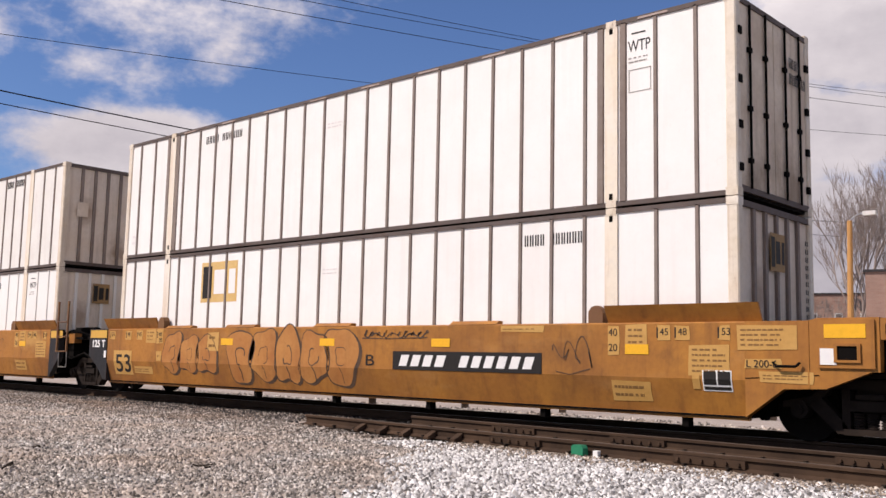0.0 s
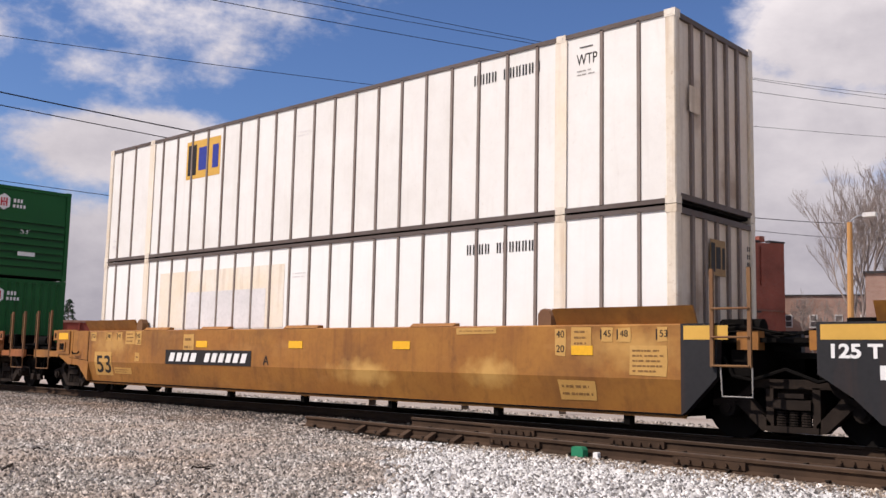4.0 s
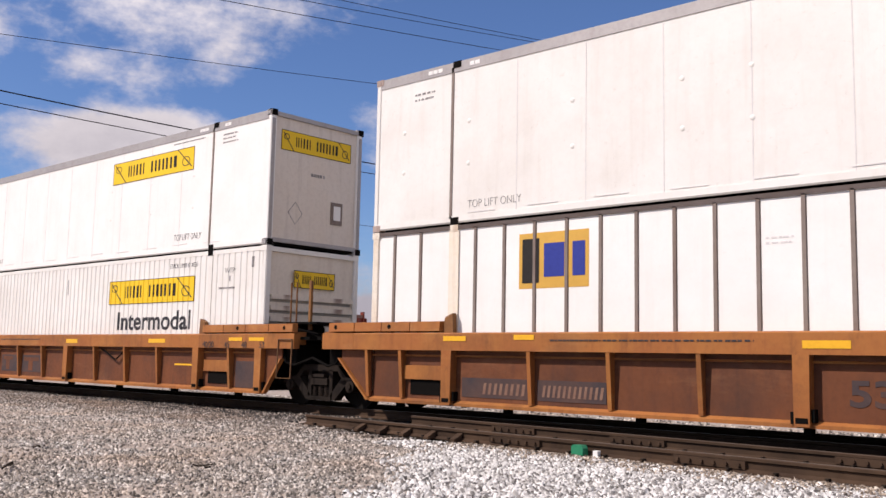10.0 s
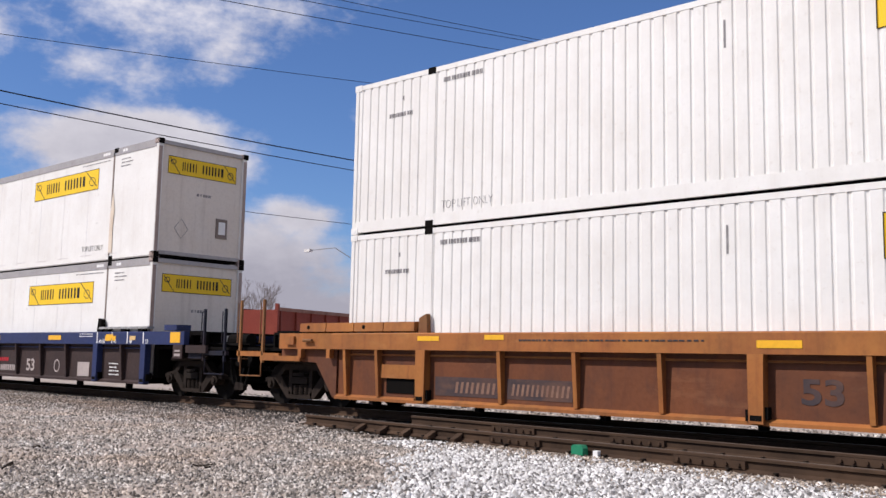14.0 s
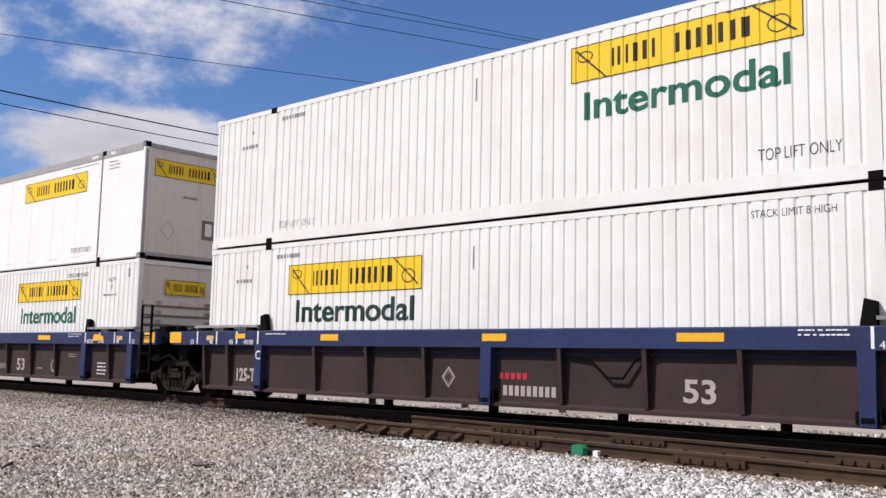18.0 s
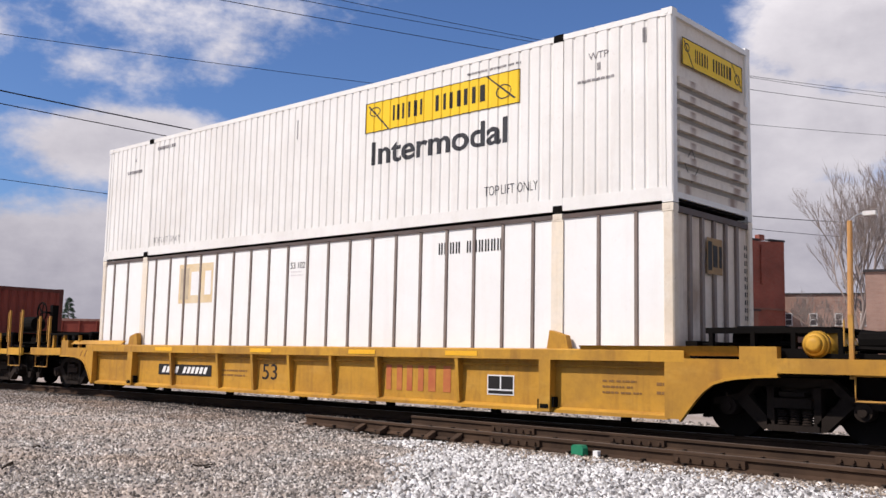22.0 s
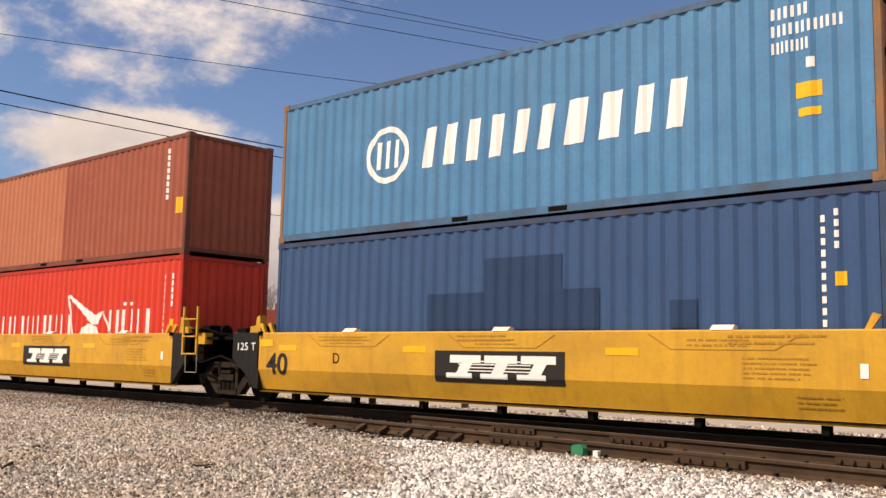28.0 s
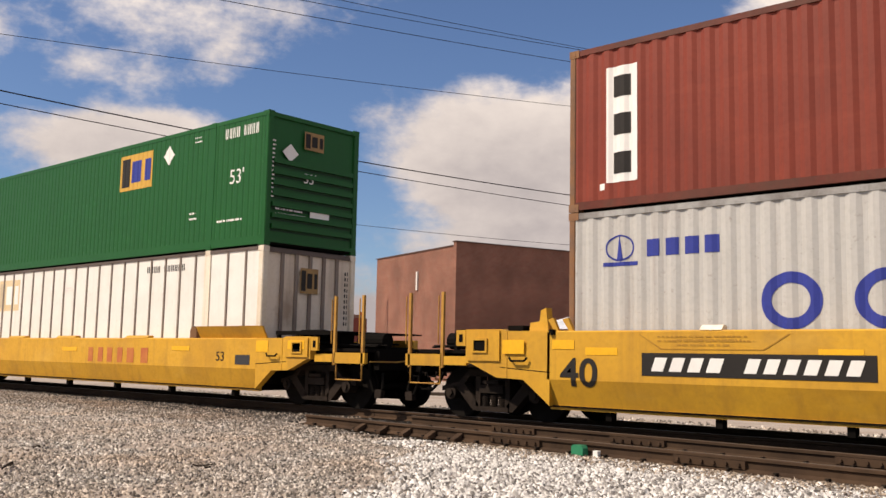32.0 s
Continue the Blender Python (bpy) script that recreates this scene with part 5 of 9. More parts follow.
def container(s, z, y, length, width, height, style, mat, label, rails=None, posts=None, end="flat", end_mat=None, rib_mat="rib"):
    """A container with its corner at s along the train. Styles: rib, wave, fine, hub, smooth. Ends: flat, ribs, bars, doors, wave."""
    ob = thing("shipping_container", pose(s, y, z), label, "container", "containers on the train")
    RIDES.append((ob, s, y, z))
    rails, end_mat = rails or mat, end_mat or mat
    posts = posts or mat
    H, L, W = height, length, width
    top = {"smooth": 0.18, "rib": 0.07}.get(style, 0.09)
    low = {"smooth": 0.13, "rib": 0.07, "fine": 0.22, "hub": 0.2}.get(style, 0.14)
    lift_ = 0.012 if style == "smooth" else 0.018 if style in ("fine", "hub", "wave") else 0.0
    sill = mat if style in ("fine", "hub", "smooth") else rails
    for yy in (0.0, W - 0.06):
        part("top_rail", shared(f"top_rail|{L}|{top}", lambda: Mesh().box(0.02, L - 0.02, 0, 0.06, -top, 0), rails), None, ob, at=pose(0, yy, H - 0.012))
        part("bottom_rail", shared(f"bottom_rail|{L}|{low}|{lift_}", lambda: Mesh().box(0.02, L - 0.02, 0, 0.06, lift_, low), sill), None, ob, at=pose(0, yy, 0.012))
    for xx in (0.0, L - 0.07):
        part("end_rail", Mesh().box(xx, xx + 0.07, 0.06, W - 0.06, H - 0.12, H - 0.04), rails, ob)
        part("end_rail", Mesh().box(xx, xx + 0.07, 0.06, W - 0.06, 0.075, 0.16), rails, ob)
    pw = 0.17 if style == "rib" else 0.12
    for xx in (0.0, L - pw):
        for yy in (-0.003, W - 0.127):
            part("corner_post", shared(f"corner_post|{pw}|{H}", lambda: Mesh().prism([(0, 0.02), (0.02, 0), (pw - 0.02, 0), (pw, 0.02), (pw, 0.13), (0, 0.13)], "z", 0.012, H - 0.004), mat if style == "smooth" else posts), None, ob, at=pose(xx, yy, 0))
    if style == "smooth":
        for yy in (0.004, W - 0.094):
            post = part("end_post", shared(f"end_post|{H}", lambda: Mesh().box(0, 0.014, 0, 0.09, 0.02, H - 0.19), posts), None, ob, "stained grey end post", at=pose(L - 0.002, yy, 0))
            for zz in (0.0, H - 0.125):
                part("post_casting", shared("post_casting", lambda: Mesh().box(-0.14, 0.02, -0.012, 0.13, 0, 0.13), "black"), None, post, at=pose(0, 0, zz))
        part("sill_line", Mesh().box(0.15, L - 0.15, -0.003, 0.0, 0.018, 0.045), "scuffbar", ob, "thin grey line along the sill")
    cast = lambda: Mesh().box(-0.09, 0.09, 0, 0.16, 0, 0.118).box(-0.03, 0.03, -0.004, 0.0, 0.03, 0.085)
    spots = [0.088, L - 0.088]
    if L > 15:
        spots += [2.02, L - 2.02]
    for xx in spots:
        for zz in (0.0, H - 0.118):
            part("corner_casting", shared("corner_casting", cast, "black" if style in ("smooth", "fine") and abs(xx - L / 2) < L / 2 - 1 else posts), None, ob, at=pose(xx, -0.008, zz))
            part("corner_casting", shared("corner_casting", cast, posts), None, ob, at=pose(xx, W + 0.008, zz, 0, 0, 180))
    x0, x1, z0, z1 = pw, L - pw, 0.06, H - 0.04
    if style == "rib":
        face = 0.022
        part("side_wall", Mesh().box(x0, x1, face, face + 0.03, z0, z1), mat, ob)
        part("side_wall", Mesh().box(x0, x1, W - face - 0.03, W - face, z0, z1), mat, ob)
        xs = [0.57, 1.22] + [2.49 + i * 0.62 for i in range(19)] + [L - 1.27, L - 0.62]
        one = lambda: Mesh().prism([(-0.038, face), (-0.026, 0.0), (0.026, 0.0), (0.038, face)], "z", 0.07, H - 0.06)
        for xx in xs:
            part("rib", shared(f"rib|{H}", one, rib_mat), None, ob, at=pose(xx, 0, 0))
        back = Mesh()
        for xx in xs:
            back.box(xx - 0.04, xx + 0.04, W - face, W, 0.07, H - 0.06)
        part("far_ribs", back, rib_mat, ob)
        for xx in (2.02, L - 2.02):
            part("lift_post", shared(f"lift_post|{H}", lambda: Mesh().box(-0.11, 0.11, -0.004, 0.04, 0.1, H - 0.1), "cream"), None, ob, "yellowed cream lifting post", at=pose(xx, 0, 0))
            part("lift_post", shared(f"lift_post|{H}", lambda: Mesh().box(-0.11, 0.11, -0.004, 0.04, 0.1, H - 0.1), "cream"), None, ob, at=pose(xx, W, 0, 0, 0, 180))
    elif style == "smooth":
        part("side_wall", Mesh().box(x0, x1, 0.012, 0.04, z0, z1 - 0.12), mat, ob)
        part("side_wall", Mesh().box(x0, x1, W - 0.04, W - 0.012, z0, z1 - 0.12), mat, ob)
        for xx in [2.0 + i * 1.35 for i in range(1, 9)]:
            part("seam", shared(f"seam|{H}", lambda: Mesh().box(-0.008, 0.008, 0.0092, 0.014, 0.1, H - 0.22), "seam"), None, ob, at=pose(xx, 0, 0))
        for xx in (2.02, L - 2.02):
            part("lift_post", shared(f"dark_post|{H}", lambda: Mesh().box(-0.028, 0.028, 0.0, 0.03, 0.1, H - 0.1), "rib"), None, ob, "dark lifting post joint", at=pose(xx - 0.1, 0, 0))
        for k in range(10):
            xx = 2.3 + k * 1.28
            part("scuff_bar", shared("scuff_bar", lambda: Mesh().box(0, 0.6, 0.004, 0.011, 0, 0.016), "seam"), None, ob, at=pose(xx, 0, 0.172 + 0.012 * (k % 3)))
        for xx in (0.75, 2.3, 4.45, 6.35, 7.4, 9.6, 11.5, 13.3):
            for zz in (1.78, 1.04):
                part("rivet", shared("rivet", lambda: Mesh().rod((0, 0.012, 0), (0, 0.002, 0), 0.045, 10, 0.02), mat), None, ob, at=pose(xx, 0, zz))
        for xx in (2.0, L - 2.0):
            for k in range(5):
                part("lift_mark", shared("lift_mark", lambda: Mesh().box(-0.05, 0.05, -0.004, 0, -0.035, 0.035), "paper"), None, ob, at=pose(xx + (-0.62 + 0.12 * k if k < 3 else 0.0 + 0.12 * k), -0.0, H - 0.1))
    else:
        pitch, depth, crest = {"wave": (0.28, 0.026, 0.27), "fine": (0.215, 0.016, 0.68), "hub": (0.2, 0.010, 0.62)}[style]
        slope = 0.35 if style == "wave" else 0.28
        FLUTED.append((ob, groove(x0, x1, pitch, depth, crest, slope)))
        part("side_wall", sheet(groove(x0, x1, pitch, depth, crest, slope), 0.006, 1, z0, z1), mat, ob)
        part("side_wall", sheet(groove(x0, x1, pitch, depth, crest, slope), W - 0.006, -1, z0, z1), mat, ob)
        if style in ("fine", "hub"):
            for xx in (2.02, L - 2.02):
                part("lift_post", shared(f"slim_post|{H}", lambda: Mesh().box(-0.09, 0.09, -0.002, 0.03, 0.1, H - 0.1), mat), None, ob, at=pose(xx, 0, 0))
    if style == "wave":
        for xx in (L / 2 - 1.03, L / 2 + 1.03):
            part("fork_pocket", Mesh().box(xx - 0.18, xx + 0.18, -0.004, 0.02, 0.055, 0.135), "black", ob, "dark fork-lift pocket")
    part("roof", Mesh().box(0.05, L - 0.05, 0.05, W - 0.05, H - 0.035, H - 0.012), rails, ob)
    part("floor", Mesh().box(0.05, L - 0.05, 0.07, W - 0.07, 0.03, 0.12), "black", ob)
    part("end_wall", Mesh().box(0.03, 0.06, 0.1, W - 0.1, 0.1, H - 0.08), end_mat, ob)
    if end == "wave":
        m = sheet(groove(0.12, W - 0.12, 0.25, 0.035, 0.5), 0, 1, 0.12, H - 0.1)
        m.v = [(L - 0.015 - yv, xv, zv) for xv, yv, zv in m.v]
        part("end_wall", m, end_mat, ob)
    else:
        part("end_wall", Mesh().box(L - 0.08, L - 0.05, 0.1, W - 0.1, 0.1, H - 0.08), end_mat, ob)
    if end == "ribs":
        for i in range(5):
            yy = 0.14 + (i + 1) * (W - 0.28) / 6
            part("end_rib", shared(f"end_rib|{H}", lambda: Mesh().box(-0.055, -0.005, -0.04, 0.04, 0.12, H - 0.1), rib_mat), None, ob, at=pose(L, yy, 0))
    elif end == "bars":
        for i in range(7):
            zz = 0.42 + i * 0.235
            part("end_bar", shared(f"end_bar|{W}", lambda: Mesh().prism([(0.16, -0.05), (W - 0.16, -0.05), (W - 0.16, 0.05), (0.16, 0.05)], "x", -0.05, 0.03), end_mat), None, ob, at=pose(L, 0, zz))
            # dark strip below each bar paints its shaded underside
            part("grime_line", shared(f"grime_line|{W}", lambda: Mesh().box(-0.049, -0.045, 0.16, W - 0.16, -0.11, -0.05), "green_grime" if mat == "green" else "scuffbar"), None, ob, at=pose(L, 0, zz))
    elif end == "doors":
        lock_rods(ob, L, W, H, end_mat)
    return ob


MAT["post_cream"] = surface("rust_streaked_cream_post", (0.72, 0.66, 0.56), 0.55, second=(0.60, 0.49, 0.35), amount=0.8, streak=0.6, streak_colour=(0.34, 0.19, 0.09), speck=0.5)
MAT["gold_pale"] = surface("bleached_gold_board", (0.64, 0.48, 0.26), 0.6, second=(0.70, 0.60, 0.44), scale=2.0, amount=0.8, bump=0.0)
MAT["gold_worn"] = surface("worn_gold_board", (0.58, 0.37, 0.12), 0.6, second=(0.66, 0.47, 0.22), scale=2.0, amount=0.8, bump=0.0)
MAT["gold_brown"] = surface("dirty_brown_board", (0.36, 0.22, 0.09), 0.6, second=(0.24, 0.15, 0.07), scale=3.0, amount=0.8, bump=0.0)
MAT["faded_print"] = surface("bleached_dark_print", (0.42, 0.34, 0.24), 0.6, second=(0.58, 0.48, 0.33), scale=3.0, amount=0.8, bump=0.0)
# for dark joint lines and the painted shade below green end bars
MAT["green_grime"] = surface("dark_green_grime", (0.012, 0.05, 0.022), 0.6, amount=0.5)
# end bases are toned darker and warmer than the sides for their shade
MAT["end_grime"] = surface("grimy_end_panel", (0.688, 0.6106, 0.516), 0.6, second=(0.66, 0.55, 0.43), amount=0.8, streak=0.5, streak_colour=(0.26, 0.18, 0.12), stains=((16.1, 0.7, 1.6, 1, 0.3, 0.5, 0.6), (16.1, 1.8, 0.5, 1, 0.5, 0.5, 0.6)), stain_colour=(0.22, 0.13, 0.075))
MAT["end_shaded"] = surface("dull_white_end_panel", (0.688, 0.6278, 0.5504), 0.55, second=(0.68, 0.59, 0.49), amount=0.7, streak=0.3, streak_colour=(0.25, 0.18, 0.13))
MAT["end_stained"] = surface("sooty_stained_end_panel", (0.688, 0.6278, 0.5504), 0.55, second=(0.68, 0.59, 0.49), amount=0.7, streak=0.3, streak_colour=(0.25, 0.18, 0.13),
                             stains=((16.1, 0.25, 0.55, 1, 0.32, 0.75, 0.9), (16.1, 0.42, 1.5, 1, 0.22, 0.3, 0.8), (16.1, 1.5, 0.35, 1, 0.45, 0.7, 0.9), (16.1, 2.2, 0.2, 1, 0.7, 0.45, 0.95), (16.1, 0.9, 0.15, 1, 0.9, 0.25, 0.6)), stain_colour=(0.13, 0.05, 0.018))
MAT["end_rusty"] = surface("rust_marked_end_panel", (0.688, 0.6278, 0.5418), 0.55, second=(0.68, 0.59, 0.48), amount=0.7, streak=0.3, streak_colour=(0.25, 0.18, 0.13),
                           stains=((0, 0.55, 0.15, 90, 0.14, 0.4, 0.7), (0, 2.0, 0.1, 90, 0.2, 0.5, 0.75), (0, 1.3, -0.4, 90, 0.9, 0.2, 0.4)), stain_colour=(0.17, 0.08, 0.05))
MAT["slate_green"] = surface("dark_green_lettering", (0.018, 0.042, 0.038), 0.6, amount=0.4, bump=0.0)
MAT["scuffbar"] = surface("grey_scuffed_bar", (0.34, 0.32, 0.29), 0.6, amount=0.6, bump=0.0)
MAT["seam"] = surface("pale_grey_seam", (0.70, 0.67, 0.65), 0.6, amount=0.5, bump=0.0)


def sign_board(ob, x0, x1, z0, z1, y=0.003, end=False, fade="sign"):
    """Yellow company board: plain bars for the name, thin slanted lines."""
    poly(ob, fade, [rect(x0, x1, z0, z1)], y, "sign_board", end, "yellow sign board with dark bars")
    w, h = x1 - x0, z1 - z0
    o = y + 0.004 if end else y - 0.004
    t = 0.012
    edge = [rect(x0, x1, z0, z0 + t), rect(x0, x1, z1 - t, z1), rect(x0, x0 + t, z0, z1), rect(x1 - t, x1, z0, z1)]
    poly(ob, "ink", bars(x0 + w * 0.2, x0 + w * 0.8, z0 + h * 0.26, z1 - h * 0.24, (0.5, 0.16, 0.75, 0.16, 0, 0.8, 0.8, 0.85, 0.4), 0, 0.28, True, 0.3) + edge, o, "marking", end)
    thin = [[(x0 + w * 0.02, z1 - h * 0.12), (x0 + w * 0.17, z0), (x0 + w * 0.18, z0), (x0 + w * 0.03, z1 - h * 0.1)],
            [(x1 - w * 0.2, z1), (x1 - w * 0.03, z0 + h * 0.15), (x1 - w * 0.02, z0 + h * 0.17), (x1 - w * 0.19, z1)]]
    poly(ob, "slate", thin + ring(x1 - w * 0.09, z0 + h * 0.42, w * 0.045, h * 0.22, 0.02, 14) + ring(x0 + w * 0.07, z1 - h * 0.32, w * 0.04, h * 0.16, 0.02, 14), o, "marking", end)


def emp_board(ob, x, z0=1.74, z1=2.63, w=1.34, y=0.0215, end=False, pale=False, worn=False):
    poly(ob, "gold_pale" if pale else "gold_worn" if worn else "gold_brown" if end else "gold", [rect(x, x + w, z0, z1)], y, "sign_board", end, "faded brown square board with dark bars" if end else "worn gold square board with dark and white bars" if pale or worn else "faded gold square board with dark and blue bars")
    o = y + 0.004 if end else y - 0.004
    h = z1 - z0
    poly(ob, "ink" if not pale else "faded_print", [rect(x + w * 0.05, x + w * 0.3, z0 + h * 0.1, z0 + h * 0.9)], o, "marking", end)
    poly(ob, "paper" if pale or worn else "ink" if end else "signblue", bars(x + w * 0.37, x + w * 0.95, z0 + h * 0.2, z0 + h * 0.8, (0.75, 0.45)), o, "marking", end)


def hex_board(ob, cx, cz, rx, rz, y, end=False):
    poly(ob, "paper", [[(cx - rx, cz - rz * 0.55), (cx, cz - rz), (cx + rx, cz - rz * 0.55), (cx + rx, cz + rz * 0.55), (cx, cz + rz), (cx - rx, cz + rz * 0.55)]], y, "sign_board", end, "white six-sided board with red bars")
    o = y + 0.004 if end else y - 0.004
    poly(ob, "signred", [rect(cx - rx * 0.55, cx - rx * 0.3, cz - rz * 0.5, cz + rz * 0.5), rect(cx + rx * 0.3, cx + rx * 0.55, cz - rz * 0.5, cz + rz * 0.5), rect(cx - rx * 0.3, cx + rx * 0.3, cz - rz * 0.1, cz + rz * 0.1),
                         rect(cx - rx * 0.12, cx + rx * 0.12, cz + rz * 0.18, cz + rz * 0.5), rect(cx - rx * 0.12, cx + rx * 0.12, cz - rz * 0.5, cz - rz * 0.18)], o, "marking", end)


def box53(s, level, style, label, **kw):
    return container(s, Z1 if level == 0 else Z2, 0, 16.154, W53, H53, style, kw.pop("mat", "white"), label, **kw)


def number(ob, x0, x1, z0, z1, y=0.0185, mat="ink", n=10, end=False):
    w = [0.6] * 4 + [0] + [0.6] * (n - 4)
    poly(ob, mat, bars(x0, x1, z0, z1, w, 0, 0.3, True), y, "number_print", end)


def emp_box(s, level, logo=3.42, dirty=False, end="ribs", num=(12.5, 13.6, 2.42, 2.6), wtp=True, logo_pale=False, end_mat="end_grime", ribs="rib", label=None, worn=False):
    ob = box53(s, level, "rib", label or "white-panelled container with grey vertical ribs and cream posts", mat="white_dirty" if dirty else "white", rails="rib_rail", posts="post_cream", end=end, end_mat=end_mat, rib_mat=ribs)
    if logo:
        emp_board(ob, logo, pale=logo_pale, worn=worn)
    number(ob, *num)
    if wtp:
        write(ob, "WTP", 14.42, 2.35, 0.18, "ink", 0.019, 0.38)
        poly(ob, "ink", [rect(14.48, 14.72, 2.62, 2.64)], 0.019)
        poly(ob, "scuffbar", small_lines(14.43, 14.79, 2.16, 2.28, 2, s), 0.019, "fine_print")
    poly(ob, "seam", small_lines(7.55, 7.98, 2.18, 2.32, 2, s + 1) + small_lines(0.35, 0.55, 0.3, 0.6, 2, s + 2), 0.02, "fine_print")
    if end == "ribs" and level:
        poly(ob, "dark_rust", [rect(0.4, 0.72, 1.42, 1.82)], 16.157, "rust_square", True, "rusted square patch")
    elif end == "ribs":
        emp_board(ob, 1.0, 1.95, 2.5, 0.5, 16.16, True)
        poly(ob, "ink", [r for i in range(10) for r in (rect(2.27, 2.31, 1.3 + i * 0.125, 1.375 + i * 0.125), rect(2.345, 2.37, 1.3 + i * 0.125, 1.375 + i * 0.125))], 16.16, "number_print", True)
    return ob


def smooth_box(s, level, dirty=False, sign=(9.65, 13.28, 1.93, 2.48), stain=False):
    ob = box53(s, level, "smooth", "grimy stained white container with grey top rail" if stain else "smooth white container with grey top rail and yellow board", mat="white_dirty" if dirty else "white", rails="grey_rail", posts="post_rusty" if dirty else "grey_rail", end="flat", end_mat="end_stained" if stain else "end_shaded")
    sign_board(ob, *sign, 0.0105)
    write(ob, "TOP LIFT ONLY", 12.6, 0.3, 0.15, "ink", 0.008, 1.1, bold=-0.004)
    write(ob, "TOP LIFT ONLY", 2.3, 0.26, 0.14, "stencil", 0.008, 1.15, bold=-0.004)
    poly(ob, "stencil", small_lines(12.4, 13.9, 2.58, 2.66, 1, s) + small_lines(14.4, 15.0, 2.35, 2.62, 3, s + 1) + small_lines(1.0, 1.5, 2.3, 2.5, 2, s + 3), 0.01, "fine_print")
    sign_board(ob, 0.3, 2.3, 2.08, 2.52, 16.11, True)
    poly(ob, "stencil", small_lines(1.15, 1.6, 1.55, 1.75, 1, s) + ring(0.75, 0.75, 0.2, 0.25, 0.015, 4), 16.108, "marking", True)
    fr = part("vent_box", Mesh().box(16.09, 16.13, 1.75, 2.08, 0.62, 1.12), "rib", ob, "small framed vent")
    part("pane", Mesh().box(16.125, 16.136, 1.82, 2.02, 0.72, 1.04), "white", fr)
    return ob


def fine_box(s, level, sign=(9.65, 13.35, 1.92, 2.5), word=(9.8, 13.1, 1.3, 1.76), word_mat="signgreen", end="bars", dirty=True):
    ob = box53(s, level, "fine", "white corrugated steel container with yellow board and lettering", mat="white_dirty" if dirty else "white", end=end, end_mat="end_rusty")
    sign_board(ob, *sign)
    write(ob, "Intermodal", word[0], word[2], 0.44, word_mat, 0.003, word[1] - word[0], "lettering", False, 0.012)
    write(ob, "TOP LIFT ONLY", 12.62, 0.42, 0.17, "slate", 0.003, 1.12, bold=-0.003)
    write(ob, "TOP LIFT ONLY", 2.3, 0.3, 0.15, "stencil", 0.003, 1.15, bold=-0.005)
    if level == 0:
        write(ob, "STACK LIMIT 8 HIGH", 12.5, 2.56, 0.11, "slate", 0.003, 1.15, bold=-0.002)
    else:
        poly(ob, "stencil", small_lines(12.2, 13.8, 2.55, 2.66, 1, s), 0.003, "fine_print")
    write(ob, "WTP", 14.7, 2.36, 0.12, "stencil", 0.003)
    poly(ob, "stencil", small_lines(0.95, 1.65, 2.05, 2.27, 1, s + 6) + small_lines(2.3, 3.2, 2.5, 2.74, 1, s + 7) + [rect(1.28, 1.31, 2.42, 2.5)], 0.003, "fine_print")
    poly(ob, "stencil", small_lines(14.5, 15.2, 1.98, 2.1, 1, s + 5) + [rect(14.85, 14.92, 2.18, 2.3), rect(15.66, 15.72, 2.45, 2.68), rect(7.6, 7.63, 2.1, 2.5)], 0.003, "fine_print")
    if end == "bars":
        if level == 1:
            sign_board(ob, 0.3, 2.3, 2.1, 2.52, 16.15, True)
        else:
            sign_board(ob, 0.75, 1.9, 2.05, 2.42, 16.15, True)
        poly(ob, "slate", ring(0.55, 0.6, 0.22, 0.26, 0.018, 4), 16.158, "marking", True)
    else:
        sign_board(ob, 0.25, 2.35, 1.55, 2.0, 16.17, True)
    return ob


def green_box(s, level, bar_end=True):
    return box53(s, level, "hub", "dark green corrugated container with white markings", mat="green", end="bars" if bar_end else "wave", end_mat="green")


# first car: three joined brown units
a_lo = emp_box(-21.87, 0, end="ribs", wtp=False, worn=True)
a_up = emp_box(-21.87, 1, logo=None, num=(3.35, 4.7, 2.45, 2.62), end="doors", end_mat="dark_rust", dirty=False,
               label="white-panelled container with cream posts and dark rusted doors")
poly(a_up, "scuffbar", [rect(14.43, 14.81, 1.72, 1.732), rect(14.43, 14.81, 2.06, 2.072), rect(14.43, 14.442, 1.732, 2.06), rect(14.798, 14.81, 1.732, 2.06)], 0.019, "outlined_square", label="thin grey outlined square")
for xx in (2.02, 16.154 - 2.02):
    for dx in (-0.2, 0.2):
        part("rib", shared("wide_rib", lambda: Mesh().prism([(-0.065, 0.022), (-0.05, 0.0), (0.05, 0.0), (0.065, 0.022)], "z", 0.07, 2.83), "rib"), None, a_up, at=pose(xx + dx, 0, 0))
    for ob in (a_up, a_lo):
        for zz in (0.16, 2.74):
            part("lift_slot", shared("lift_slot", lambda: Mesh().box(-0.03, 0.03, -0.008, 0.0, -0.05, 0.05), "black"), None, ob, at=pose(xx, 0, zz))
for k in range(9):
    xx = 14.6 - 1.52 * k
    part("rust_stain", shared("rail_rust_streak", lambda: Mesh().box(0, 0.5, -0.006, 0.002, 0, 0.03), "post_rusty"), None, a_up, at=pose(xx, 0, 2.83 - 0.004 * (k % 3)))
number(a_up, 1.75, 2.35, 1.95, 2.12, 16.18, "ink", 6, True)
number(a_up, 1.75, 2.2, 2.2, 2.36, 16.18, "ink", 4, True)
b_lo = emp_box(-41.37, 0, num=(11.0, 12.5, 2.4, 2.58), ribs="white_dirty", label="bright white panelled container with pale repair patches")
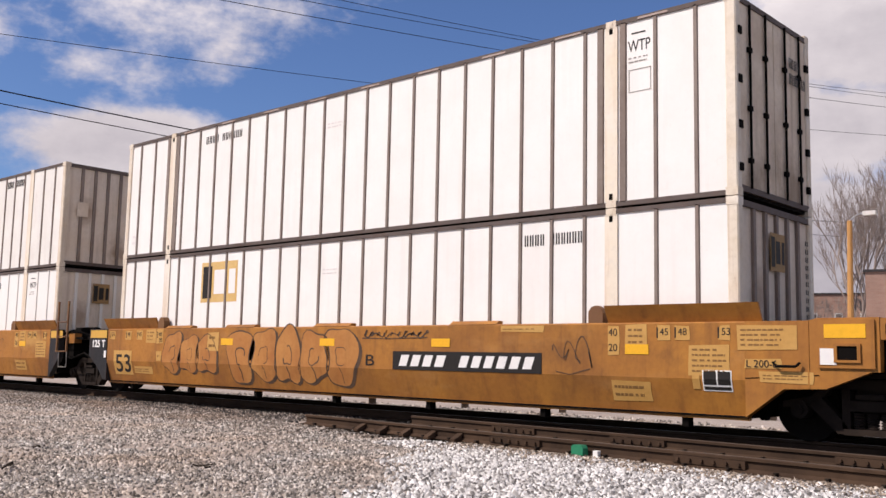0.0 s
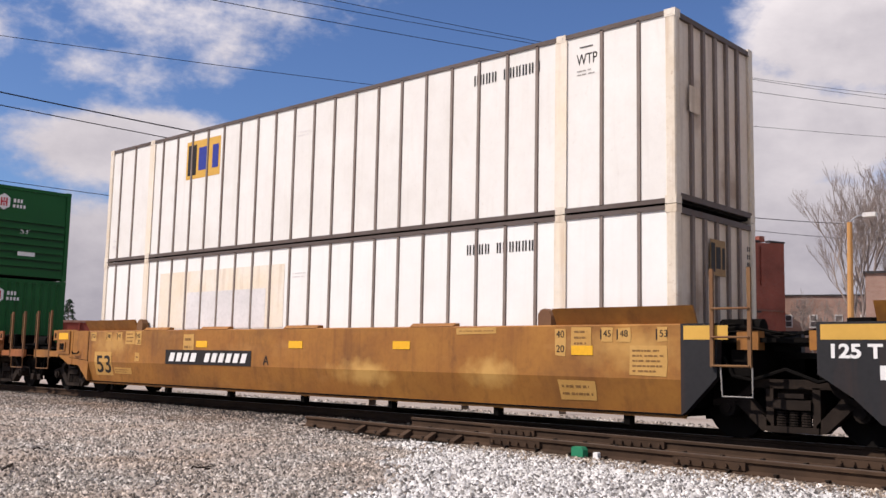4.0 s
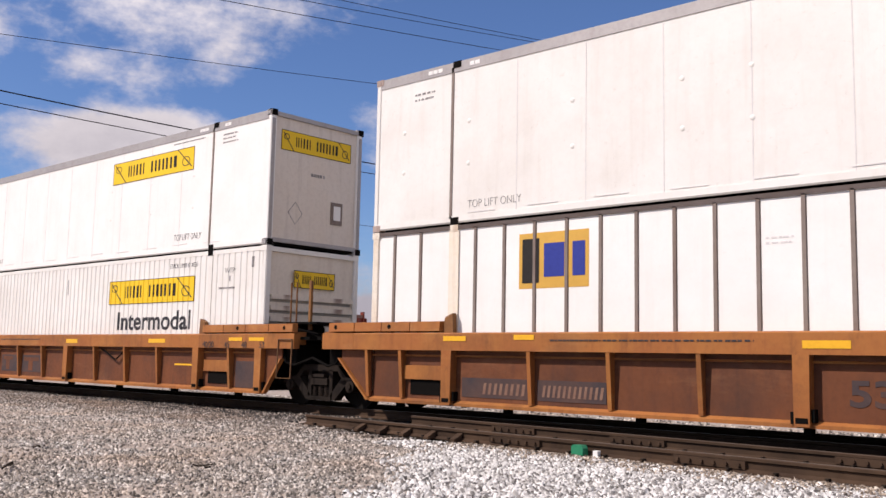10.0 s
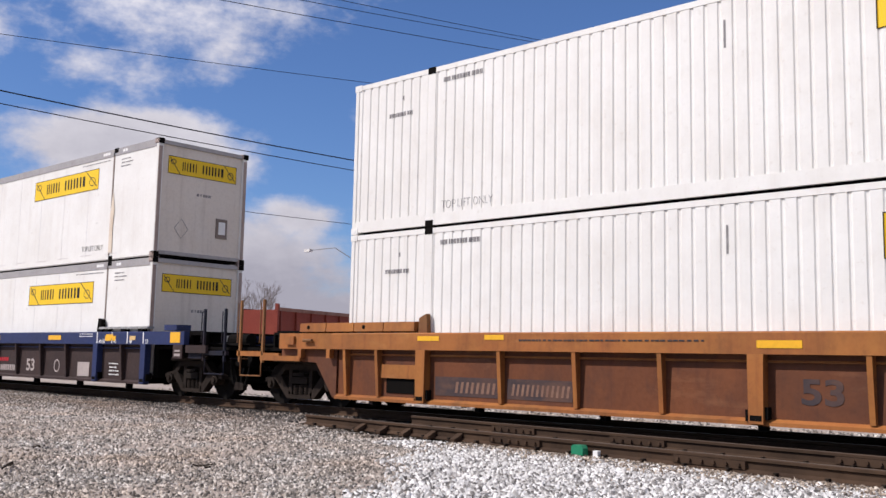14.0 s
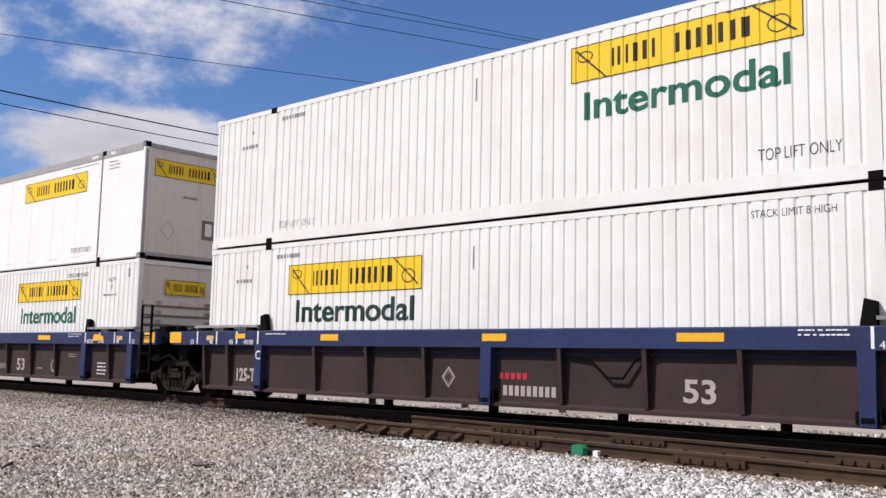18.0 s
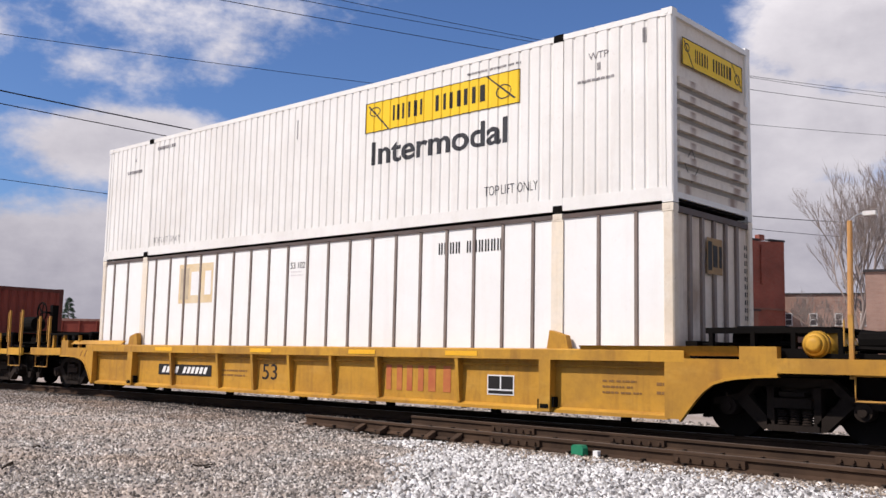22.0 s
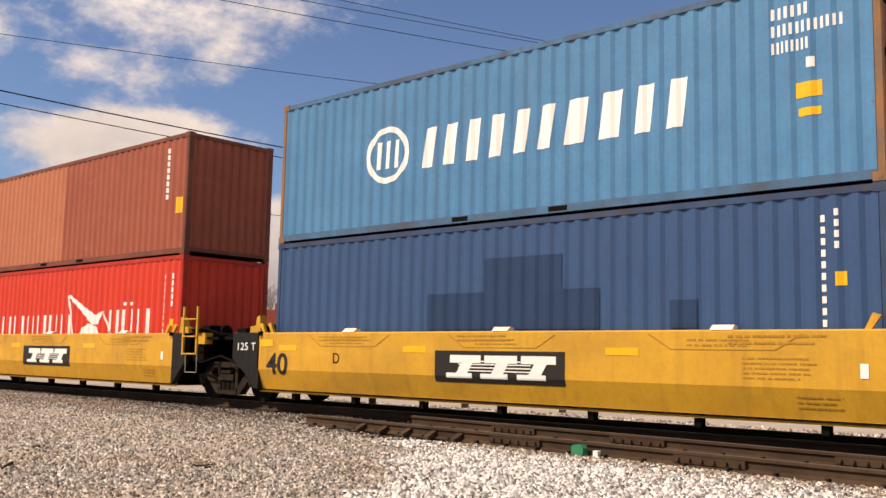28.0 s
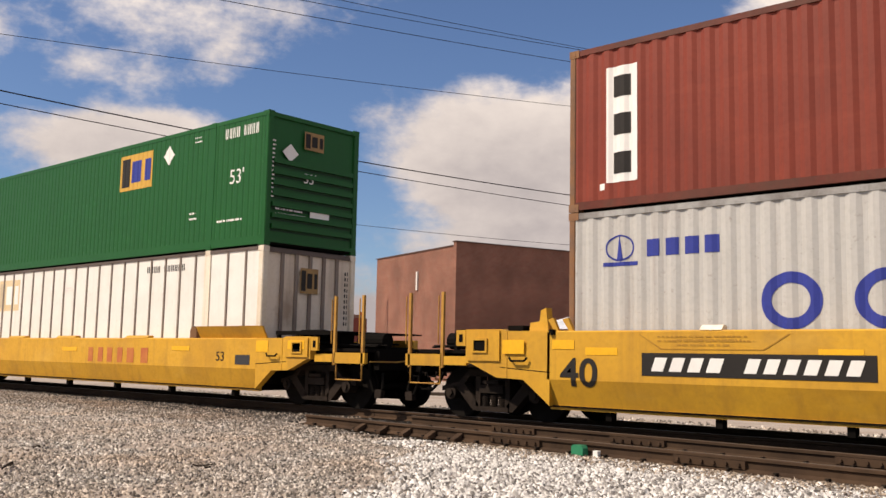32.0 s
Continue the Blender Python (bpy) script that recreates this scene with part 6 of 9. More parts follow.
poly(b_lo, "cream", [rect(5.55, 6.5, 1.2, 2.7), rect(6.55, 7.05, 1.2, 2.65), rect(11.6, 12.1, 1.4, 2.0)], 0.019, "repair_patch")
write(b_lo, "53 102", 7.53, 2.4, 0.13, "slate", 0.018, 0.46)
b_up = emp_box(-41.37, 1, logo=None, num=(12.5, 13.6, 2.5, 2.7), dirty=True, wtp=False)
for k in range(8):
    part("rib_cover", shared(f"rib_cover|{k % 3}", lambda: Mesh().box(-0.047, 0.038, -0.004, 0.02, 0.52, 2.4 + 0.05 * (k % 3)), "white_dirty"), None, b_up, at=pose(2.49 + 0.62 * k, 0, 0))
c_lo = emp_box(-60.6, 0, logo=None, num=(12.2, 13.6, 2.38, 2.55), wtp=False, label="white-panelled container with large faded beige patches")
poly(c_lo, "cream", [rect(2.65, 7.3, 1.2, 2.5)], 0.019, "repair_patch")
poly(c_lo, "seam", [rect(3.8, 6.7, 1.2, 2.02)], 0.015, "repair_patch")
c_up = emp_box(-60.6, 1, logo=3.5, num=(12.3, 13.7, 2.4, 2.58), dirty=True)
# second car: one brown unit with green containers
d_lo, d_up = green_box(-84.0, 0, False), green_box(-84.0, 1)
for ob, cx, cz in ((d_up, 7.07, 1.62), (d_lo, 6.75, 1.62)):
    hex_board(ob, cx, cz, 0.66, 0.72, 0.003)
    poly(ob, "paper", bars(cx + 1.2, cx + 2.2, cz + 0.02, cz + 0.42, (0.7, 0.6, 0.6), 0, 0.3, True) + bars(cx + 0.95, cx + (2.35 if ob is d_up else 3.0), cz - 0.48, cz - 0.12, (0.7, 0.5, 0.6, 0.6, 0.6) if ob is d_up else (0.7, 0.5, 0.6, 0.6, 0.6, 0.2, 0, 0.4, 0.6, 0.5), 0, 0.3, True), 0.003, "name_bar")
    number(ob, 12.5, 13.75, 2.45, 2.68, 0.003, "paper")
    poly(ob, "paper", small_lines(7.1, 8.8, 2.66, 2.76, 1, 4), 0.003, "fine_print")
    write(ob, "53'", 14.86, 1.42, 0.33, "paper", 0.0025)
    write(ob, "53'", 0.93 if ob is d_up else 1.02, 1.46 if ob is d_up else 1.33, 0.25, "paper", 0.0025, bold=0.006)
    write(ob, "WTP", 1.44 if ob is d_up else 1.59, 2.44 if ob is d_up else 2.32, 0.13, "paper", 0.0025, 0.3, bold=0.006)
    write(ob, "WTP", 14.5, 2.5, 0.17, "paper", 0.0025)
    hex_board(ob, 0.42, 2.35, 0.19, 0.26, 16.16, True)
    poly(ob, "paper", bars(0.72, 1.0, 2.36, 2.48, (0.6, 0.5, 0.5)) + bars(0.7, 1.1, 2.2, 2.3, (0.6, 0.5, 0.5, 0.5)), 16.16, "name_bar", True)
    for x in (2.02, 16.154 - 2.02):
        for z in (0.0, H53 - 0.13) if ob is d_up else (H53 - 0.13,):
            white = ob is d_up
            cast = part("painted_casting", Mesh().box(x - 0.1, x + 0.1, -0.016, 0.0, z, z + 0.132), "paper" if white else "navy", ob, "white-painted lifting casting" if white else "dark blue lifting casting")
            part("casting_hole", Mesh().prism([(x - 0.03, z + 0.035), (x + 0.03, z + 0.035), (x + 0.03, z + 0.09), (x - 0.03, z + 0.09)], "y", -0.019, -0.015), "signred" if z else "black", cast)
    for x in (0.2, 2.13, 13.98):
        part("joint_line", Mesh().box(x - 0.007, x + 0.007, -0.003, 0.004, 0.2, H53 - 0.1), "green_grime", ob, "dark joint line beside the post")
write(d_up, "DA", 2.43, 0.62, 0.15, "paper", 0.0025, 0.23, bold=0.008)
write(d_up, "DA", 13.2, 0.64, 0.17, "paper", 0.0025, 0.26, bold=0.008)
poly(d_up, "paper", [rect(13.21, 13.46, 0.88, 0.915), rect(2.44, 2.66, 0.83, 0.865), [(2.4, 0.845), (2.46, 0.82), (2.46, 0.87)]], 0.003)
poly(d_lo, "seam", [[(11.1, 1.76), (11.33, 2.02), (11.1, 2.28), (10.87, 2.02)]], 0.003, "placard")
write(d_up, "53'", 0.98, 1.4, 0.2, "paper", 16.165, None, "marking", True)
poly(d_up, "paper", [rect(0.95, 1.5, 0.62, 0.85)] + small_lines(0.6, 1.7, 1.78, 1.86, 1, 3) + small_lines(0.2, 0.26, 1.2, 2.2, 12, 4), 16.165, "marking", True)
# third car: three joined ribbed brown units
e_lo, e_up = emp_box(-107.4, 0, num=(12.3, 13.4, 2.4, 2.55), end="flat", end_mat="end_shaded", wtp=False), smooth_box(-107.4, 1, True, stain=True)
emp_board(e_lo, 1.15, 2.05, 2.5, 0.5, 16.106, True)
number(e_lo, 2.25, 2.42, 1.4, 2.2, 16.106, "ink", 8, True)
f_lo, f_up = fine_box(-126.75, 0, (9.8, 13.55, 1.78, 2.36), (10.22, 13.45, 1.16, 1.6), "slate"), smooth_box(-126.75, 1)
g_lo, g_up = fine_box(-145.8, 0), fine_box(-145.8, 1, word_mat="slate")
# fourth car: three joined blue units
h_lo, h_up = smooth_box(-168.95, 0, True, (9.72, 13.36, 1.86, 2.41)), smooth_box(-168.95, 1, True)
for x in (2.0, 14.1):
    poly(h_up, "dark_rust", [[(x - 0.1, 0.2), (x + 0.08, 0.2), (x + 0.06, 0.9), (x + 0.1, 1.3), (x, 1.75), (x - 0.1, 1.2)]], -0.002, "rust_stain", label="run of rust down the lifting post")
i_lo = fine_box(-188.15, 0, (2.72, 6.42, 1.82, 2.42), (2.94, 6.24, 1.28, 1.68), "slate_green", end="doors")
i_up = fine_box(-188.15, 1, (9.58, 13.28, 2.04, 2.62), (9.78, 13.09, 1.43, 1.88))
j_lo, j_up = fine_box(-207.35, 0, (9.65, 13.3, 1.96, 2.5), (9.85, 13.1, 1.36, 1.8)), smooth_box(-207.35, 1)
# fifth car: one ribbed yellow unit
k_lo, k_up = emp_box(-230.75, 0, logo=3.5, logo_pale=True, num=(11.6, 13.0, 2.4, 2.6), wtp=False), fine_box(-230.75, 1, word_mat="slate")
write(k_lo, "53 102", 7.53, 2.35, 0.13, "ink", 0.018, 0.46)
# last car
q_lo, q_up = emp_box(-334.75, 0, num=(11.6, 13.2, 2.5, 2.65), dirty=True, wtp=False, logo_pale=True), green_box(-334.75, 1)
emp_board(q_up, 10.1, 1.72, 2.62, 1.5, 0.003)
poly(q_up, "paper", [[(12.32, 2.15), (12.55, 2.38), (12.32, 2.62), (12.09, 2.38)]], 0.003, "placard")
write(q_up, "53'", 14.8, 1.42, 0.33, "paper", 0.0025)
number(q_up, 14.6, 15.8, 2.45, 2.68, 0.003, "paper", 8)
poly(q_up, "paper", small_lines(13.3, 13.6, 0.7, 0.95, 2, 5) + small_lines(14.4, 15.6, 0.55, 0.68, 1, 6) + small_lines(13.4, 13.7, 2.5, 2.7, 2, 7), 0.003, "fine_print")
emp_board(q_up, 0.98, 2.2, 2.6, 0.55, 16.16, True)
poly(q_up, "paper", [[(0.6, 1.85), (0.82, 2.05), (0.6, 2.25), (0.38, 2.05)], rect(1.2, 1.75, 0.62, 0.85)] + small_lines(0.25, 1.1, 0.65, 0.85, 2, 9) + small_lines(0.12, 0.2, 1.0, 2.3, 14, 4), 16.16, "marking", True)
write(q_up, "53'", 0.98, 1.45, 0.22, "paper", 16.165, None, "marking", True)

# the five joined yellow units with their 40-foot containers
Y40 = (W53 - W40) / 2


def box40(s, z, h, mat, label, end="wave", length=12.0, posts=None, end_mat=None):
    box = container(s, z, Y40, length, W40, h, "wave", mat, label, rails=mat + "_rail", posts=posts or mat + "_rail", end=end, end_mat=end_mat)
    return box


for tone, base in (("maroon", (0.15, 0.036, 0.024)), ("red", (0.5, 0.03, 0.018)), ("orange", (0.42, 0.12, 0.065)), ("redbrown", (0.2, 0.06, 0.038)), ("hblue", (0.055, 0.15, 0.27)), ("navy", (0.03, 0.065, 0.14)), ("grey", (0.36, 0.36, 0.35))):
    MAT[tone + "_rail"] = surface("grimy_" + tone + "_rail", base, 0.6, second=tuple(c * 0.6 for c in base), scale=2.0, amount=0.9, streak=0.5, streak_colour=(0.09, 0.045, 0.025), soot=0.6, soot_colour=(0.06, 0.035, 0.025))


# side grey darkened to hold the end's shade, plus rust streaks
MAT["grey_end"] = surface("stained_grey_end", (0.33, 0.335, 0.325), 0.65, second=(0.24, 0.235, 0.22), scale=2.0, amount=0.9, streak=0.6, streak_colour=(0.07, 0.04, 0.025), speck=0.5)


def swoosh(x, z, k):
    """The sail-like white shape between two words."""
    return [[(x, z + 1.02 * k), (x + 0.1 * k, z + 1.06 * k), (x + 0.9 * k, z + 0.72 * k), (x + 1.45 * k, z + 0.52 * k), (x + 1.8 * k, z + 0.62 * k), (x + 1.62 * k, z + 0.3 * k), (x + 1.3 * k, z + 0.28 * k), (x + 0.75 * k, z + 0.62 * k)],
            [(x, z + 1.02 * k), (x + 0.07 * k, z + 1.0 * k), (x + 0.4 * k, z), (x + 0.33 * k, z)],
            [(x + 1.78 * k, z + 0.6 * k), (x + 1.84 * k, z + 0.6 * k), (x + 2.3 * k, z), (x + 2.2 * k, z)],
            [(x + 0.62 * k, z), (x + 0.8 * k, z + 0.2 * k), (x + 1.15 * k, z + 0.32 * k), (x + 1.5 * k, z + 0.24 * k), (x + 1.75 * k, z)]]


def sail_marks(ob, x):
    poly(ob, "paper", bars(x + 0.0, x + 4.85, 1.0, 1.58, (0.75, 0.8, 0.95, 0.65, 0.75, 0.7, 0.8), 0, 0.3, True, 0.2) + bars(x + 6.9, x + 8.75, 1.0, 1.66, (0.65, 0.75, 0.85), 0, 0.3, True, 0.2) + [rect(x + 7.55, x + 7.67, 1.76, 1.84), rect(x + 7.85, x + 7.97, 1.76, 1.84)], 0.003, "name_bar")
    poly(ob, "paper", swoosh(x + 4.65, 1.0, 1.05), 0.003, "sail_emblem")
    poly(ob, "paper", [rect(11.22, 11.27, 0.9 + i * 0.16, 1.01 + i * 0.16) for i in range(10)] + [rect(11.55, 11.63, 1.7 + i * 0.16, 1.82 + i * 0.16) for i in range(5)], 0.003, "number_print")
    poly(ob, "reflector", [rect(11.5, 11.68, 1.2, 1.4)], 0.003, "placard")


l1 = box40(-243.95, Z1, 2.591, "maroon", "short maroon corrugated container with a white name strip", length=6.058)
l2 = box40(-250.12, Z1, 2.591, "maroon", "short maroon corrugated container with white markings", length=6.058)
poly(l1, "paper", [rect(0.55, 0.95, 1.0, 2.25)], 0.003, "name_strip")
poly(l1, "slate", [rect(0.6, 0.9, 2.0, 2.2), rect(0.64, 0.86, 1.75, 1.92)], -0.001)
for ob in (l1, l2):
    poly(ob, "paper", [rect(4.58, 4.63, 1.15 + i * 0.15, 1.26 + i * 0.15) for i in range(8)] + [rect(5.02, 5.07, 1.1 + i * 0.14, 1.2 + i * 0.14) for i in range(5)] + [rect(5.35, 5.5, 2.2, 2.4)], 0.003, "number_print")
poly(l2, "paper", [rect(0.4, 0.62, 1.2 + i * 0.42, 1.5 + i * 0.42) for i in range(3)], 0.003, "name_bar")

m_lo = box40(-265.25, Z1, 2.896, "red", "bright red corrugated container with white markings")
m_up = box40(-265.25, Z2, 2.591, "orange", "faded orange corrugated container with small white letters")
sail_marks(m_lo, 1.57)
poly(m_up, "paper", bars(0.5, 1.35, 1.62, 2.1, (0.8, 0.9, 0.3), 0.04), 0.003, "name_bar")
poly(m_up, "paper", [rect(11.0 + i * 0.22, 11.055 + i * 0.22, 2.27 - j * 0.28, 2.4 - j * 0.28) for j in range(3) for i in range(4)], 0.003, "number_print")
n_lo = box40(-280.4, Z1, 2.896, "navy", "navy blue corrugated container with dark repainted squares", end="wave")
n_up = box40(-280.4, Z2, 2.896, "hblue", "sky blue corrugated container with large white bars", end="doors", posts="post_rust", end_mat="navy_rust")
poly(n_up, "paper", ring(3.13, 1.46, 0.56, 0.54, 0.11) + bars(2.85, 3.42, 1.2, 1.72, (0.3, 0.3, 0.3), 0.03), 0.003, "emblem")
poly(n_up, "paper", bars(4.04, 9.2, 1.1, 1.82, (0.95, 0.95, 0.95, 0.45, 0.45, 1.0), 0.1, 0.35, True), 0.003, "name_bar")
poly(n_up, "paper", bars(10.55, 11.05, 2.36, 2.52, (0.7,) * 3, 0, 0.25, True) + bars(10.55, 11.5, 2.12, 2.28, (0.7,) * 6, 0, 0.25, True) + bars(10.55, 11.05, 1.88, 2.04, (0.7,) * 4, 0, 0.25, True) + [rect(11.02, 11.13, 1.62, 1.76)], 0.003, "number_print")
poly(n_up, "reflector", [rect(10.87, 11.22, 1.22, 1.43), rect(10.9, 11.2, 0.97, 1.08)], 0.003, "placard")
MAT["navy_dark"] = surface("darker_navy_repaint", (0.016, 0.042, 0.10), 0.5, amount=0.4)
poly(n_lo, "navy_dark", [rect(4.23, 7.8, 1.1, 1.72), rect(5.53, 7.12, 1.72, 2.28), rect(8.98, 9.42, 1.1, 1.5)], -0.003, "repaint_patch")
poly(n_lo, "paper", [rect(11.15, 11.205, 1.1 + i * 0.15, 1.19 + i * 0.15) for i in range(10)] + [rect(11.33, 11.385, 2.1 + i * 0.14, 2.19 + i * 0.14) for i in range(4)], 0.003, "number_print")
poly(n_lo, "reflector", [rect(11.33, 11.47, 1.62, 1.8)], 0.003, "placard")
number(n_up, 1.5, 2.1, 2.35, 2.5, 12.21, "paper", 6, True)
poly(n_up, "paper", [rect(1.5, 2.15, 2.05, 2.2), rect(1.5, 1.8, 1.2, 1.45), rect(1.9, 2.2, 1.15, 1.4), rect(1.5, 1.8, 0.8, 1.05), rect(1.95, 2.2, 0.75, 1.0)] + ring(0.55, 2.35, 0.16, 0.16, 0.03), 12.21, "marking", True)
poly(n_up, "gold", [rect(0.25, 0.95, 1.5, 1.75)], 12.21, "marking", True)
o_lo = box40(-295.9, Z1, 2.896, "red", "bright red corrugated container with white markings")
o_up = box40(-295.9, Z2, 2.896, "redbrown", "two-tone faded red-brown corrugated container with a white strip")
sail_marks(o_lo, 1.87)
part("pale_panel", sheet(groove(0.12, 6.0, 0.28, 0.026, 0.27, 0.35), 0.002, 1, 0.16, 2.8), "redbrown_pale", o_up, "paler repainted half of the side")
poly(o_up, "paper", [rect(1.0, 1.42, 0.5, 2.45)], 0.003, "name_strip")
poly(o_up, "slate", [rect(1.06, 1.36, 2.15, 2.38)] + [rect(1.12, 1.32, 0.62 + i * 0.2, 0.74 + i * 0.2) for i in range(7)], -0.001)
poly(o_up, "reflector", [rect(11.53, 11.83, 0.98, 1.36)], 0.003, "placard")
poly(o_up, "paper", [rect(11.09, 11.17, 1.35 + i * 0.16, 1.47 + i * 0.16) for i in range(8)], 0.003, "number_print")
p_lo = box40(-310.95, Z1, 2.896, "grey", "pale grey corrugated container with blue emblem rings", posts="post_rust", end_mat="grey_end")
p_up = box40(-310.95, Z2, 2.591, "maroon", "maroon corrugated container with a white name strip", posts="post_rust")
poly(p_up, "paper", [rect(0.68, 1.22, 0.4, 2.2)], 0.003, "name_strip")
poly(p_up, "ink", [rect(0.8, 1.1, 1.72, 2.05), rect(0.8, 1.1, 1.13, 1.46), rect(0.8, 1.1, 0.53, 0.86)], -0.001, "name_bar")
poly(p_up, "paper", [rect(10.83 + i * 0.19, 10.87 + i * 0.19, 2.1 - j * 0.22, 2.19 - j * 0.22) for j in range(3) for i in range(4 + (j == 1))] + [rect(11.23, 11.33, 1.4, 1.55), rect(7.4, 7.52, 0.55, 0.66), rect(0.55, 0.65, 0.3, 0.4)], 0.003, "number_print")
for cx in (3.5, 4.72, 5.92, 7.15, 8.4):
    part("name_ring", hoop(Mesh(), cx, 1.45, 0.41, 0.38, 0.15, 0.003), "signblue", p_lo)
poly(p_lo, "signblue", bars(1.36, 2.5, 2.15, 2.4, (0.7, 0.7, 0.7, 0.7)) + [[(0.85, 2.12), (0.97, 2.12), (0.91, 2.5)], rect(0.62, 1.22, 2.03, 2.09)] + ring(0.91, 2.3, 0.24, 0.2, 0.025), 0.003, "emblem")
poly(p_up, "paper", bars(11.41, 11.67, 0.33, 0.39, (0.6, 0.7, 0.6, 0.6, 0.6, 0.6), 0.01, 0.25) + [rect(11.47, 11.56, 0.41, 0.422, 0.03), rect(11.53, 11.62, 0.29, 0.302, 0.03)], 0.003, "fine_print")
poly(p_lo, "gold_worn", [rect(0.42, 0.72, 1.75, 2.45)], 11.992, "placard", True)
poly(p_lo, "reflector", [[(10.98, 2.1), (11.3, 2.1), (11.14, 2.35)], rect(11.75, 11.92, 1.65, 1.85)], 0.003, "placard")
poly(p_lo, "slate", [rect(11.47, 11.51, 1.0 + i * 0.15, 1.1 + i * 0.15) for i in range(10)], 0.003, "number_print")

# ---- well cars ----
RADIUS = 0.42


def wheelset_mesh():
    m = Mesh()
    m.rod((0, -0.95, 0), (0, 0.95, 0), 0.075, 10)
    for s in (-1, 1):
        y0, y1 = sorted((s * 0.70, s * 0.82))
        m.rod((0, y0, 0), (0, y1, 0), RADIUS, 32)
        m.rod((0, s * 0.685, 0), (0, s * 0.70, 0), RADIUS + 0.03, 32)
        m.rod((0, s * 0.82, 0), (0, s * 0.85, 0), 0.14, 16, 0.11)
        for k in range(5):
            a = k * 2 * math.pi / 5
            m.rod((math.cos(a) * 0.24, s * 0.815, math.sin(a) * 0.24), (math.cos(a) * 0.24, s * 0.828, math.sin(a) * 0.24), 0.05, 8)
    return m


def truck(car, cx, s, name="truck"):
    """A two-axle truck under the car at cx; s is the car's place along the train."""
    bolster = part(name, shared("bolster", lambda: Mesh().box(-0.22, 0.22, -0.95, 0.95, 0.42, 0.72).box(-0.3, 0.3, -0.5, 0.5, 0.3, 0.45), "truck"), None, car, "dark cast-steel truck", at=pose(cx, MID, 0))
    for sd in (-1, 1):
        def make():
            m = Mesh()
            m.prism([(-1.12, 0.52), (-0.74, 0.60), (-0.5, 0.82), (0.5, 0.82), (0.74, 0.60), (1.12, 0.52), (1.12, 0.44), (0.80, 0.47), (0.56, 0.62), (0.5, 0.70), (-0.5, 0.70), (-0.56, 0.62), (-0.80, 0.47), (-1.12, 0.44)], "y", -0.09, 0.09)
            m.prism([(-0.80, 0.50), (-0.42, 0.14), (-0.30, 0.14), (-0.30, 0.24), (-0.62, 0.58)], "y", -0.09, 0.09)
            m.prism([(0.80, 0.50), (0.42, 0.14), (0.30, 0.14), (0.30, 0.24), (0.62, 0.58)], "y", -0.09, 0.09)
            m.box(-0.34, 0.34, -0.11, 0.11, 0.13, 0.21)
            m.box(-0.36, -0.26, -0.09, 0.09, 0.2, 0.72).box(0.26, 0.36, -0.09, 0.09, 0.2, 0.72)
            return m
        part("side_frame", shared("side_frame", make, "truck"), None, bolster, at=pose(0, sd * 1.0, 0))
        for k in (-1, 0, 1):
            def coil():
                m, n, rings = Mesh(), 10, []
                for i in range(6):
                    rings += [(0.05, 0.212 + i * 0.034), (0.075, 0.22 + i * 0.034), (0.075, 0.236 + i * 0.034)]
                m.v = [(math.cos(k * 2 * math.pi / n) * r, math.sin(k * 2 * math.pi / n) * r, z) for r, z in rings for k in range(n)]
                m.f = [(j * n + k, j * n + (k + 1) % n, (j + 1) * n + (k + 1) % n, (j + 1) * n + k) for j in range(len(rings) - 1) for k in range(n)]
                return m
            part("spring", shared("spring", coil, "truck"), None, bolster, at=pose(k * 0.165, sd * 1.03, 0))
        part("spring_cap", shared("spring_cap", lambda: Mesh().box(-0.25, 0.25, -0.1, 0.1, 0.43, 0.56).box(-0.17, 0.17, -0.12, 0.12, 0.58, 0.64), "truck"), None, bolster, at=pose(0, sd * 1.03, 0))
        for ax in (-0.89, 0.89):
            part("bearing_cap", shared("bearing_cap", lambda: Mesh().rod((0, -0.11, 0), (0, 0.11, 0), 0.115, 14).rod((0, -0.15, 0), (0, 0.15, 0), 0.06, 10), "truck"), None, bolster, at=pose(ax, sd * 1.02, RADIUS))
        part("brake_beam", shared("brake_beam", lambda: Mesh().box(-0.04, 0.04, -0.7, 0.7, 0.3, 0.4), "black"), None, bolster, at=pose(sd * 0.46, 0, 0))
    for ax in (-0.89, 0.89):
        ws = part("wheelset", shared("wheelset", wheelset_mesh, "wheel"), None, bolster, "steel wheelset", at=pose(ax, 0, RADIUS))
        WHEELS.append((ws, ax, s + cx + ax))
    return bolster


def ladder(car, x0, x1, z0, z1, y, mat, rungs=4, stirrup=0.0):
    lad = part("ladder", Mesh().box(x0 - 0.025, x0 + 0.025, y - 0.02, y + 0.02, z0, z1).box(x1 - 0.025, x1 + 0.025, y - 0.02, y + 0.02, z0, z1), mat, car, "ladder rails with round rungs")
    for i in range(rungs):
        z = z0 + 0.02 + i * 0.38 if stirrup else z0 + 0.05 + i * (z1 - z0 - 0.35) / max(1, rungs - 1)
        part("rung", Mesh().rod((x0, y - 0.03, z), (x1, y - 0.03, z), 0.016, 6), mat, lad)
    if stirrup:
        part("stirrup", Mesh().path([(x0 + 0.12, y, z0), (x0 + 0.14, y, z0 - stirrup), (x1 + 0.03, y, z0 - stirrup), (x1 + 0.03, y, z0)], 0.012, 6), "scuffbar", lad, "thin bare steel stirrup")
    return lad


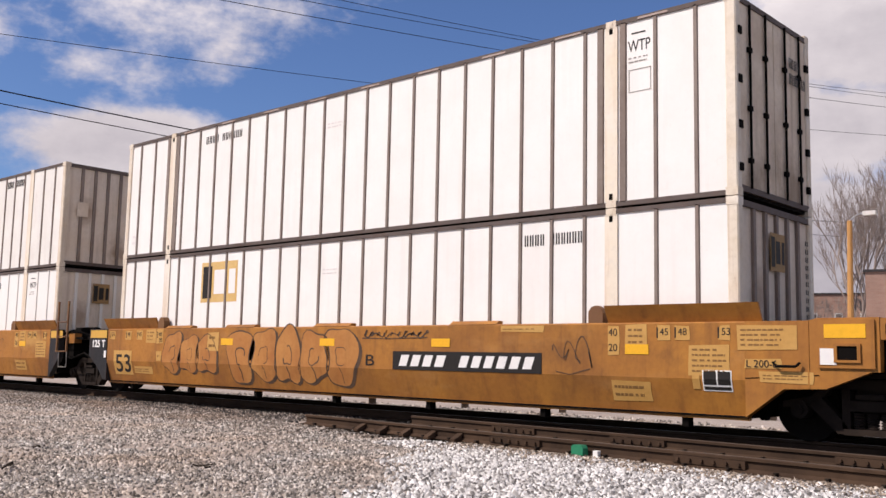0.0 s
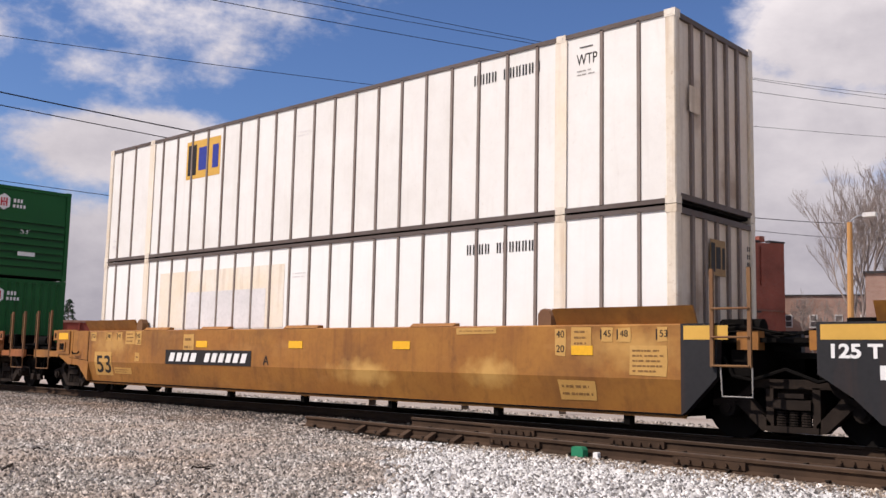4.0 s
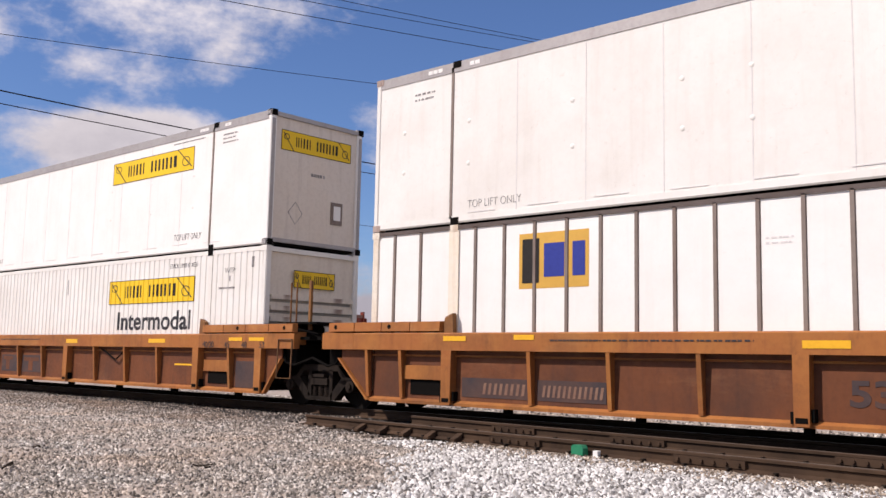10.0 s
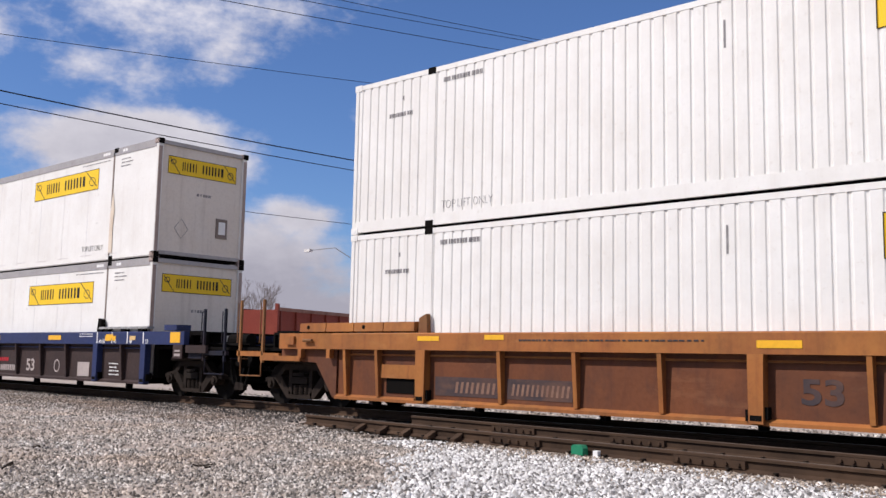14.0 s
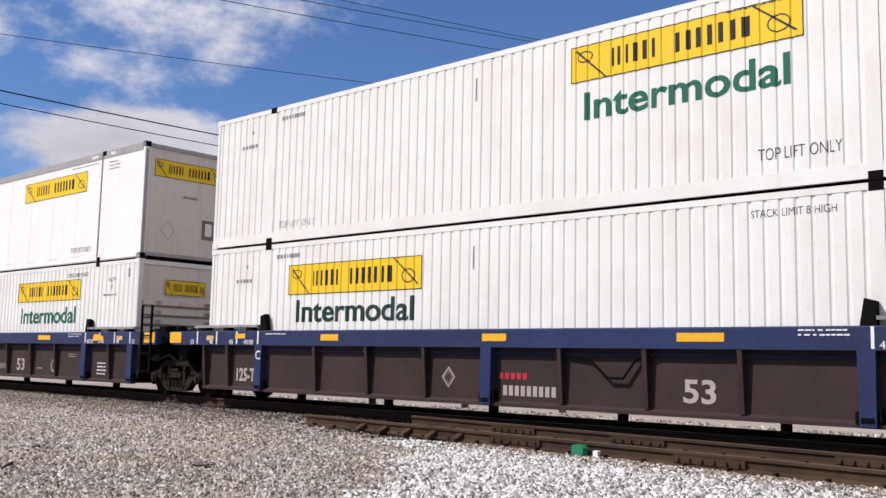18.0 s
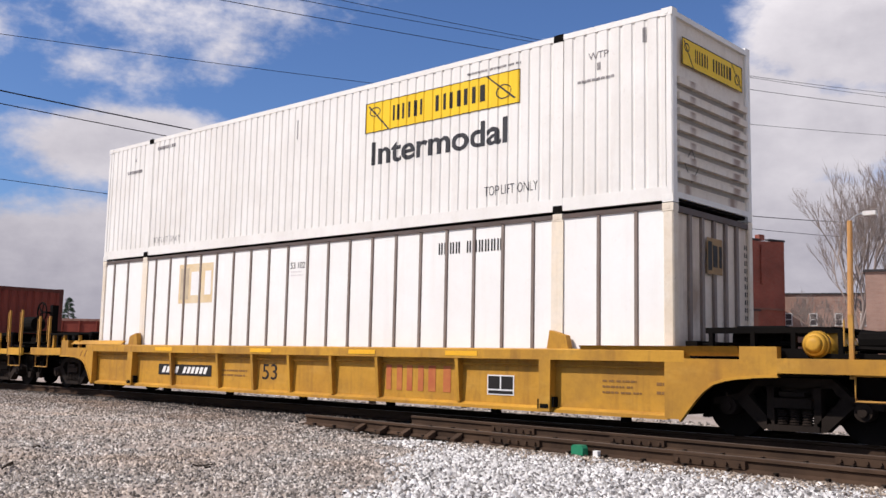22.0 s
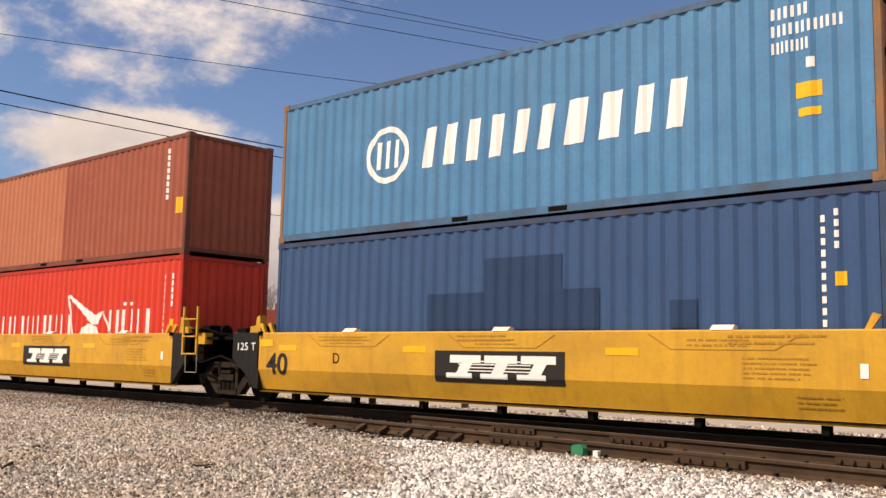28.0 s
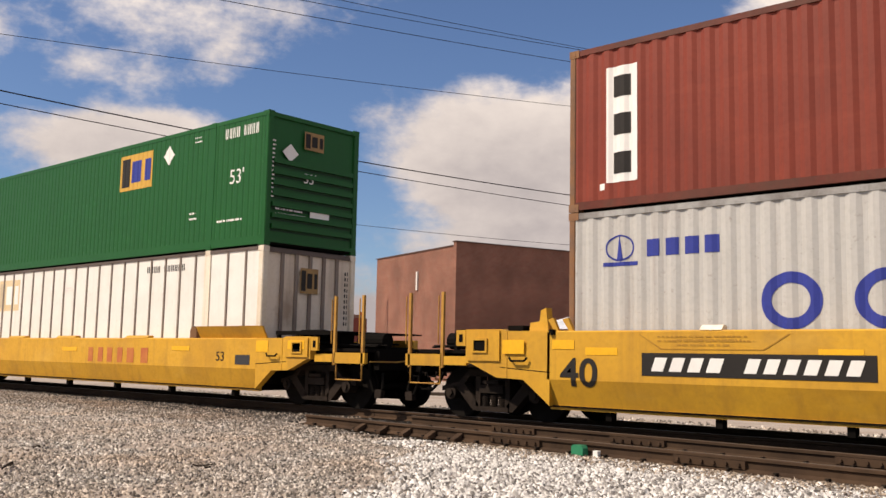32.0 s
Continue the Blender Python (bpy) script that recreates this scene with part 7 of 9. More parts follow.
def end_deck(car, edge, side, mat, deck_z=0.98, stakes=(2.45, 3.22), tall=2.12):
    """The end over a truck: deck, end sill, tall grab stakes, coupler, steps."""
    def X(a):
        return edge + side * a
    def B(a0, a1, y0, y1, z0, z1):
        return Mesh().box(*sorted((X(a0), X(a1))), y0, y1, z0, z1)
    stk = {"blue": "stake_navy", "yellow": "stake_yellow", "yellow_old": "stake_yellow", "brown_rib": "stake_rust"}.get(mat, "stake")
    mat = "stake_navy" if mat == "blue" else mat
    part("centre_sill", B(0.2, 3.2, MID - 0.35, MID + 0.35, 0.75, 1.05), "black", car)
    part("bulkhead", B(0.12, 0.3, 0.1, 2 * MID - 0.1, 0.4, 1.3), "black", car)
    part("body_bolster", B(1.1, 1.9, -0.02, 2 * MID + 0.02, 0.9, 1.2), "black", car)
    part("deck", B(0.3, 3.25, 0.0, 2 * MID, deck_z + 0.1, deck_z + 0.16), "black", car, "near-black steel deck grating")
    for y in (-0.13, 2 * MID + 0.05):
        thin = 0.1 if mat in ("brown_rib", "stake_navy") else 0.0
        part("end_step", B(2.45, 3.3, y, y + 0.08, deck_z - 0.12 + thin, deck_z + 0.08), mat, car, "painted step board")
        part("side_step", B(1.9, 2.4, y, y + 0.06, deck_z - 0.1, deck_z + 0.05), mat, car)
        for a in stakes if y < 0 else ():
            st = part("grab_stake", B(a - 0.027, a + 0.027, y, y + 0.05, deck_z - 0.15, tall), stk, car, "rusty upright grab stake")
            part("stake_rod", Mesh().rod((X(a) - 0.08, y, deck_z + 0.25), (X(a) - 0.08, y, tall - 0.06), 0.012, 6), stk, st)
        part("stirrup", Mesh().path([(X(2.5), y + 0.03, deck_z - 0.1), (X(2.5), y + 0.03, 0.56), (X(3.2), y + 0.03, 0.56), (X(3.2), y + 0.03, deck_z - 0.1)], 0.016, 6), stk, car)
    part("end_sill", B(3.2, 3.35, 0.2, 2 * MID - 0.2, 0.75, 1.1), "black", car)
    cp = part("coupler", Mesh().box(*sorted((X(3.3), X(3.75))), MID - 0.1, MID + 0.1, 0.72, 0.94), "truck", car, "cast-steel coupler")
    part("knuckle", Mesh().prism([(X(3.7), MID - 0.2), (X(3.98), MID - 0.2), (X(3.98), MID), (X(3.86), MID + 0.16), (X(3.7), MID + 0.12)], "z", 0.66, 0.98), "truck", cp)
    part("uncoupling_lever", Mesh().path([(X(3.36), -0.05, 0.9), (X(3.4), 0.6, 0.9), (X(3.5), MID, 0.98)], 0.014, 6), stk, car)
    pts = [(X(3.35), MID - 0.3, 0.8), (X(3.5), MID - 0.32, 0.55), (X(3.7), MID - 0.3, 0.4), (X(3.9), MID - 0.2, 0.42)]
    part("air_hose", Mesh().path(pts, 0.03, 8), "black", car)
    part("brake_cylinder", Mesh().rod((X(0.7), 0.55, 1.32), (X(1.4), 0.55, 1.32), 0.2, 14), "black", car)
    part("valve", Mesh().box(*sorted((X(1.7), X(2.05))), 0.4, 0.75, 1.14, 1.45), "black", car)
    part("pipe", Mesh().path([(X(0.3), 0.25, 1.25), (X(1.5), 0.25, 1.28), (X(2.2), 0.3, 1.2), (X(3.1), 0.4, 1.2)], 0.025, 6), "black", car)
    # brake rigging, pipes and frames crowded over and under the deck
    rig = part("brake_rigging", B(0.45, 2.3, 0.05, 0.13, deck_z + 0.42, deck_z + 0.47), "black", car, "near-black frame of brake rods and pipes")
    for a in (0.5, 1.1, 1.65, 2.25):
        part("frame_post", B(a, a + 0.06, 0.04, 0.12, deck_z + 0.16, deck_z + 0.44), "black", rig)
    part("roof_plate", B(0.45, 2.2, 0.05, 2 * MID - 0.05, deck_z + 0.47, deck_z + 0.5), "black", rig)
    for k in range(3):
        part("brake_rod", Mesh().path([(X(0.4), 0.2 + 0.3 * k, 1.2 + 0.04 * k), (X(1.4), 0.25 + 0.25 * k, 1.26), (X(3.1), 0.35 + 0.3 * k, 1.18 + 0.03 * k)], 0.018, 5), "black", rig)
    part("slack_adjuster", Mesh().rod((X(0.9), 0.1, 0.86), (X(2.3), 0.1, 0.9), 0.045, 8), "truck", rig)
    part("reservoir", Mesh().rod((X(2.3), 0.75, 1.3), (X(3.0), 0.75, 1.3), 0.15, 12), "black", rig)
    part("hanging_hose", Mesh().path([(X(3.15), 0.15, 0.86), (X(3.2), 0.12, 0.6), (X(3.3), 0.12, 0.36), (X(3.42), 0.14, 0.3), (X(3.5), 0.16, 0.42), (X(3.46), 0.2, 0.7)], 0.028, 7), "black", car, "looped black air hose")
    part("hose_coupling", Mesh().prism([(X(3.34), 0.24), (X(3.5), 0.24), (X(3.52), 0.38), (X(3.36), 0.4)], "y", 0.1, 0.2), "truck", car)
    part("safety_chain", Mesh().path([(X(3.35), MID - 0.45, 0.84), (X(3.5), MID - 0.42, 0.66), (X(3.7), MID - 0.4, 0.64), (X(3.85), MID - 0.3, 0.8)], 0.016, 5), "black", car)


def joint_deck(car, edge, side, gap, mat):
    """The end over a shared truck."""
    def X(a):
        return edge + side * a
    def B(a0, a1, y0, y1, z0, z1):
        return Mesh().box(*sorted((X(a0), X(a1))), y0, y1, z0, z1)
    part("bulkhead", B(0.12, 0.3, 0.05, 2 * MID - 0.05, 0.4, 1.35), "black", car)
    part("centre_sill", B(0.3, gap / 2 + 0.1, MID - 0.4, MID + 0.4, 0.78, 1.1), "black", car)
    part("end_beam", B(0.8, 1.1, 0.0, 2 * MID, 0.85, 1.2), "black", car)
    part("deck", B(0.3, gap / 2 - 0.12, 0.0, 2 * MID, 1.3, 1.36), "black", car, "near-black steel deck grating")
    part("junction_box", B(0.9, 1.2, -0.05, 0.15, 1.2, 1.45), mat, car)
    part("pipe", Mesh().path([(X(0.2), 0.15, 1.45), (X(0.9), 0.1, 1.5), (X(gap / 2 - 0.2), 0.3, 1.35)], 0.03, 6), "black", car)
    part("brake_cylinder", Mesh().rod((X(0.35), 0.7, 1.5), (X(0.95), 0.7, 1.5), 0.15, 12), "black", car)
    for k in range(3):
        part("brake_rod", Mesh().path([(X(0.15), 0.05 + 0.2 * k, 1.4 + 0.05 * k), (X(gap / 4), 0.1 + 0.2 * k, 1.55 - 0.1 * k), (X(gap / 2 - 0.1), 0.2 + 0.2 * k, 1.42)], 0.02, 5), "black", car)
    part("hanging_hose", Mesh().path([(X(0.7), -0.02, 1.1), (X(0.85), -0.06, 0.85), (X(1.1), -0.04, 0.8), (X(gap / 2), 0.0, 0.95)], 0.026, 6), "black", car)
    part("valve", B(0.55, 0.85, 0.3, 0.7, 1.36, 1.62), "black", car)


def well_car(s, well, style, mat, ends, label, gaps=(3.3, 3.3), own=True):
    """A well car unit; s is the corner of its load. ends: 'truck' or 'joint' left and right. own: it carries the shared truck at its right."""
    ob = thing("well_car", pose(s, 0, 0), label, "railway car", "well cars of the train")
    RIDES.append((ob, s, 0, 0))
    smooth = style.startswith("smooth")
    top = {"smooth": 1.55, "smooth40": 1.44, "smoothlow": 1.33, "rib": 1.42, "ribblue": 1.48, "riblow": 1.17}[style]
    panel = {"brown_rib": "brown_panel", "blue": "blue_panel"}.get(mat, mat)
    for far in (False, True):
        def Y(a, b):
            a, b = (2 * MID - a, 2 * MID - b) if far else (a, b)
            return sorted((a, b))
        def yy(a):
            return 2 * MID - a if far else a
        if smooth:
            c = 0.78 if style == "smooth" else 0.70
            sec = [(-0.18, top), (-0.20, top - 0.02), (-0.20, c), (-0.07, 0.31), (-0.09, 0.30), (-0.09, 0.25), (-0.02, 0.25), (-0.02, top)]
            part("side_sill", Mesh().prism([(yy(a), b) for a, b in sec], "x", -0.2, well + 0.15), mat, ob)
            part("sill_lip", Mesh().box(-0.2, well + 0.15, *Y(-0.115, -0.09), 0.285, 0.31), "black", ob)
        else:
            ch = 0.30 if style != "riblow" else 0.17
            lo = 0.245 if style == "ribblue" else 0.20
            part("top_chord", Mesh().prism([(yy(-0.2), top - ch), (yy(-0.2), top - 0.02), (yy(-0.18), top), (yy(-0.02), top), (yy(-0.02), top - ch)], "x", -0.25, well + 0.25), mat, ob)
            p0 = 0.05 if style != "rib" else 0.15 if ends[0] == "joint" else -0.2
            p1 = well + {"ribblue": 0.15, "riblow": -0.05}.get(style, 0.2)
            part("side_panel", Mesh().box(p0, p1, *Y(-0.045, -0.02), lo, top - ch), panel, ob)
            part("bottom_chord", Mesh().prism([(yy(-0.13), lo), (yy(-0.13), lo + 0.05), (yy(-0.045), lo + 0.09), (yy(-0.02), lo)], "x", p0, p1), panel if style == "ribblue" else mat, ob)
            part("chord_rod", Mesh().rod((0, yy(-0.075), top - ch - 0.09), (well, yy(-0.075), top - ch - 0.09), 0.018, 6), mat, ob, "round rod along the panels")
            wide = (2.06, 8.07, 14.02, well + 0.1)
            thin = (0.1, 0.95, 3.77, 5.22, 6.66, 9.5, 10.97, 12.4, 15.2)
            if style == "riblow":
                wide, thin = (1.9, 14.05), (3.6, 5.4, 6.63, 7.81, 9.06, 10.31, 12.23)
            rm = mat
            for x in wide:
                rb = part("side_post", Mesh().prism([(x - 0.11, top - ch), (x + 0.11, top - ch), (x + 0.10, lo + 0.02), (x - 0.10, lo + 0.02)], "y", *Y(-0.2, -0.045)), rm, ob)
                part("post_slot", Mesh().box(x - 0.08, x + 0.08, *Y(-0.204, -0.2), lo + 0.06, lo + 0.13), "black", rb, "dark drain slot")
                part("post_bracket", Mesh().box(x + 0.11, x + 0.15, *Y(-0.16, -0.05), lo + 0.08, lo + 0.24), "black", rb)
                part("post_bracket", Mesh().box(x - 0.16, x - 0.11, *Y(-0.16, -0.05), lo + 0.05, lo + 0.2), "black", rb)
            for x in thin:
                part("side_rib", Mesh().prism([(yy(-0.19), top - ch), (yy(-0.045), top - ch), (yy(-0.045), lo + 0.08), (yy(-0.12), lo + 0.08)], "x", x - 0.035, x + 0.035), panel if style == "ribblue" else rm, ob)
            if style == "rib":
                for x in (1.0, 14.22):
                    part("step_plate", Mesh().prism([(x, 0.62), (x + 0.9, 0.62), (x + 0.9, 0.86), (x + 0.55, 0.86), (x, 0.86)], "y", *Y(-0.1, -0.05)), mat, ob)
                    part("step_recess", Mesh().box(x + 0.12, x + 0.9, *Y(-0.06, -0.047), 0.36, 0.62), "black", ob, "dark step opening")
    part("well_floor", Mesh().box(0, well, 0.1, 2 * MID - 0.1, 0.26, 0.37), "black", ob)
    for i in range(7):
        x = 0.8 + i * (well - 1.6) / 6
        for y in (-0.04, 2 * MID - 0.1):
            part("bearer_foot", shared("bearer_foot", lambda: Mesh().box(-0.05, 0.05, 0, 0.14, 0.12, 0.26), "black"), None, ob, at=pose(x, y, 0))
    for i, kind in enumerate(ends):
        side = -1 if i == 0 else 1
        edge = 0 if i == 0 else well
        def P(pts):
            return [(edge + side * a, b) for a, b in pts]
        for y0, y1 in ((-0.2, -0.06), (2 * MID + 0.06, 2 * MID + 0.2)):
            near = y0 < 0
            if kind == "truck":
                if style == "riblow":
                    if i == 0:
                        arch = [(-0.12, 0.22), (0.02, 0.42), (0.23, 0.69), (0.38, 0.79), (0.55, 0.84), (0.8, 0.87), (1.08, 0.88), (1.56, 0.88)]
                        crest = [(1.56, 1.27), (1.2, 1.27), (1.2, top - 0.09), (0.25, top - 0.09), (-0.12, top - 0.17)]
                    else:
                        arch = [(0.17, 0.22), (0.26, 0.34), (0.39, 0.5), (0.52, 0.64), (0.66, 0.74), (0.82, 0.79), (0.99, 0.82), (1.3, 0.85), (1.56, 0.86)]
                        crest = [(1.56, 1.22), (1.05, 1.22), (1.05, top - 0.12), (0.25, top - 0.12), (-0.05, top - 0.17), (-0.05, 0.22)]
                    part("end_plate", Mesh().prism(P(arch + crest), "y", y0 + 0.002, y1), mat, ob)
                    part("end_chord", Mesh().prism(P([(1.56, 0.88), (3.3, 0.88), (3.3, 1.07), (1.56, 1.07)]), "y", y0 - 0.01, y1 - 0.02), mat, ob)
                    part("arch_lip", Mesh().prism(P(arch + [(a + 0.02, z - 0.035) for a, z in arch[::-1]]), "y", y0 - 0.012, y0 + 0.06), mat, ob, "rolled lip along the wheel arch")
                    if near:
                        b0 = 0.63 if i == 0 else 1.19
                        part("top_plate", Mesh().prism(P([(b0, 1.40), (2.2 - 0.3 * i, 1.42), (2.2 - 0.3 * i, 1.455), (b0, 1.44)]), "y", -0.22 + 0.4 * i, 2 * MID + 0.2), "black", ob, "dark plate over the end")
                        for a in (0.7, 1.5, 2.1) if i == 0 else ():
                            part("plate_post", Mesh().prism(P([(a, 1.07), (a + 0.07, 1.07), (a + 0.07, 1.40), (a, 1.40)]), "y", -0.15, -0.08), mat, ob)
                        for a in (0.3, 0.52) if i == 0 else ():
                            part("rust_scar", Mesh().prism(P([(a, 0.86), (a + 0.03, 0.87), (a - 0.1, 1.02), (a - 0.11, 1.01)]), "y", y0 - 0.004, y0 + 0.002), "stake_rust", ob, "short rusty scar")
                        if i:
                            part("side_box", Mesh().prism(P([(0.0, 0.86), (0.22, 0.86), (0.22, 0.98), (0.0, 0.98)]), "y", -0.1, -0.04), mat, ob, "small box on the panel")
                            part("box_recess", Mesh().prism(P([(0.02, 0.68), (0.2, 0.68), (0.2, 0.8), (0.02, 0.8)]), "y", -0.06, -0.046), "black", ob, "dark slot in the panel")
                elif smooth:
                    pts = [(0.152, top), (0.152, 0.30), (0.66, 0.68), (1.2, 0.70), (1.75, 0.92), (1.85, 0.92), (1.85, top + 0.03), (1.1, top + 0.03), (1.0, top)]
                    part("end_plate", Mesh().prism(P(pts), "y", y0, y1), mat, ob)
                    if near:
                        part("side_box", Mesh().prism(P([(1.12, 0.96), (1.80, 0.96), (1.80, top), (1.12, top)]), "y", y0 - 0.03, y0), mat, ob, "raised side box")
                        beside = style == "smooth40"
                        poly(ob, "reflector", [P([(0.62, top - 0.36), (1.05, top - 0.36), (1.05, top - 0.14), (0.62, top - 0.14)]) if beside else P([(1.2, top - 0.22), (1.7, top - 0.22), (1.7, top - 0.05), (1.2, top - 0.05)])], y0 - 0.033, "reflector")
                        rc, rz = (1.52, 1.12) if beside else (1.48, 1.06)
                        part("box_recess", Mesh().prism(P([(rc - 0.12, rz), (rc + 0.12, rz), (rc + 0.12, rz + 0.17), (rc - 0.12, rz + 0.17)]), "y", y0 - 0.036, y0 - 0.03), "black", ob, "dark recess in the side box")
                        part("recess_frame", Mesh().prism(P([(rc - 0.16, rz + 0.17), (rc + 0.16, rz + 0.17), (rc + 0.16, rz + 0.2), (rc - 0.16, rz + 0.2)]), "y", y0 - 0.055, y0 - 0.03), mat, ob)
                        part("recess_frame", Mesh().prism(P([(rc - 0.16, rz - 0.03), (rc + 0.16, rz - 0.03), (rc + 0.16, rz), (rc - 0.16, rz)]), "y", y0 - 0.055, y0 - 0.03), mat, ob)
                        for a in (rc - 0.16, rc + 0.12):
                            part("recess_frame", Mesh().prism(P([(a, rz), (a + 0.04, rz), (a + 0.04, rz + 0.17), (a, rz + 0.17)]), "y", y0 - 0.055, y0 - 0.03), mat, ob)
                        part("plate_seam", Mesh().prism(P([(0.152, 0.80), (1.12, 0.86), (1.12, 0.872), (0.152, 0.812)]), "y", y0 - 0.004, y0), "black", ob, "narrow seam across the end plate")
                        part("pull_ring", Mesh().path([(edge + side * 0.55, y0 - 0.05, 1.02), (edge + side * 0.6, y0 - 0.07, 0.97), (edge + side * 0.85, y0 - 0.07, 0.97), (edge + side * 0.9, y0 - 0.05, 1.02)], 0.018, 6), "black", ob, "dark towing staple")
                        part("end_rib", Mesh().prism(P([(0.98, 0.70), (1.0, 0.70), (1.0, top), (0.98, top)]), "y", y0 - 0.008, y0), mat, ob)
                        part("tie_down", Mesh().prism(P([(1.86, top - 0.24), (2.06, top - 0.24), (2.06, top + 0.02), (1.86, top + 0.02)]), "y", y0, y0 + 0.05), mat, ob)
                        part("tie_down_hole", Mesh().prism(P([(1.92, top - 0.18), (2.0, top - 0.18), (2.0, top - 0.05), (1.92, top - 0.05)]), "y", y0 - 0.005, y0), "black", ob)
                else:
                    ch = 0.3
                    if near and style == "rib":
                        part("corner_box", Mesh().prism(P([(1.3, 1.2), (1.55, 1.2), (1.55, 1.36), (1.3, 1.36)]), "y", y0 - 0.05, y0), mat, ob, "small raised box on the chord")
                        part("pull_ring", Mesh().rod((edge + side * 0.75, y0 - 0.05, 1.28), (edge + side * 1.0, y0 - 0.05, 1.28), 0.03, 8), "stake_rust", ob, "rusty towing staple")
                        part("lower_chord", Mesh().prism(P([(1.15, 0.88), (2.4, 0.88), (2.4, 0.98), (1.15, 0.98)]), "y", y0 - 0.01, y0 + 0.06), mat, ob)
                        for a in (0.28, 1.12):
                            part("end_post", Mesh().prism(P([(a, 0.95), (a + 0.1, 0.95), (a + 0.1, top - ch), (a, top - ch)]), "y", y0 - 0.004, y0 + 0.1), mat, ob)
                    part("end_chord", Mesh().prism(P([(0.252, top - ch), (1.8, top - ch), (1.8, top), (0.252, top)]), "y", y0, y1), mat, ob)
                    if style == "rib":
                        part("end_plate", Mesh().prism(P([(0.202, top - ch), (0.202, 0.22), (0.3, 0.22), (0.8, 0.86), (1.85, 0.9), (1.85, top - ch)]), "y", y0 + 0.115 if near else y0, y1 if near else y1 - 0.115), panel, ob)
                    elif near:
                        part("placard_plate", Mesh().prism(P([(1.38, 0.87), (1.74, 0.87), (1.74, top - ch), (1.38, top - ch)]), "y", y0, y0 + 0.04), "blue_panel", ob, "dark plate hung under the chord")
                        poly(ob, "faded", [P([(1.44, 0.92), (1.68, 0.92), (1.68, 0.98), (1.44, 0.98)]), P([(1.46, 1.02), (1.66, 1.02), (1.66, 1.06), (1.46, 1.06)])], y0 - 0.003, "fine_print")
                        part("step_box", Mesh().prism(P([(0.95, top + 0.02), (1.45, top + 0.02), (1.45, top + 0.15), (0.95, top + 0.15)]), "y", y0 + 0.02, y0 + 0.4), "blue", ob, "small blue box over the chord")
                        part("end_bar", Mesh().prism(P([(1.88, 1.0), (2.65, 1.0), (2.65, 1.17), (1.88, 1.17)]), "y", y0, y0 + 0.06), "blue_panel", ob)
                    if style == "ribblue" and near:
                        poly(ob, "reflector", [P([(1.25, 1.22), (1.65, 1.22), (1.65, 1.46), (1.25, 1.46)])], y0 - 0.004, "reflector")
            else:
                dark = "blue_panel" if style == "ribblue" else "black"
                if style in ("smooth", "smooth40"):
                    pts = [(0.152, top), (0.152, 0.30), (0.3, 0.32), (0.62, 0.62), (1.05, 0.9), (1.05, top)] if i == 0 else [(0.152, top), (0.152, 0.30), (0.22, 0.34), (0.68, 0.82), (0.70, top)]
                    part("end_plate", Mesh().prism(P(pts), "y", y0, y1), "endgrey" if mat.startswith("brown") else "endblack", ob, "dark grey end plate")
                    if near and style == "smooth":
                        poly(ob, "gold", [P([(0.2, top - 0.22), (0.85 if i else 1.0, top - 0.22), (0.85 if i else 1.0, top - 0.03), (0.2, top - 0.03)])], y0 - 0.003, "painted_strip")
                else:
                    far_out = 1.25 if i else 1.1
                    part("end_chord", Mesh().prism(P([(0.252, top - 0.3), (far_out, top - 0.3), (far_out, top), (0.252, top)]), "y", y0, y1), mat, ob)
                    if style == "rib":
                        pts = [(0.202, top - 0.3), (0.202, 0.22), (0.22, 0.22), (0.75, 0.92), (0.75, top - 0.3)] if i else [(-0.152, top - 0.3), (-0.152, 0.22), (0.66, 0.96), (0.66, top - 0.3)]
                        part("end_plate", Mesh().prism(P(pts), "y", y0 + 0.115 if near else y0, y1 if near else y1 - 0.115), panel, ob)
                        part("plate_edge", Mesh().prism(P([pts[-3], pts[-2], (pts[-2][0] + 0.05, pts[-2][1]), (pts[-3][0] + 0.06, pts[-3][1])]), "y", *((y0 + 0.04, y0 + 0.14) if near else (y1 - 0.14, y1 - 0.04))), mat, ob)
                    if style == "ribblue" and near:
                        poly(ob, "reflector", [P([(0.75, 1.22), (1.2, 1.22), (1.2, 1.46), (0.75, 1.46)])], y0 - 0.004, "reflector")
        # guards over the side at each end of the well
        if style in ("smooth", "smoothlow"):
            part("load_guide", Mesh().prism([(-0.10, top), (-0.06, top), (-0.19, top + 0.25), (-0.235, top + 0.25)], "x", *sorted((edge - side * 2.0, edge + side * 0.35))), mat, ob, "leaning apron over the side")
            part("guide_cap", Mesh().prism([(edge - side * a, top + b) for a, b in ((2.3, 0), (2.05, 0), (2.05, 0.15), (2.1, 0.22), (2.17, 0.26), (2.25, 0.24), (2.3, 0.17))], "y", -0.18, -0.03), "stake", ob, "dark rusty locking block")
        elif style == "rib":
            reach = 1.2 if i or kind == "truck" else 0.95
            step = (1.9 + reach) / 4
            for k in range(4):
                guide = part("load_guide", Mesh().prism([(-0.2, top + 0.03), (-0.19, top + 0.19), (-0.06, top + 0.2), (-0.06, top + 0.012)], "x", *sorted((edge - side * (1.9 - k * step), edge - side * (1.92 - (k + 1) * step)))), mat, ob)
                if k in (1, 3):
                    part("pin_hole", Mesh().rod((edge - side * (1.4 - k * step), -0.204, top + 0.11), (edge - side * (1.4 - k * step), -0.17, top + 0.11), 0.04, 8), "black", guide, "dark pin hole")
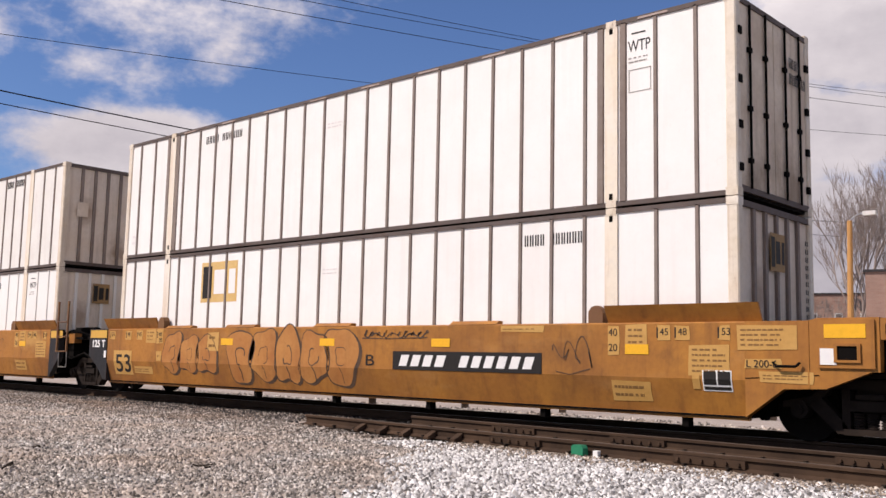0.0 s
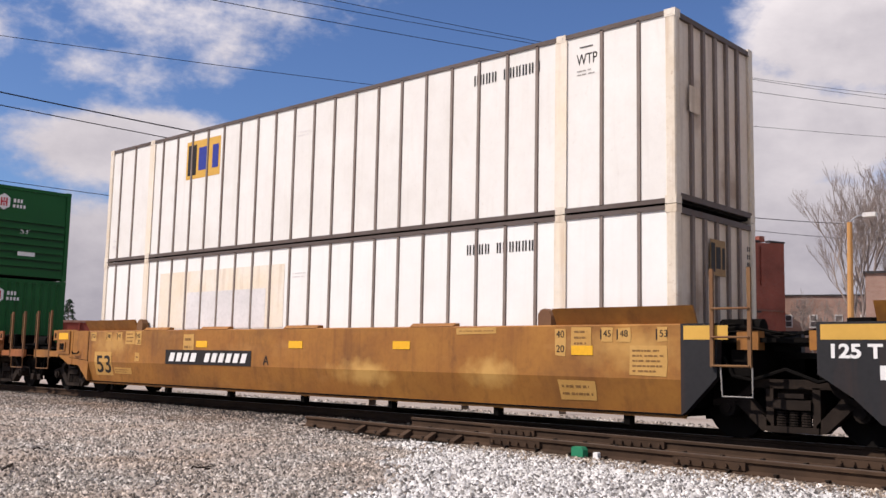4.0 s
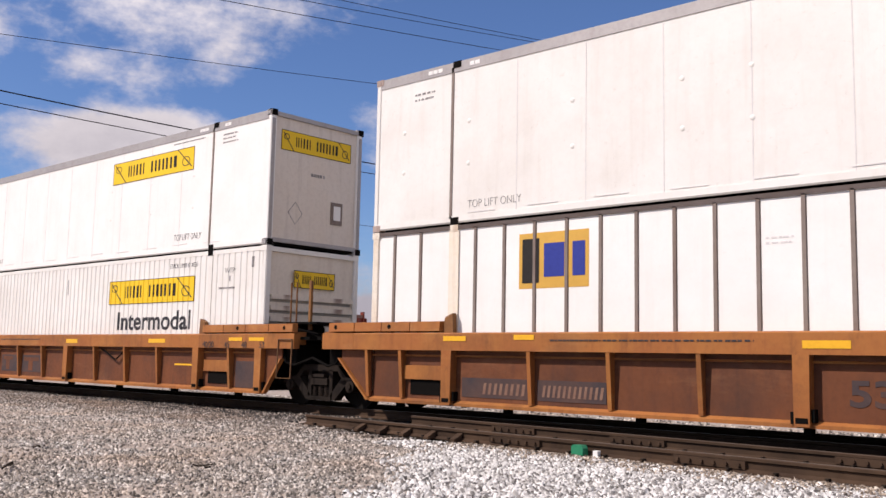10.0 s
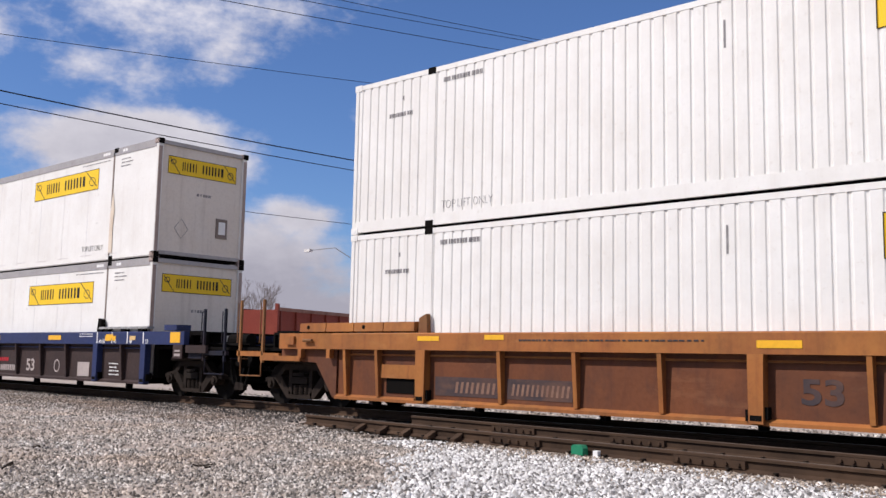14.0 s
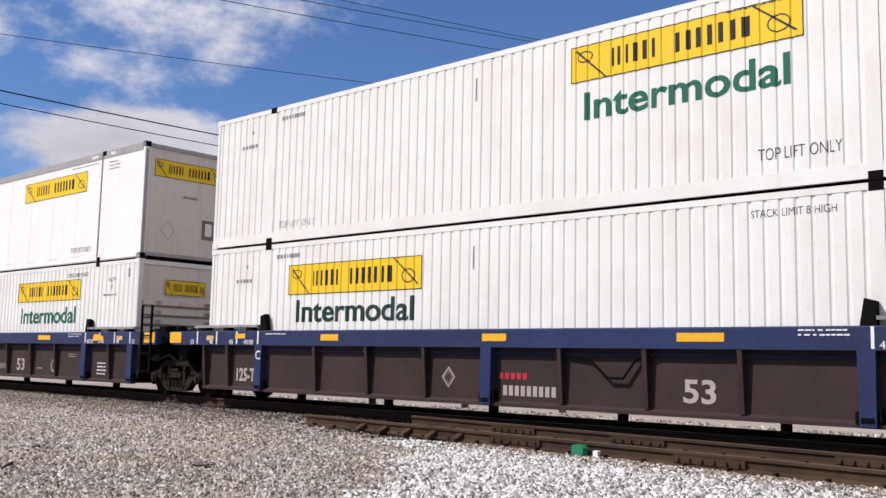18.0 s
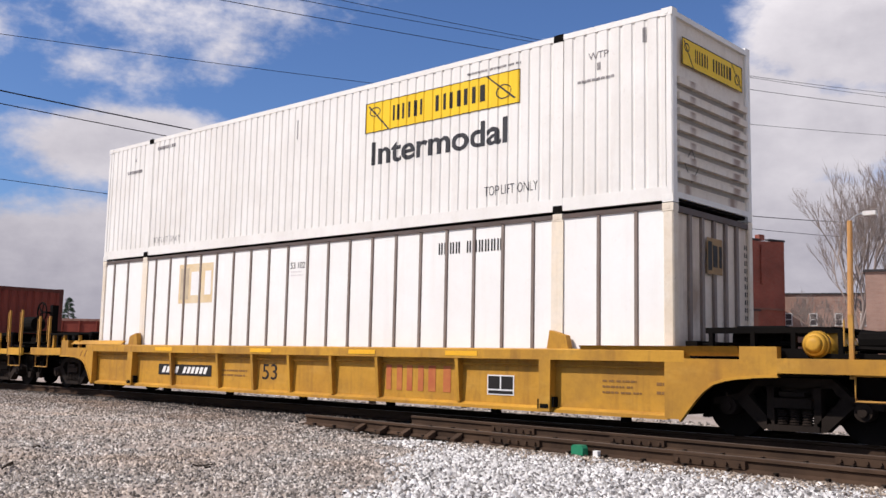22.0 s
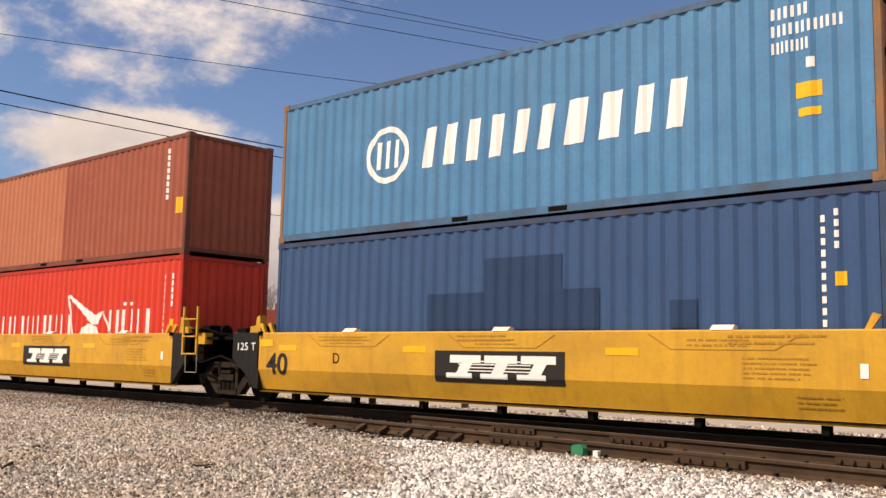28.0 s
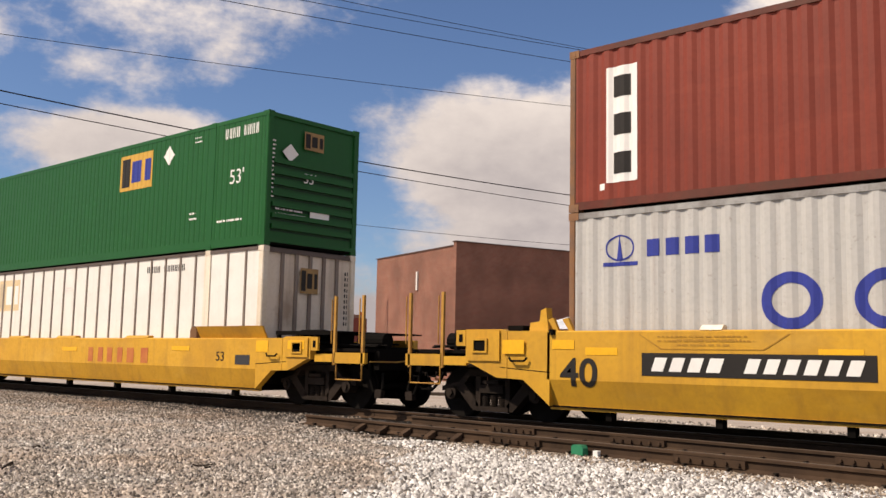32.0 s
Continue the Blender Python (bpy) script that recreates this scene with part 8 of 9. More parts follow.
            part("guide_horn", Mesh().prism([(edge - side * 2.14, top), (edge - side * 1.92, top), (edge - side * 1.95, top + 0.26), (edge - side * 2.12, top + 0.33)], "y", -0.12, -0.02), "stake_rust", ob)
        elif style == "ribblue":
            part("load_guide", Mesh().box(*sorted((edge - side * 2.0, edge + side * 0.25)), -0.2, -0.02, top + 0.07, top + 0.12), "grey_rail", ob, "worn grey guide plate")
            for k in (0, 1, 2):
                part("guide_foot", Mesh().box(*sorted((edge - side * (1.8 - k * 0.8), edge - side * (1.6 - k * 0.8))), -0.18, -0.04, top, top + 0.07), "black", ob)
            part("guide_horn", Mesh().prism([(edge - side * 2.22, top), (edge - side * 2.02, top), (edge - side * 2.02, top + 0.3), (edge - side * 2.16, top + 0.34)], "y", -0.14, -0.02), "black", ob)
            poly(ob, "paper", [rect(edge - side * (2.05 - k * 0.72) - 0.02, edge - side * (2.05 - k * 0.72) + 0.02, top - 0.28, top - 0.01) for k in range(4)], -0.204, "tick_mark")
            for k, t in enumerate(("40/30", "45", "48", "53")):
                write(ob, t, edge - side * (1.97 - k * 0.72) - (0.05 + 0.07 * len(t) if side < 0 else 0), top - 0.28, 0.1, "paper", -0.204)
            for a, w, z, m in ((1.62, 0.34, 0.16, "reflector"), (0.5, 0.26, 0.2, "gold_worn")):
                poly(ob, m, [rect(*sorted((edge - side * a, edge - side * (a - w))), top - z, top - z + 0.1)], -0.2045, "reflector")
        elif style == "riblow":
            part("load_guide", Mesh().prism([(-0.2, top), (-0.17, top), (-0.05, top + 0.1), (-0.10, top + 0.1)] if i == 0 else [(-0.14, top - 0.08), (-0.10, top - 0.08), (-0.21, top + 0.05), (-0.24, top + 0.05)], "x", *sorted((edge - side * 1.45, edge + side * 1.03))), mat, ob)
            part("guide_cap", Mesh().prism([(edge - side * 2.1, top), (edge - side * 1.7, top), (edge - side * 1.75, top + 0.2), (edge - side * 2.05, top + 0.28)], "y", -0.15, -0.03), mat, ob)
        else:
            for k in (0.05, 0.32):
                part("guide_horn", Mesh().prism([(edge - side * (0.3 - k), top), (edge - side * (0.22 - k), top), (edge - side * (0.1 - k), top + 0.17), (edge - side * (0.2 - k), top + 0.2)], "y", -0.16, -0.1), mat, ob, "slanted yellow guide horn")
            part("guide_block", Mesh().prism([(edge + side * 0.25, top), (edge + side * 0.62, top), (edge + side * 0.6, top + 0.13), (edge + side * 0.42, top + 0.15), (edge + side * 0.4, top + 0.32), (edge + side * 0.3, top + 0.36)], "y", -0.1, 0.05), mat, ob)
            part("rope_eye", Mesh().rod((edge + side * 0.1, -0.21, top - 0.06), (edge + side * 0.1, -0.21, top + 0.02), 0.05, 8), "black", ob)
            part("top_valve", Mesh().box(*sorted((edge + side * 0.75, edge + side * 1.05)), -0.1, 0.1, top, top + 0.09), "black", ob)
        if kind == "truck":
            end_deck(ob, edge, side, mat, 0.98, *(((2.47, 3.05), 1.92 - 0.3 * i) if style == "riblow" else ((2.45, 3.22), 1.96) if style == "ribblue" else ()))
            truck(ob, edge + side * 1.6, s)
        else:
            joint_deck(ob, edge, side, gaps[i], mat)
            if i == 1:
                lm = "stake" if mat != "yellow" else "yellow"
                x0 = well + 0.64
                if smooth:
                    ladder(ob, x0, x0 + 0.53, 0.96, 2.28 if style == "smooth" else 2.02, -0.24, lm, 3, 0.38)
                elif style == "ribblue":
                    ladder(ob, x0, x0 + 0.42, 0.5, 2.1, -0.22, "black", 4)
                else:
                    part("stirrup", Mesh().path([(well + 0.78, -0.215, 1.3), (well + 0.78, -0.235, 0.54), (well + 1.21, -0.235, 0.54), (well + 1.21, -0.215, 1.3)], 0.014, 6), "stake", ob, "thin steel step loop")
                    part("step_bar", Mesh().rod((well + 0.78, -0.225, 1.3), (well + 1.21, -0.225, 1.3), 0.014, 6), "stake", ob)
                    part("grab_stake", Mesh().box(well + 1.08, well + 1.14, 0.28, 0.34, 1.5, 2.5), "stake_rust", ob, "rusty upright grab stake")
                    part("grab_loop", Mesh().path([(well + 0.5, 0.3, 1.5), (well + 0.5, 0.3, 2.48), (well + 0.68, 0.3, 2.48), (well + 0.68, 0.3, 1.5)], 0.018, 6), "stake_rust", ob, "thin rusty grab loop")
                    part("brake_platform", Mesh().box(well + 0.55, well + 1.5, 0.15, 2.0, 1.62, 1.66), "black", ob, "dark brake platform")
                truck(ob, well + gaps[1] / 2, s, "shared_truck")
    # latches along the top and painted notes
    if style == "smooth40":
        for x in (2.5, 6.1, 9.9):
            part("top_latch", Mesh().prism([(-0.2, top), (-0.02, top), (-0.02, top + 0.06), (-0.12, top + 0.07)], "x", x - 0.16, x + 0.16), "cream", ob, "pale folding latch")
            edge_l = [[(x - 1.1, top - 0.06), (x - 0.75, top - 0.27), (x - 0.74, top - 0.255), (x - 1.08, top - 0.05)], rect(x - 0.75, x + 0.75, top - 0.27, top - 0.258), [(x + 1.1, top - 0.06), (x + 0.75, top - 0.27), (x + 0.74, top - 0.255), (x + 1.08, top - 0.05)]]
            poly(ob, "print_faint", edge_l, -0.203, "embossed_edge")
            poly(ob, "print_faint", small_lines(x - 0.5, x + 0.5, top - 0.24, top - 0.1, 2, s + x), -0.203, "fine_print")
        for x in (0.5, 3.95, 8.1):
            poly(ob, "reflector", [rect(x, x + 0.55, top - 0.36, top - 0.25)], -0.203, "reflector")
        poly(ob, "print_faint", small_lines(10.2, 11.2, top - 0.66, top - 0.34, 5, s + 3) + small_lines(10.9, 11.5, 0.42, 0.62, 3, s + 4), -0.2035, "fine_print")
    elif smooth:
        for x in (2.9, 5.2, 8.1, 11.6):
            part("top_latch", Mesh().prism([(-0.2, top), (-0.02, top), (-0.02, top + 0.055), (-0.12, top + 0.06)], "x", x - 0.5, x + 0.5), mat, ob)
    return ob


MAT["faded"] = surface("faded_grey_lettering", (0.42, 0.36, 0.33), 0.7, amount=0.6, bump=0.0)
MAT["faded_dim"] = surface("half_gone_lettering", (0.16, 0.125, 0.11), 0.7, second=(0.07, 0.05, 0.045), scale=5.0, amount=0.9, bump=0.0)
MAT["stake"] = surface("rusty_brown_stake", (0.15, 0.07, 0.035), 0.65, second=(0.22, 0.12, 0.045), amount=0.7)
MAT["endblack"] = surface("black_end_paint", (0.008, 0.0075, 0.0075), 0.6, amount=0.6, streak=0.2)
MAT["endgrey"] = surface("dark_grey_end_paint", (0.022, 0.0215, 0.023), 0.6, amount=0.6, streak=0.2)


def logo_plate(ob, x0, x1, z0, z1):
    """Black plate with the builder's emblem as three plain white blocks."""
    poly(ob, "ink", [rect(x0, x1, z0, z1)], -0.204, "name_plate", label="black plate with three white slanted blocks")
    w, h = x1 - x0, z1 - z0
    a, b = z0 + h * 0.14, z1 - h * 0.14
    sh = []
    for k in range(3):
        c = x0 + w * (0.10 + 0.28 * k)
        sh += [rect(c + 0.03 * w, c + 0.28 * w, b - h * 0.24, b), rect(c + 0.085 * w, c + 0.175 * w, a + h * 0.16, b - h * 0.24, 0.04 * w), rect(c, c + 0.21 * w, a, a + h * 0.16)]
    poly(ob, "paper", sh, -0.208, "name_bar")
    for k in range(4):
        z = a + h * (0.22 + 0.1 * k)
        poly(ob, "paper", [rect(x0 + w * 0.2, x0 + w * 0.76, z, z + h * 0.035)], -0.2065, "speed_line")


def number_plate(ob, x0, x1, z0, z1):
    poly(ob, "ink", [rect(x0, x1, z0, z1)], -0.204, "number_board", label="black board with white slanted bars")
    h = z1 - z0
    poly(ob, "paper", bars(x0 + 0.15, x1 - 0.2, z0 + h * 0.2, z1 - h * 0.2, (0.6, 0.6, 0.6, 0.65, 0, 0.55, 0.55, 0.55, 0.55, 0.55, 0.55), 0.07, 0.3), -0.208, "number_print")


def patches(ob, items, y=-0.203, mat="patch", seed=1):
    """Stencil grounds with rows of fine print."""
    for k, (x0, x1, z0, z1, rows) in enumerate(items):
        rng = random.Random(seed * 100 + k)
        j = lambda: rng.uniform(-0.012, 0.012)
        poly(ob, mat, [[(x0 + j(), z0 + j()), (x1 + j(), z0 + j()), (x1 + j(), (z0 + z1) / 2), (x1 + j(), z1 + j()), (x0 + j(), z1 + j())]], y, "stencil_patch")
        if rows:
            poly(ob, "print", small_lines(x0 + 0.05, x1 - 0.05, z0 + 0.03, z1 - 0.03, rows, seed * 31 + k), y - 0.004, "fine_print")


def notice(ob, x0, x1, z0, z1, y=-0.204):
    poly(ob, "paper", [rect(x0, x1, z0, z1)], y, "notice_board", label="white-edged black notice board")
    w, h = x1 - x0, z1 - z0
    poly(ob, "ink", [rect(x0 + 0.04 * w, x0 + 0.47 * w, z0 + 0.3 * h, z1 - 0.06 * h), rect(x0 + 0.53 * w, x1 - 0.04 * w, z0 + 0.3 * h, z1 - 0.06 * h), rect(x0 + 0.04 * w, x1 - 0.04 * w, z0 + 0.06 * h, z0 + 0.22 * h)], y - 0.004, "notice_field")


def brown_notes(ob, seed=1, faint=False):
    """Stencilled notes of the brown smooth-sided units."""
    t = 1.52
    if faint:
        xs = (0.16, 0.92, 1.38, 2.14)
        poly(ob, "patch_faint", [[(0.2, 0.53), (0.98, 0.46), (1.05, 0.62), (1.03, 1.0), (0.62, 1.03), (0.22, 0.98)]], -0.203, "stencil_patch")
    else:
        xs = (0.03, 0.77, 1.27, 2.14)
        poly(ob, "patch", [rect(0.18, 1.0, 0.46, 1.03)], -0.203, "stencil_patch")
    write(ob, "53", 0.25, 0.53, 0.42, "ink", -0.208, 0.7, bold=0.008)
    patches(ob, [(14.2, 14.4, 1.08, 1.5, 0), (14.5, 14.85, 1.2, 1.52, 3), (15.02, 15.22, 1.3, 1.5, 0), (15.3, 15.52, 1.3, 1.5, 0), (15.95, 16.1, 1.3, 1.5, 0), (15.5, 16.1, 0.82, 1.24, 5), (14.25, 14.9, 0.44, 0.72, 2), (12.2, 13.05, 1.42, 1.52, 1), (4.1, 4.5, 1.05, 1.45, 2)], seed=seed + 5)
    patches(ob, [(x - 0.08, x + 0.18, 1.29, 1.5, 0) for x in xs[:3]] + [(1.62, 2.03, 1.22, 1.53, 3), (2.06, 2.33, 1.2, 1.52, 0), (1.09, 1.87, 0.5, 0.66, 2), (2.08, 2.28, 0.82, 1.02, 1)], seed=seed + 7)
    for x, tx in ((xs[0], "53"), (xs[1], "48"), (xs[2], "45"), (xs[3], "40"), (2.16, "20"), (15.06, "45"), (15.34, "48"), (15.98, "53")):
        low = tx == "20"
        write(ob, tx, x, 1.23 if low else 1.37, 0.1, "ink", -0.208)
        if not low:
            poly(ob, "ink", [rect(x - 0.05, x - 0.03, 1.33, 1.48)], -0.207)
    write(ob, "40", 14.22, 1.36, 0.11, "ink", -0.208)
    write(ob, "20", 14.22, 1.14, 0.11, "ink", -0.208)
    for x in (4.6, 7.8, 10.7):
        poly(ob, "reflector", [rect(x, x + 0.42, 1.16 + 0.02 * (seed % 3), 1.3 + 0.02 * (seed % 3))], -0.206, "reflector")
    poly(ob, "reflector", [rect(14.5, 14.88, 1.1, 1.24)], -0.206, "reflector")


BROWN53 = "weathered brown well car with smooth sloping sides"
car_a = well_car(-21.87, 16.154, "smooth", "brown", ("joint", "truck"), BROWN53 + " and spray-painted scribbles", (3.346, 0))
brown_notes(car_a, seed=1)
number_plate(car_a, 9.78, 13.02, 0.78, 1.10)
write(car_a, "B", 9.05, 0.84, 0.2, "ink", -0.206, 0.26)
notice(car_a, 15.7, 16.12, 0.62, 0.9)
poly(car_a, "patch", [rect(15.55, 15.66, 0.64, 0.84)], -0.206, "stencil_patch")
patches(car_a, [(16.2, 17.0, 1.18, 1.5, 4), (16.3, 16.8, 0.94, 1.06, 0), (16.5, 17.2, 0.76, 0.9, 2)], -0.204, seed=9)
write(car_a, "L 200-6", 16.32, 0.95, 0.1, "ink", -0.21)
poly(car_a, "paper", [rect(17.3, 17.5, 1.0, 1.2)], -0.235, "tag")
bubbles(car_a, 2.4, 4.4, 0.52, 1.42, 3, 5, -0.2045, r=0.010)
bubbles(car_a, 4.9, 8.8, 0.42, 1.5, 5, 6, -0.2045, r=0.014)
scrawl(car_a, 9.0, 10.6, 1.32, 1.48, 10, 8, -0.206, r=0.012)
scrawl(car_a, 13.3, 13.9, 0.8, 1.4, 3, 7, -0.206, r=0.01)
car_b = well_car(-41.37, 16.154, "smooth", "brown_b", ("joint", "joint"), BROWN53 + " and pale blotches", (3.08, 3.346))
brown_notes(car_b, seed=2)
logo_plate(car_b, 6.68, 9.33, 0.52, 1.08)
write(car_b, "C", 4.75, 0.82, 0.2, "ink", -0.206)
scrawl(car_b, 1.2, 4.6, 0.95, 1.3, 11, 12, -0.206, r=0.014)
scrawl(car_b, 9.6, 13.4, 0.9, 1.4, 9, 13, -0.206, r=0.008)
car_c = well_car(-60.6, 16.154, "smooth", "brown_c", ("truck", "joint"), BROWN53 + " and pale blotches", (0, 3.08))
brown_notes(car_c, seed=3)
number_plate(car_c, 3.4, 6.6, 0.78, 1.10)
write(car_c, "A", 7.0, 0.82, 0.2, "ink", -0.206)
for c in (car_a, car_b, car_c):
    if c is not car_c:
        write(c, "125 T", -0.92, 1.11, 0.17, "paper", -0.206, 0.66, bold=0.008)
        poly(c, "paper", [rect(-0.3, -0.2, 0.85, 1.02)], -0.205, "tag")
car_d = well_car(-84.0, 16.154, "smooth", "brown_red", ("truck", "truck"), BROWN53 + " and yellow reflectors")
brown_notes(car_d, seed=4, faint=True)
number_plate(car_d, 3.1, 6.05, 0.82, 1.10)
logo_plate(car_d, 9.63, 12.26, 0.63, 1.12)
poly(car_d, "reflector", [rect(-0.96, -0.04, 1.02, 1.15)], -0.207, "reflector")
poly(car_d, "paper", [rect(-0.97, -0.73, 1.2, 1.42), rect(0.16, 0.62, 1.05, 1.16)], -0.207, "tag")
patches(car_d, [(-0.69, 0.03, 1.21, 1.47, 3), (-0.96, -0.04, 0.87, 1.0, 1)], -0.205, seed=29)
notice(car_d, 17.25, 17.8, 1.1, 1.5, -0.235)
patches(car_d, [(16.2, 16.75, 1.0, 1.5, 3), (16.15, 16.6, 0.62, 0.95, 1)], -0.204, seed=23)
poly(car_d, "reflector", [rect(2.3, 2.7, 1.2, 1.3), rect(6.3, 6.8, 1.18, 1.28), rect(8.9, 9.4, 1.16, 1.26), rect(12.4, 13.0, 1.16, 1.28), rect(16.2, 16.9, 1.08, 1.2)], -0.207, "reflector")
poly(car_d, "paper", [rect(7.6, 8.1, 1.05, 1.15), rect(15.1, 15.6, 1.1, 1.22), rect(14.6, 14.8, 0.5, 0.6)], -0.207, "tag")

MAT["print_pale"] = surface("worn_tan_print", (0.24, 0.14, 0.095), 0.7, second=(0.16, 0.08, 0.055), scale=4.0, amount=0.9, bump=0.0)
BROWNRIB = "rusty brown well car with ribbed sides"
for s, ends, gaps, seed in ((-107.4, ("joint", "truck"), (3.2, 0), 1), (-126.75, ("joint", "joint"), (2.9, 3.2), 2), (-145.8, ("truck", "joint"), (0, 2.9), 3)):
    c = well_car(s, 16.154, "rib", "brown_rib", ends, BROWNRIB, gaps)
    poly(c, "reflector", [rect(2.0, 2.5, 1.28, 1.36), rect(3.5, 3.9, 1.3, 1.38), rect(8.1, 8.7, 1.2, 1.3), rect(12.1, 12.8, 1.22, 1.31), rect(15.25, 15.72, 1.27, 1.34), rect(15.95, 16.45, 1.27, 1.34)], -0.204, "reflector")
    poly(c, "slate", small_lines(4.2, 7.6, 1.26, 1.33, 1, seed), -0.204, "fine_print")
    for x, tx in ((14.3, "40/20"), (15.1, "45"), (15.7, "48"), (16.3, "53")):
        write(c, tx, x, 1.13, 0.13, "slate", -0.206)
    x53 = 8.6 if seed == 1 else 2.55 if seed == 2 else 8.6
    write(c, "53", x53, 0.5, 0.32, "old_board", -0.05, 0.55, bold=0.012)
    boards = ((2.3, 3.68), (3.86, 5.12)) if seed != 2 else ((4.0, 5.15), (5.3, 6.55))
    poly(c, "old_board", [rect(x0, x1, 0.36, 0.68) if seed != 2 else rect(x0, x1, 0.4, 0.86) for x0, x1 in boards], -0.049, "old_name_board")
    if seed == 2:
        poly(c, "brown_panel", [rect(4.1, 4.7, 0.72, 0.82), rect(4.28, 4.5, 0.44, 0.72), rect(5.4, 6.3, 0.7, 0.8), rect(5.7, 5.95, 0.44, 0.7)], -0.0525, "name_bar")
    else:
        poly(c, "print_pale", bars(2.75, 3.6, 0.42, 0.6, (0.7,) * 4, 0.03, 0.25, True) + bars(3.95, 5.05, 0.42, 0.6, (0.7,) * 6, 0.03, 0.25, True), -0.0525, "faded_bar")
    poly(c, "reflector", [rect(15.25, 15.95, 0.62, 0.66)] if seed == 1 else [rect(13.0, 14.0, 0.72, 0.76)], -0.05, "stripe")
    if seed != 3:
        part("hanging_cable", Mesh().path([(9.75, -0.1, 1.06), (10.0, -0.12, 1.0), (10.5, -0.12, 0.8), (10.9, -0.1, 1.05)], 0.02, 6), "black", c)
    poly(c, "old_board", [rect(15.32, 16.0, 0.3, 0.85)], -0.0475, "dark_panel_patch")
BLUE = "faded blue well car with grimy dark ribbed panels"
for s, ends, gaps, seed in ((-168.95, ("joint", "truck"), (3.05, 0), 1), (-188.15, ("joint", "joint"), (3.05, 3.05), 2), (-207.35, ("truck", "joint"), (0, 3.05), 3)):
    c = well_car(s, 16.154, "ribblue", "blue", ends, BLUE, gaps)
    poly(c, "reflector", [rect(4.0, 4.5, 1.28, 1.4), rect(8.0, 8.5, 1.28, 1.4), rect(11.5, 12.2, 1.28, 1.4), rect(14.5, 15.0, 1.26, 1.38)], -0.204, "reflector")
    poly(c, "paper", small_lines(2.3, 3.2, 1.38, 1.44, 1, seed) + small_lines(13.2, 14.0, 1.34, 1.46, 2, seed + 4), -0.204, "fine_print")
    write(c, "53", 11.5 if seed == 2 else 9.95, 0.45, 0.32, "faded", -0.05, 0.5, bold=0.01)
    if seed == 1:
        poly(c, "faded", bars(2.37, 3.24, 0.44, 0.68, (0.6, 0.6, 0.6, 0.6)) + bars(3.55, 4.35, 0.44, 0.68, (0.6, 0.6, 0.6, 0.6)), -0.049, "faded_bar")
    for rx in {1: (11.75,), 2: (), 3: (12.19,)}[seed]:
        poly(c, "faded", ring(rx, 0.6, 0.16, 0.17, 0.035), -0.049, "round_emblem")
    if seed != 3:
        poly(c, "faded", bars(8.33, 9.36, 0.42, 0.58, (0.6,) * 9), -0.049, "faded_bar")
        poly(c, "signred", bars(8.25, 8.8, 0.68, 0.78, (0.6,) * 5), -0.049, "faded_bar")
    else:
        poly(c, "faded_dim", bars(2.42, 3.3, 0.46, 0.68, (0.6, 0.6, 0.6, 0.6), 0, 0.3, True) + bars(3.7, 4.45, 0.48, 0.7, (0.6, 0.6, 0.6, 0.6), 0, 0.3, True), -0.049, "faded_bar")
        poly(c, "faded", bars(8.35, 9.5, 0.46, 0.62, (0.7, 0.5, 0.6, 0.6, 0.6, 0.5, 0.6, 0.6, 0.3, 0.6), 0, 0.3, True, 0.28), -0.049, "faded_bar")
        poly(c, "faded", small_lines(5.25, 6.2, 0.52, 0.82, 4, 7) + small_lines(11.22, 11.55, 0.48, 0.56, 1, 8) + small_lines(12.98, 13.46, 0.82, 0.94, 2, 9), -0.049, "fine_print")
    dx = 6.98 if seed == 3 else 7.15
    for r, tone, y in ((1.0, "faded", -0.049), (0.8, "signred" if seed == 3 else "faded_dim", -0.053), (0.45, "blue_panel", -0.057)):
        poly(c, tone, [[(dx, 0.68 - 0.18 * r), (dx + 0.15 * r, 0.68), (dx, 0.68 + 0.18 * r), (dx - 0.15 * r, 0.68)]], y, "diamond_emblem")
    part("cloth_flap", Mesh().box(12.9, 13.5, -0.056, -0.046, 0.36, 0.72), "faded", c, "faded square outline") if seed == 1 else None
    poly(c, "paper", small_lines(14.5, 15.0, 0.4, 0.75, 4, seed + 9) + [rect(15.95, 16.1, 0.55, 0.8)], -0.049, "fine_print")
    if seed != 3:
        write(c, "125-T", 1.12, 0.45, 0.26, "faded", -0.051, 0.68, bold=0.012)
    if seed == 2:
        part("hanging_pipe", Mesh().path([(9.6, -0.1, 1.07), (10.0, -0.12, 1.04), (10.33, -0.13, 0.75), (10.6, -0.13, 0.75), (10.82, -0.12, 1.04), (11.1, -0.1, 1.07)], 0.022, 6), "black", c, "bent black air pipe")
    write(c, {1: "A", 2: "C", 3: "B"}[seed], 1.98, 0.9, 0.18, "paper", -0.204)
car_k = well_car(-230.75, 16.154, "riblow", "yellow_old", ("truck", "truck"), "low yellow well car with ribbed sides")
number_plate(car_k, 2.95, 5.05, 0.5, 0.74)
for ch in list(car_k.children):
    if ch.name.startswith(("number_board", "number_print")):
        ch.location.y = 0.152
write(car_k, "53", 6.82, 0.5, 0.32, "ink", -0.05, 0.5)
poly(car_k, "fadedred", bars(10.45, 12.0, 0.42, 0.86, (0.7, 0.7, 0.9), 0, 0.2, True), -0.049, "faded_bar")
notice(car_k, 12.8, 13.35, 0.42, 0.74, -0.049)
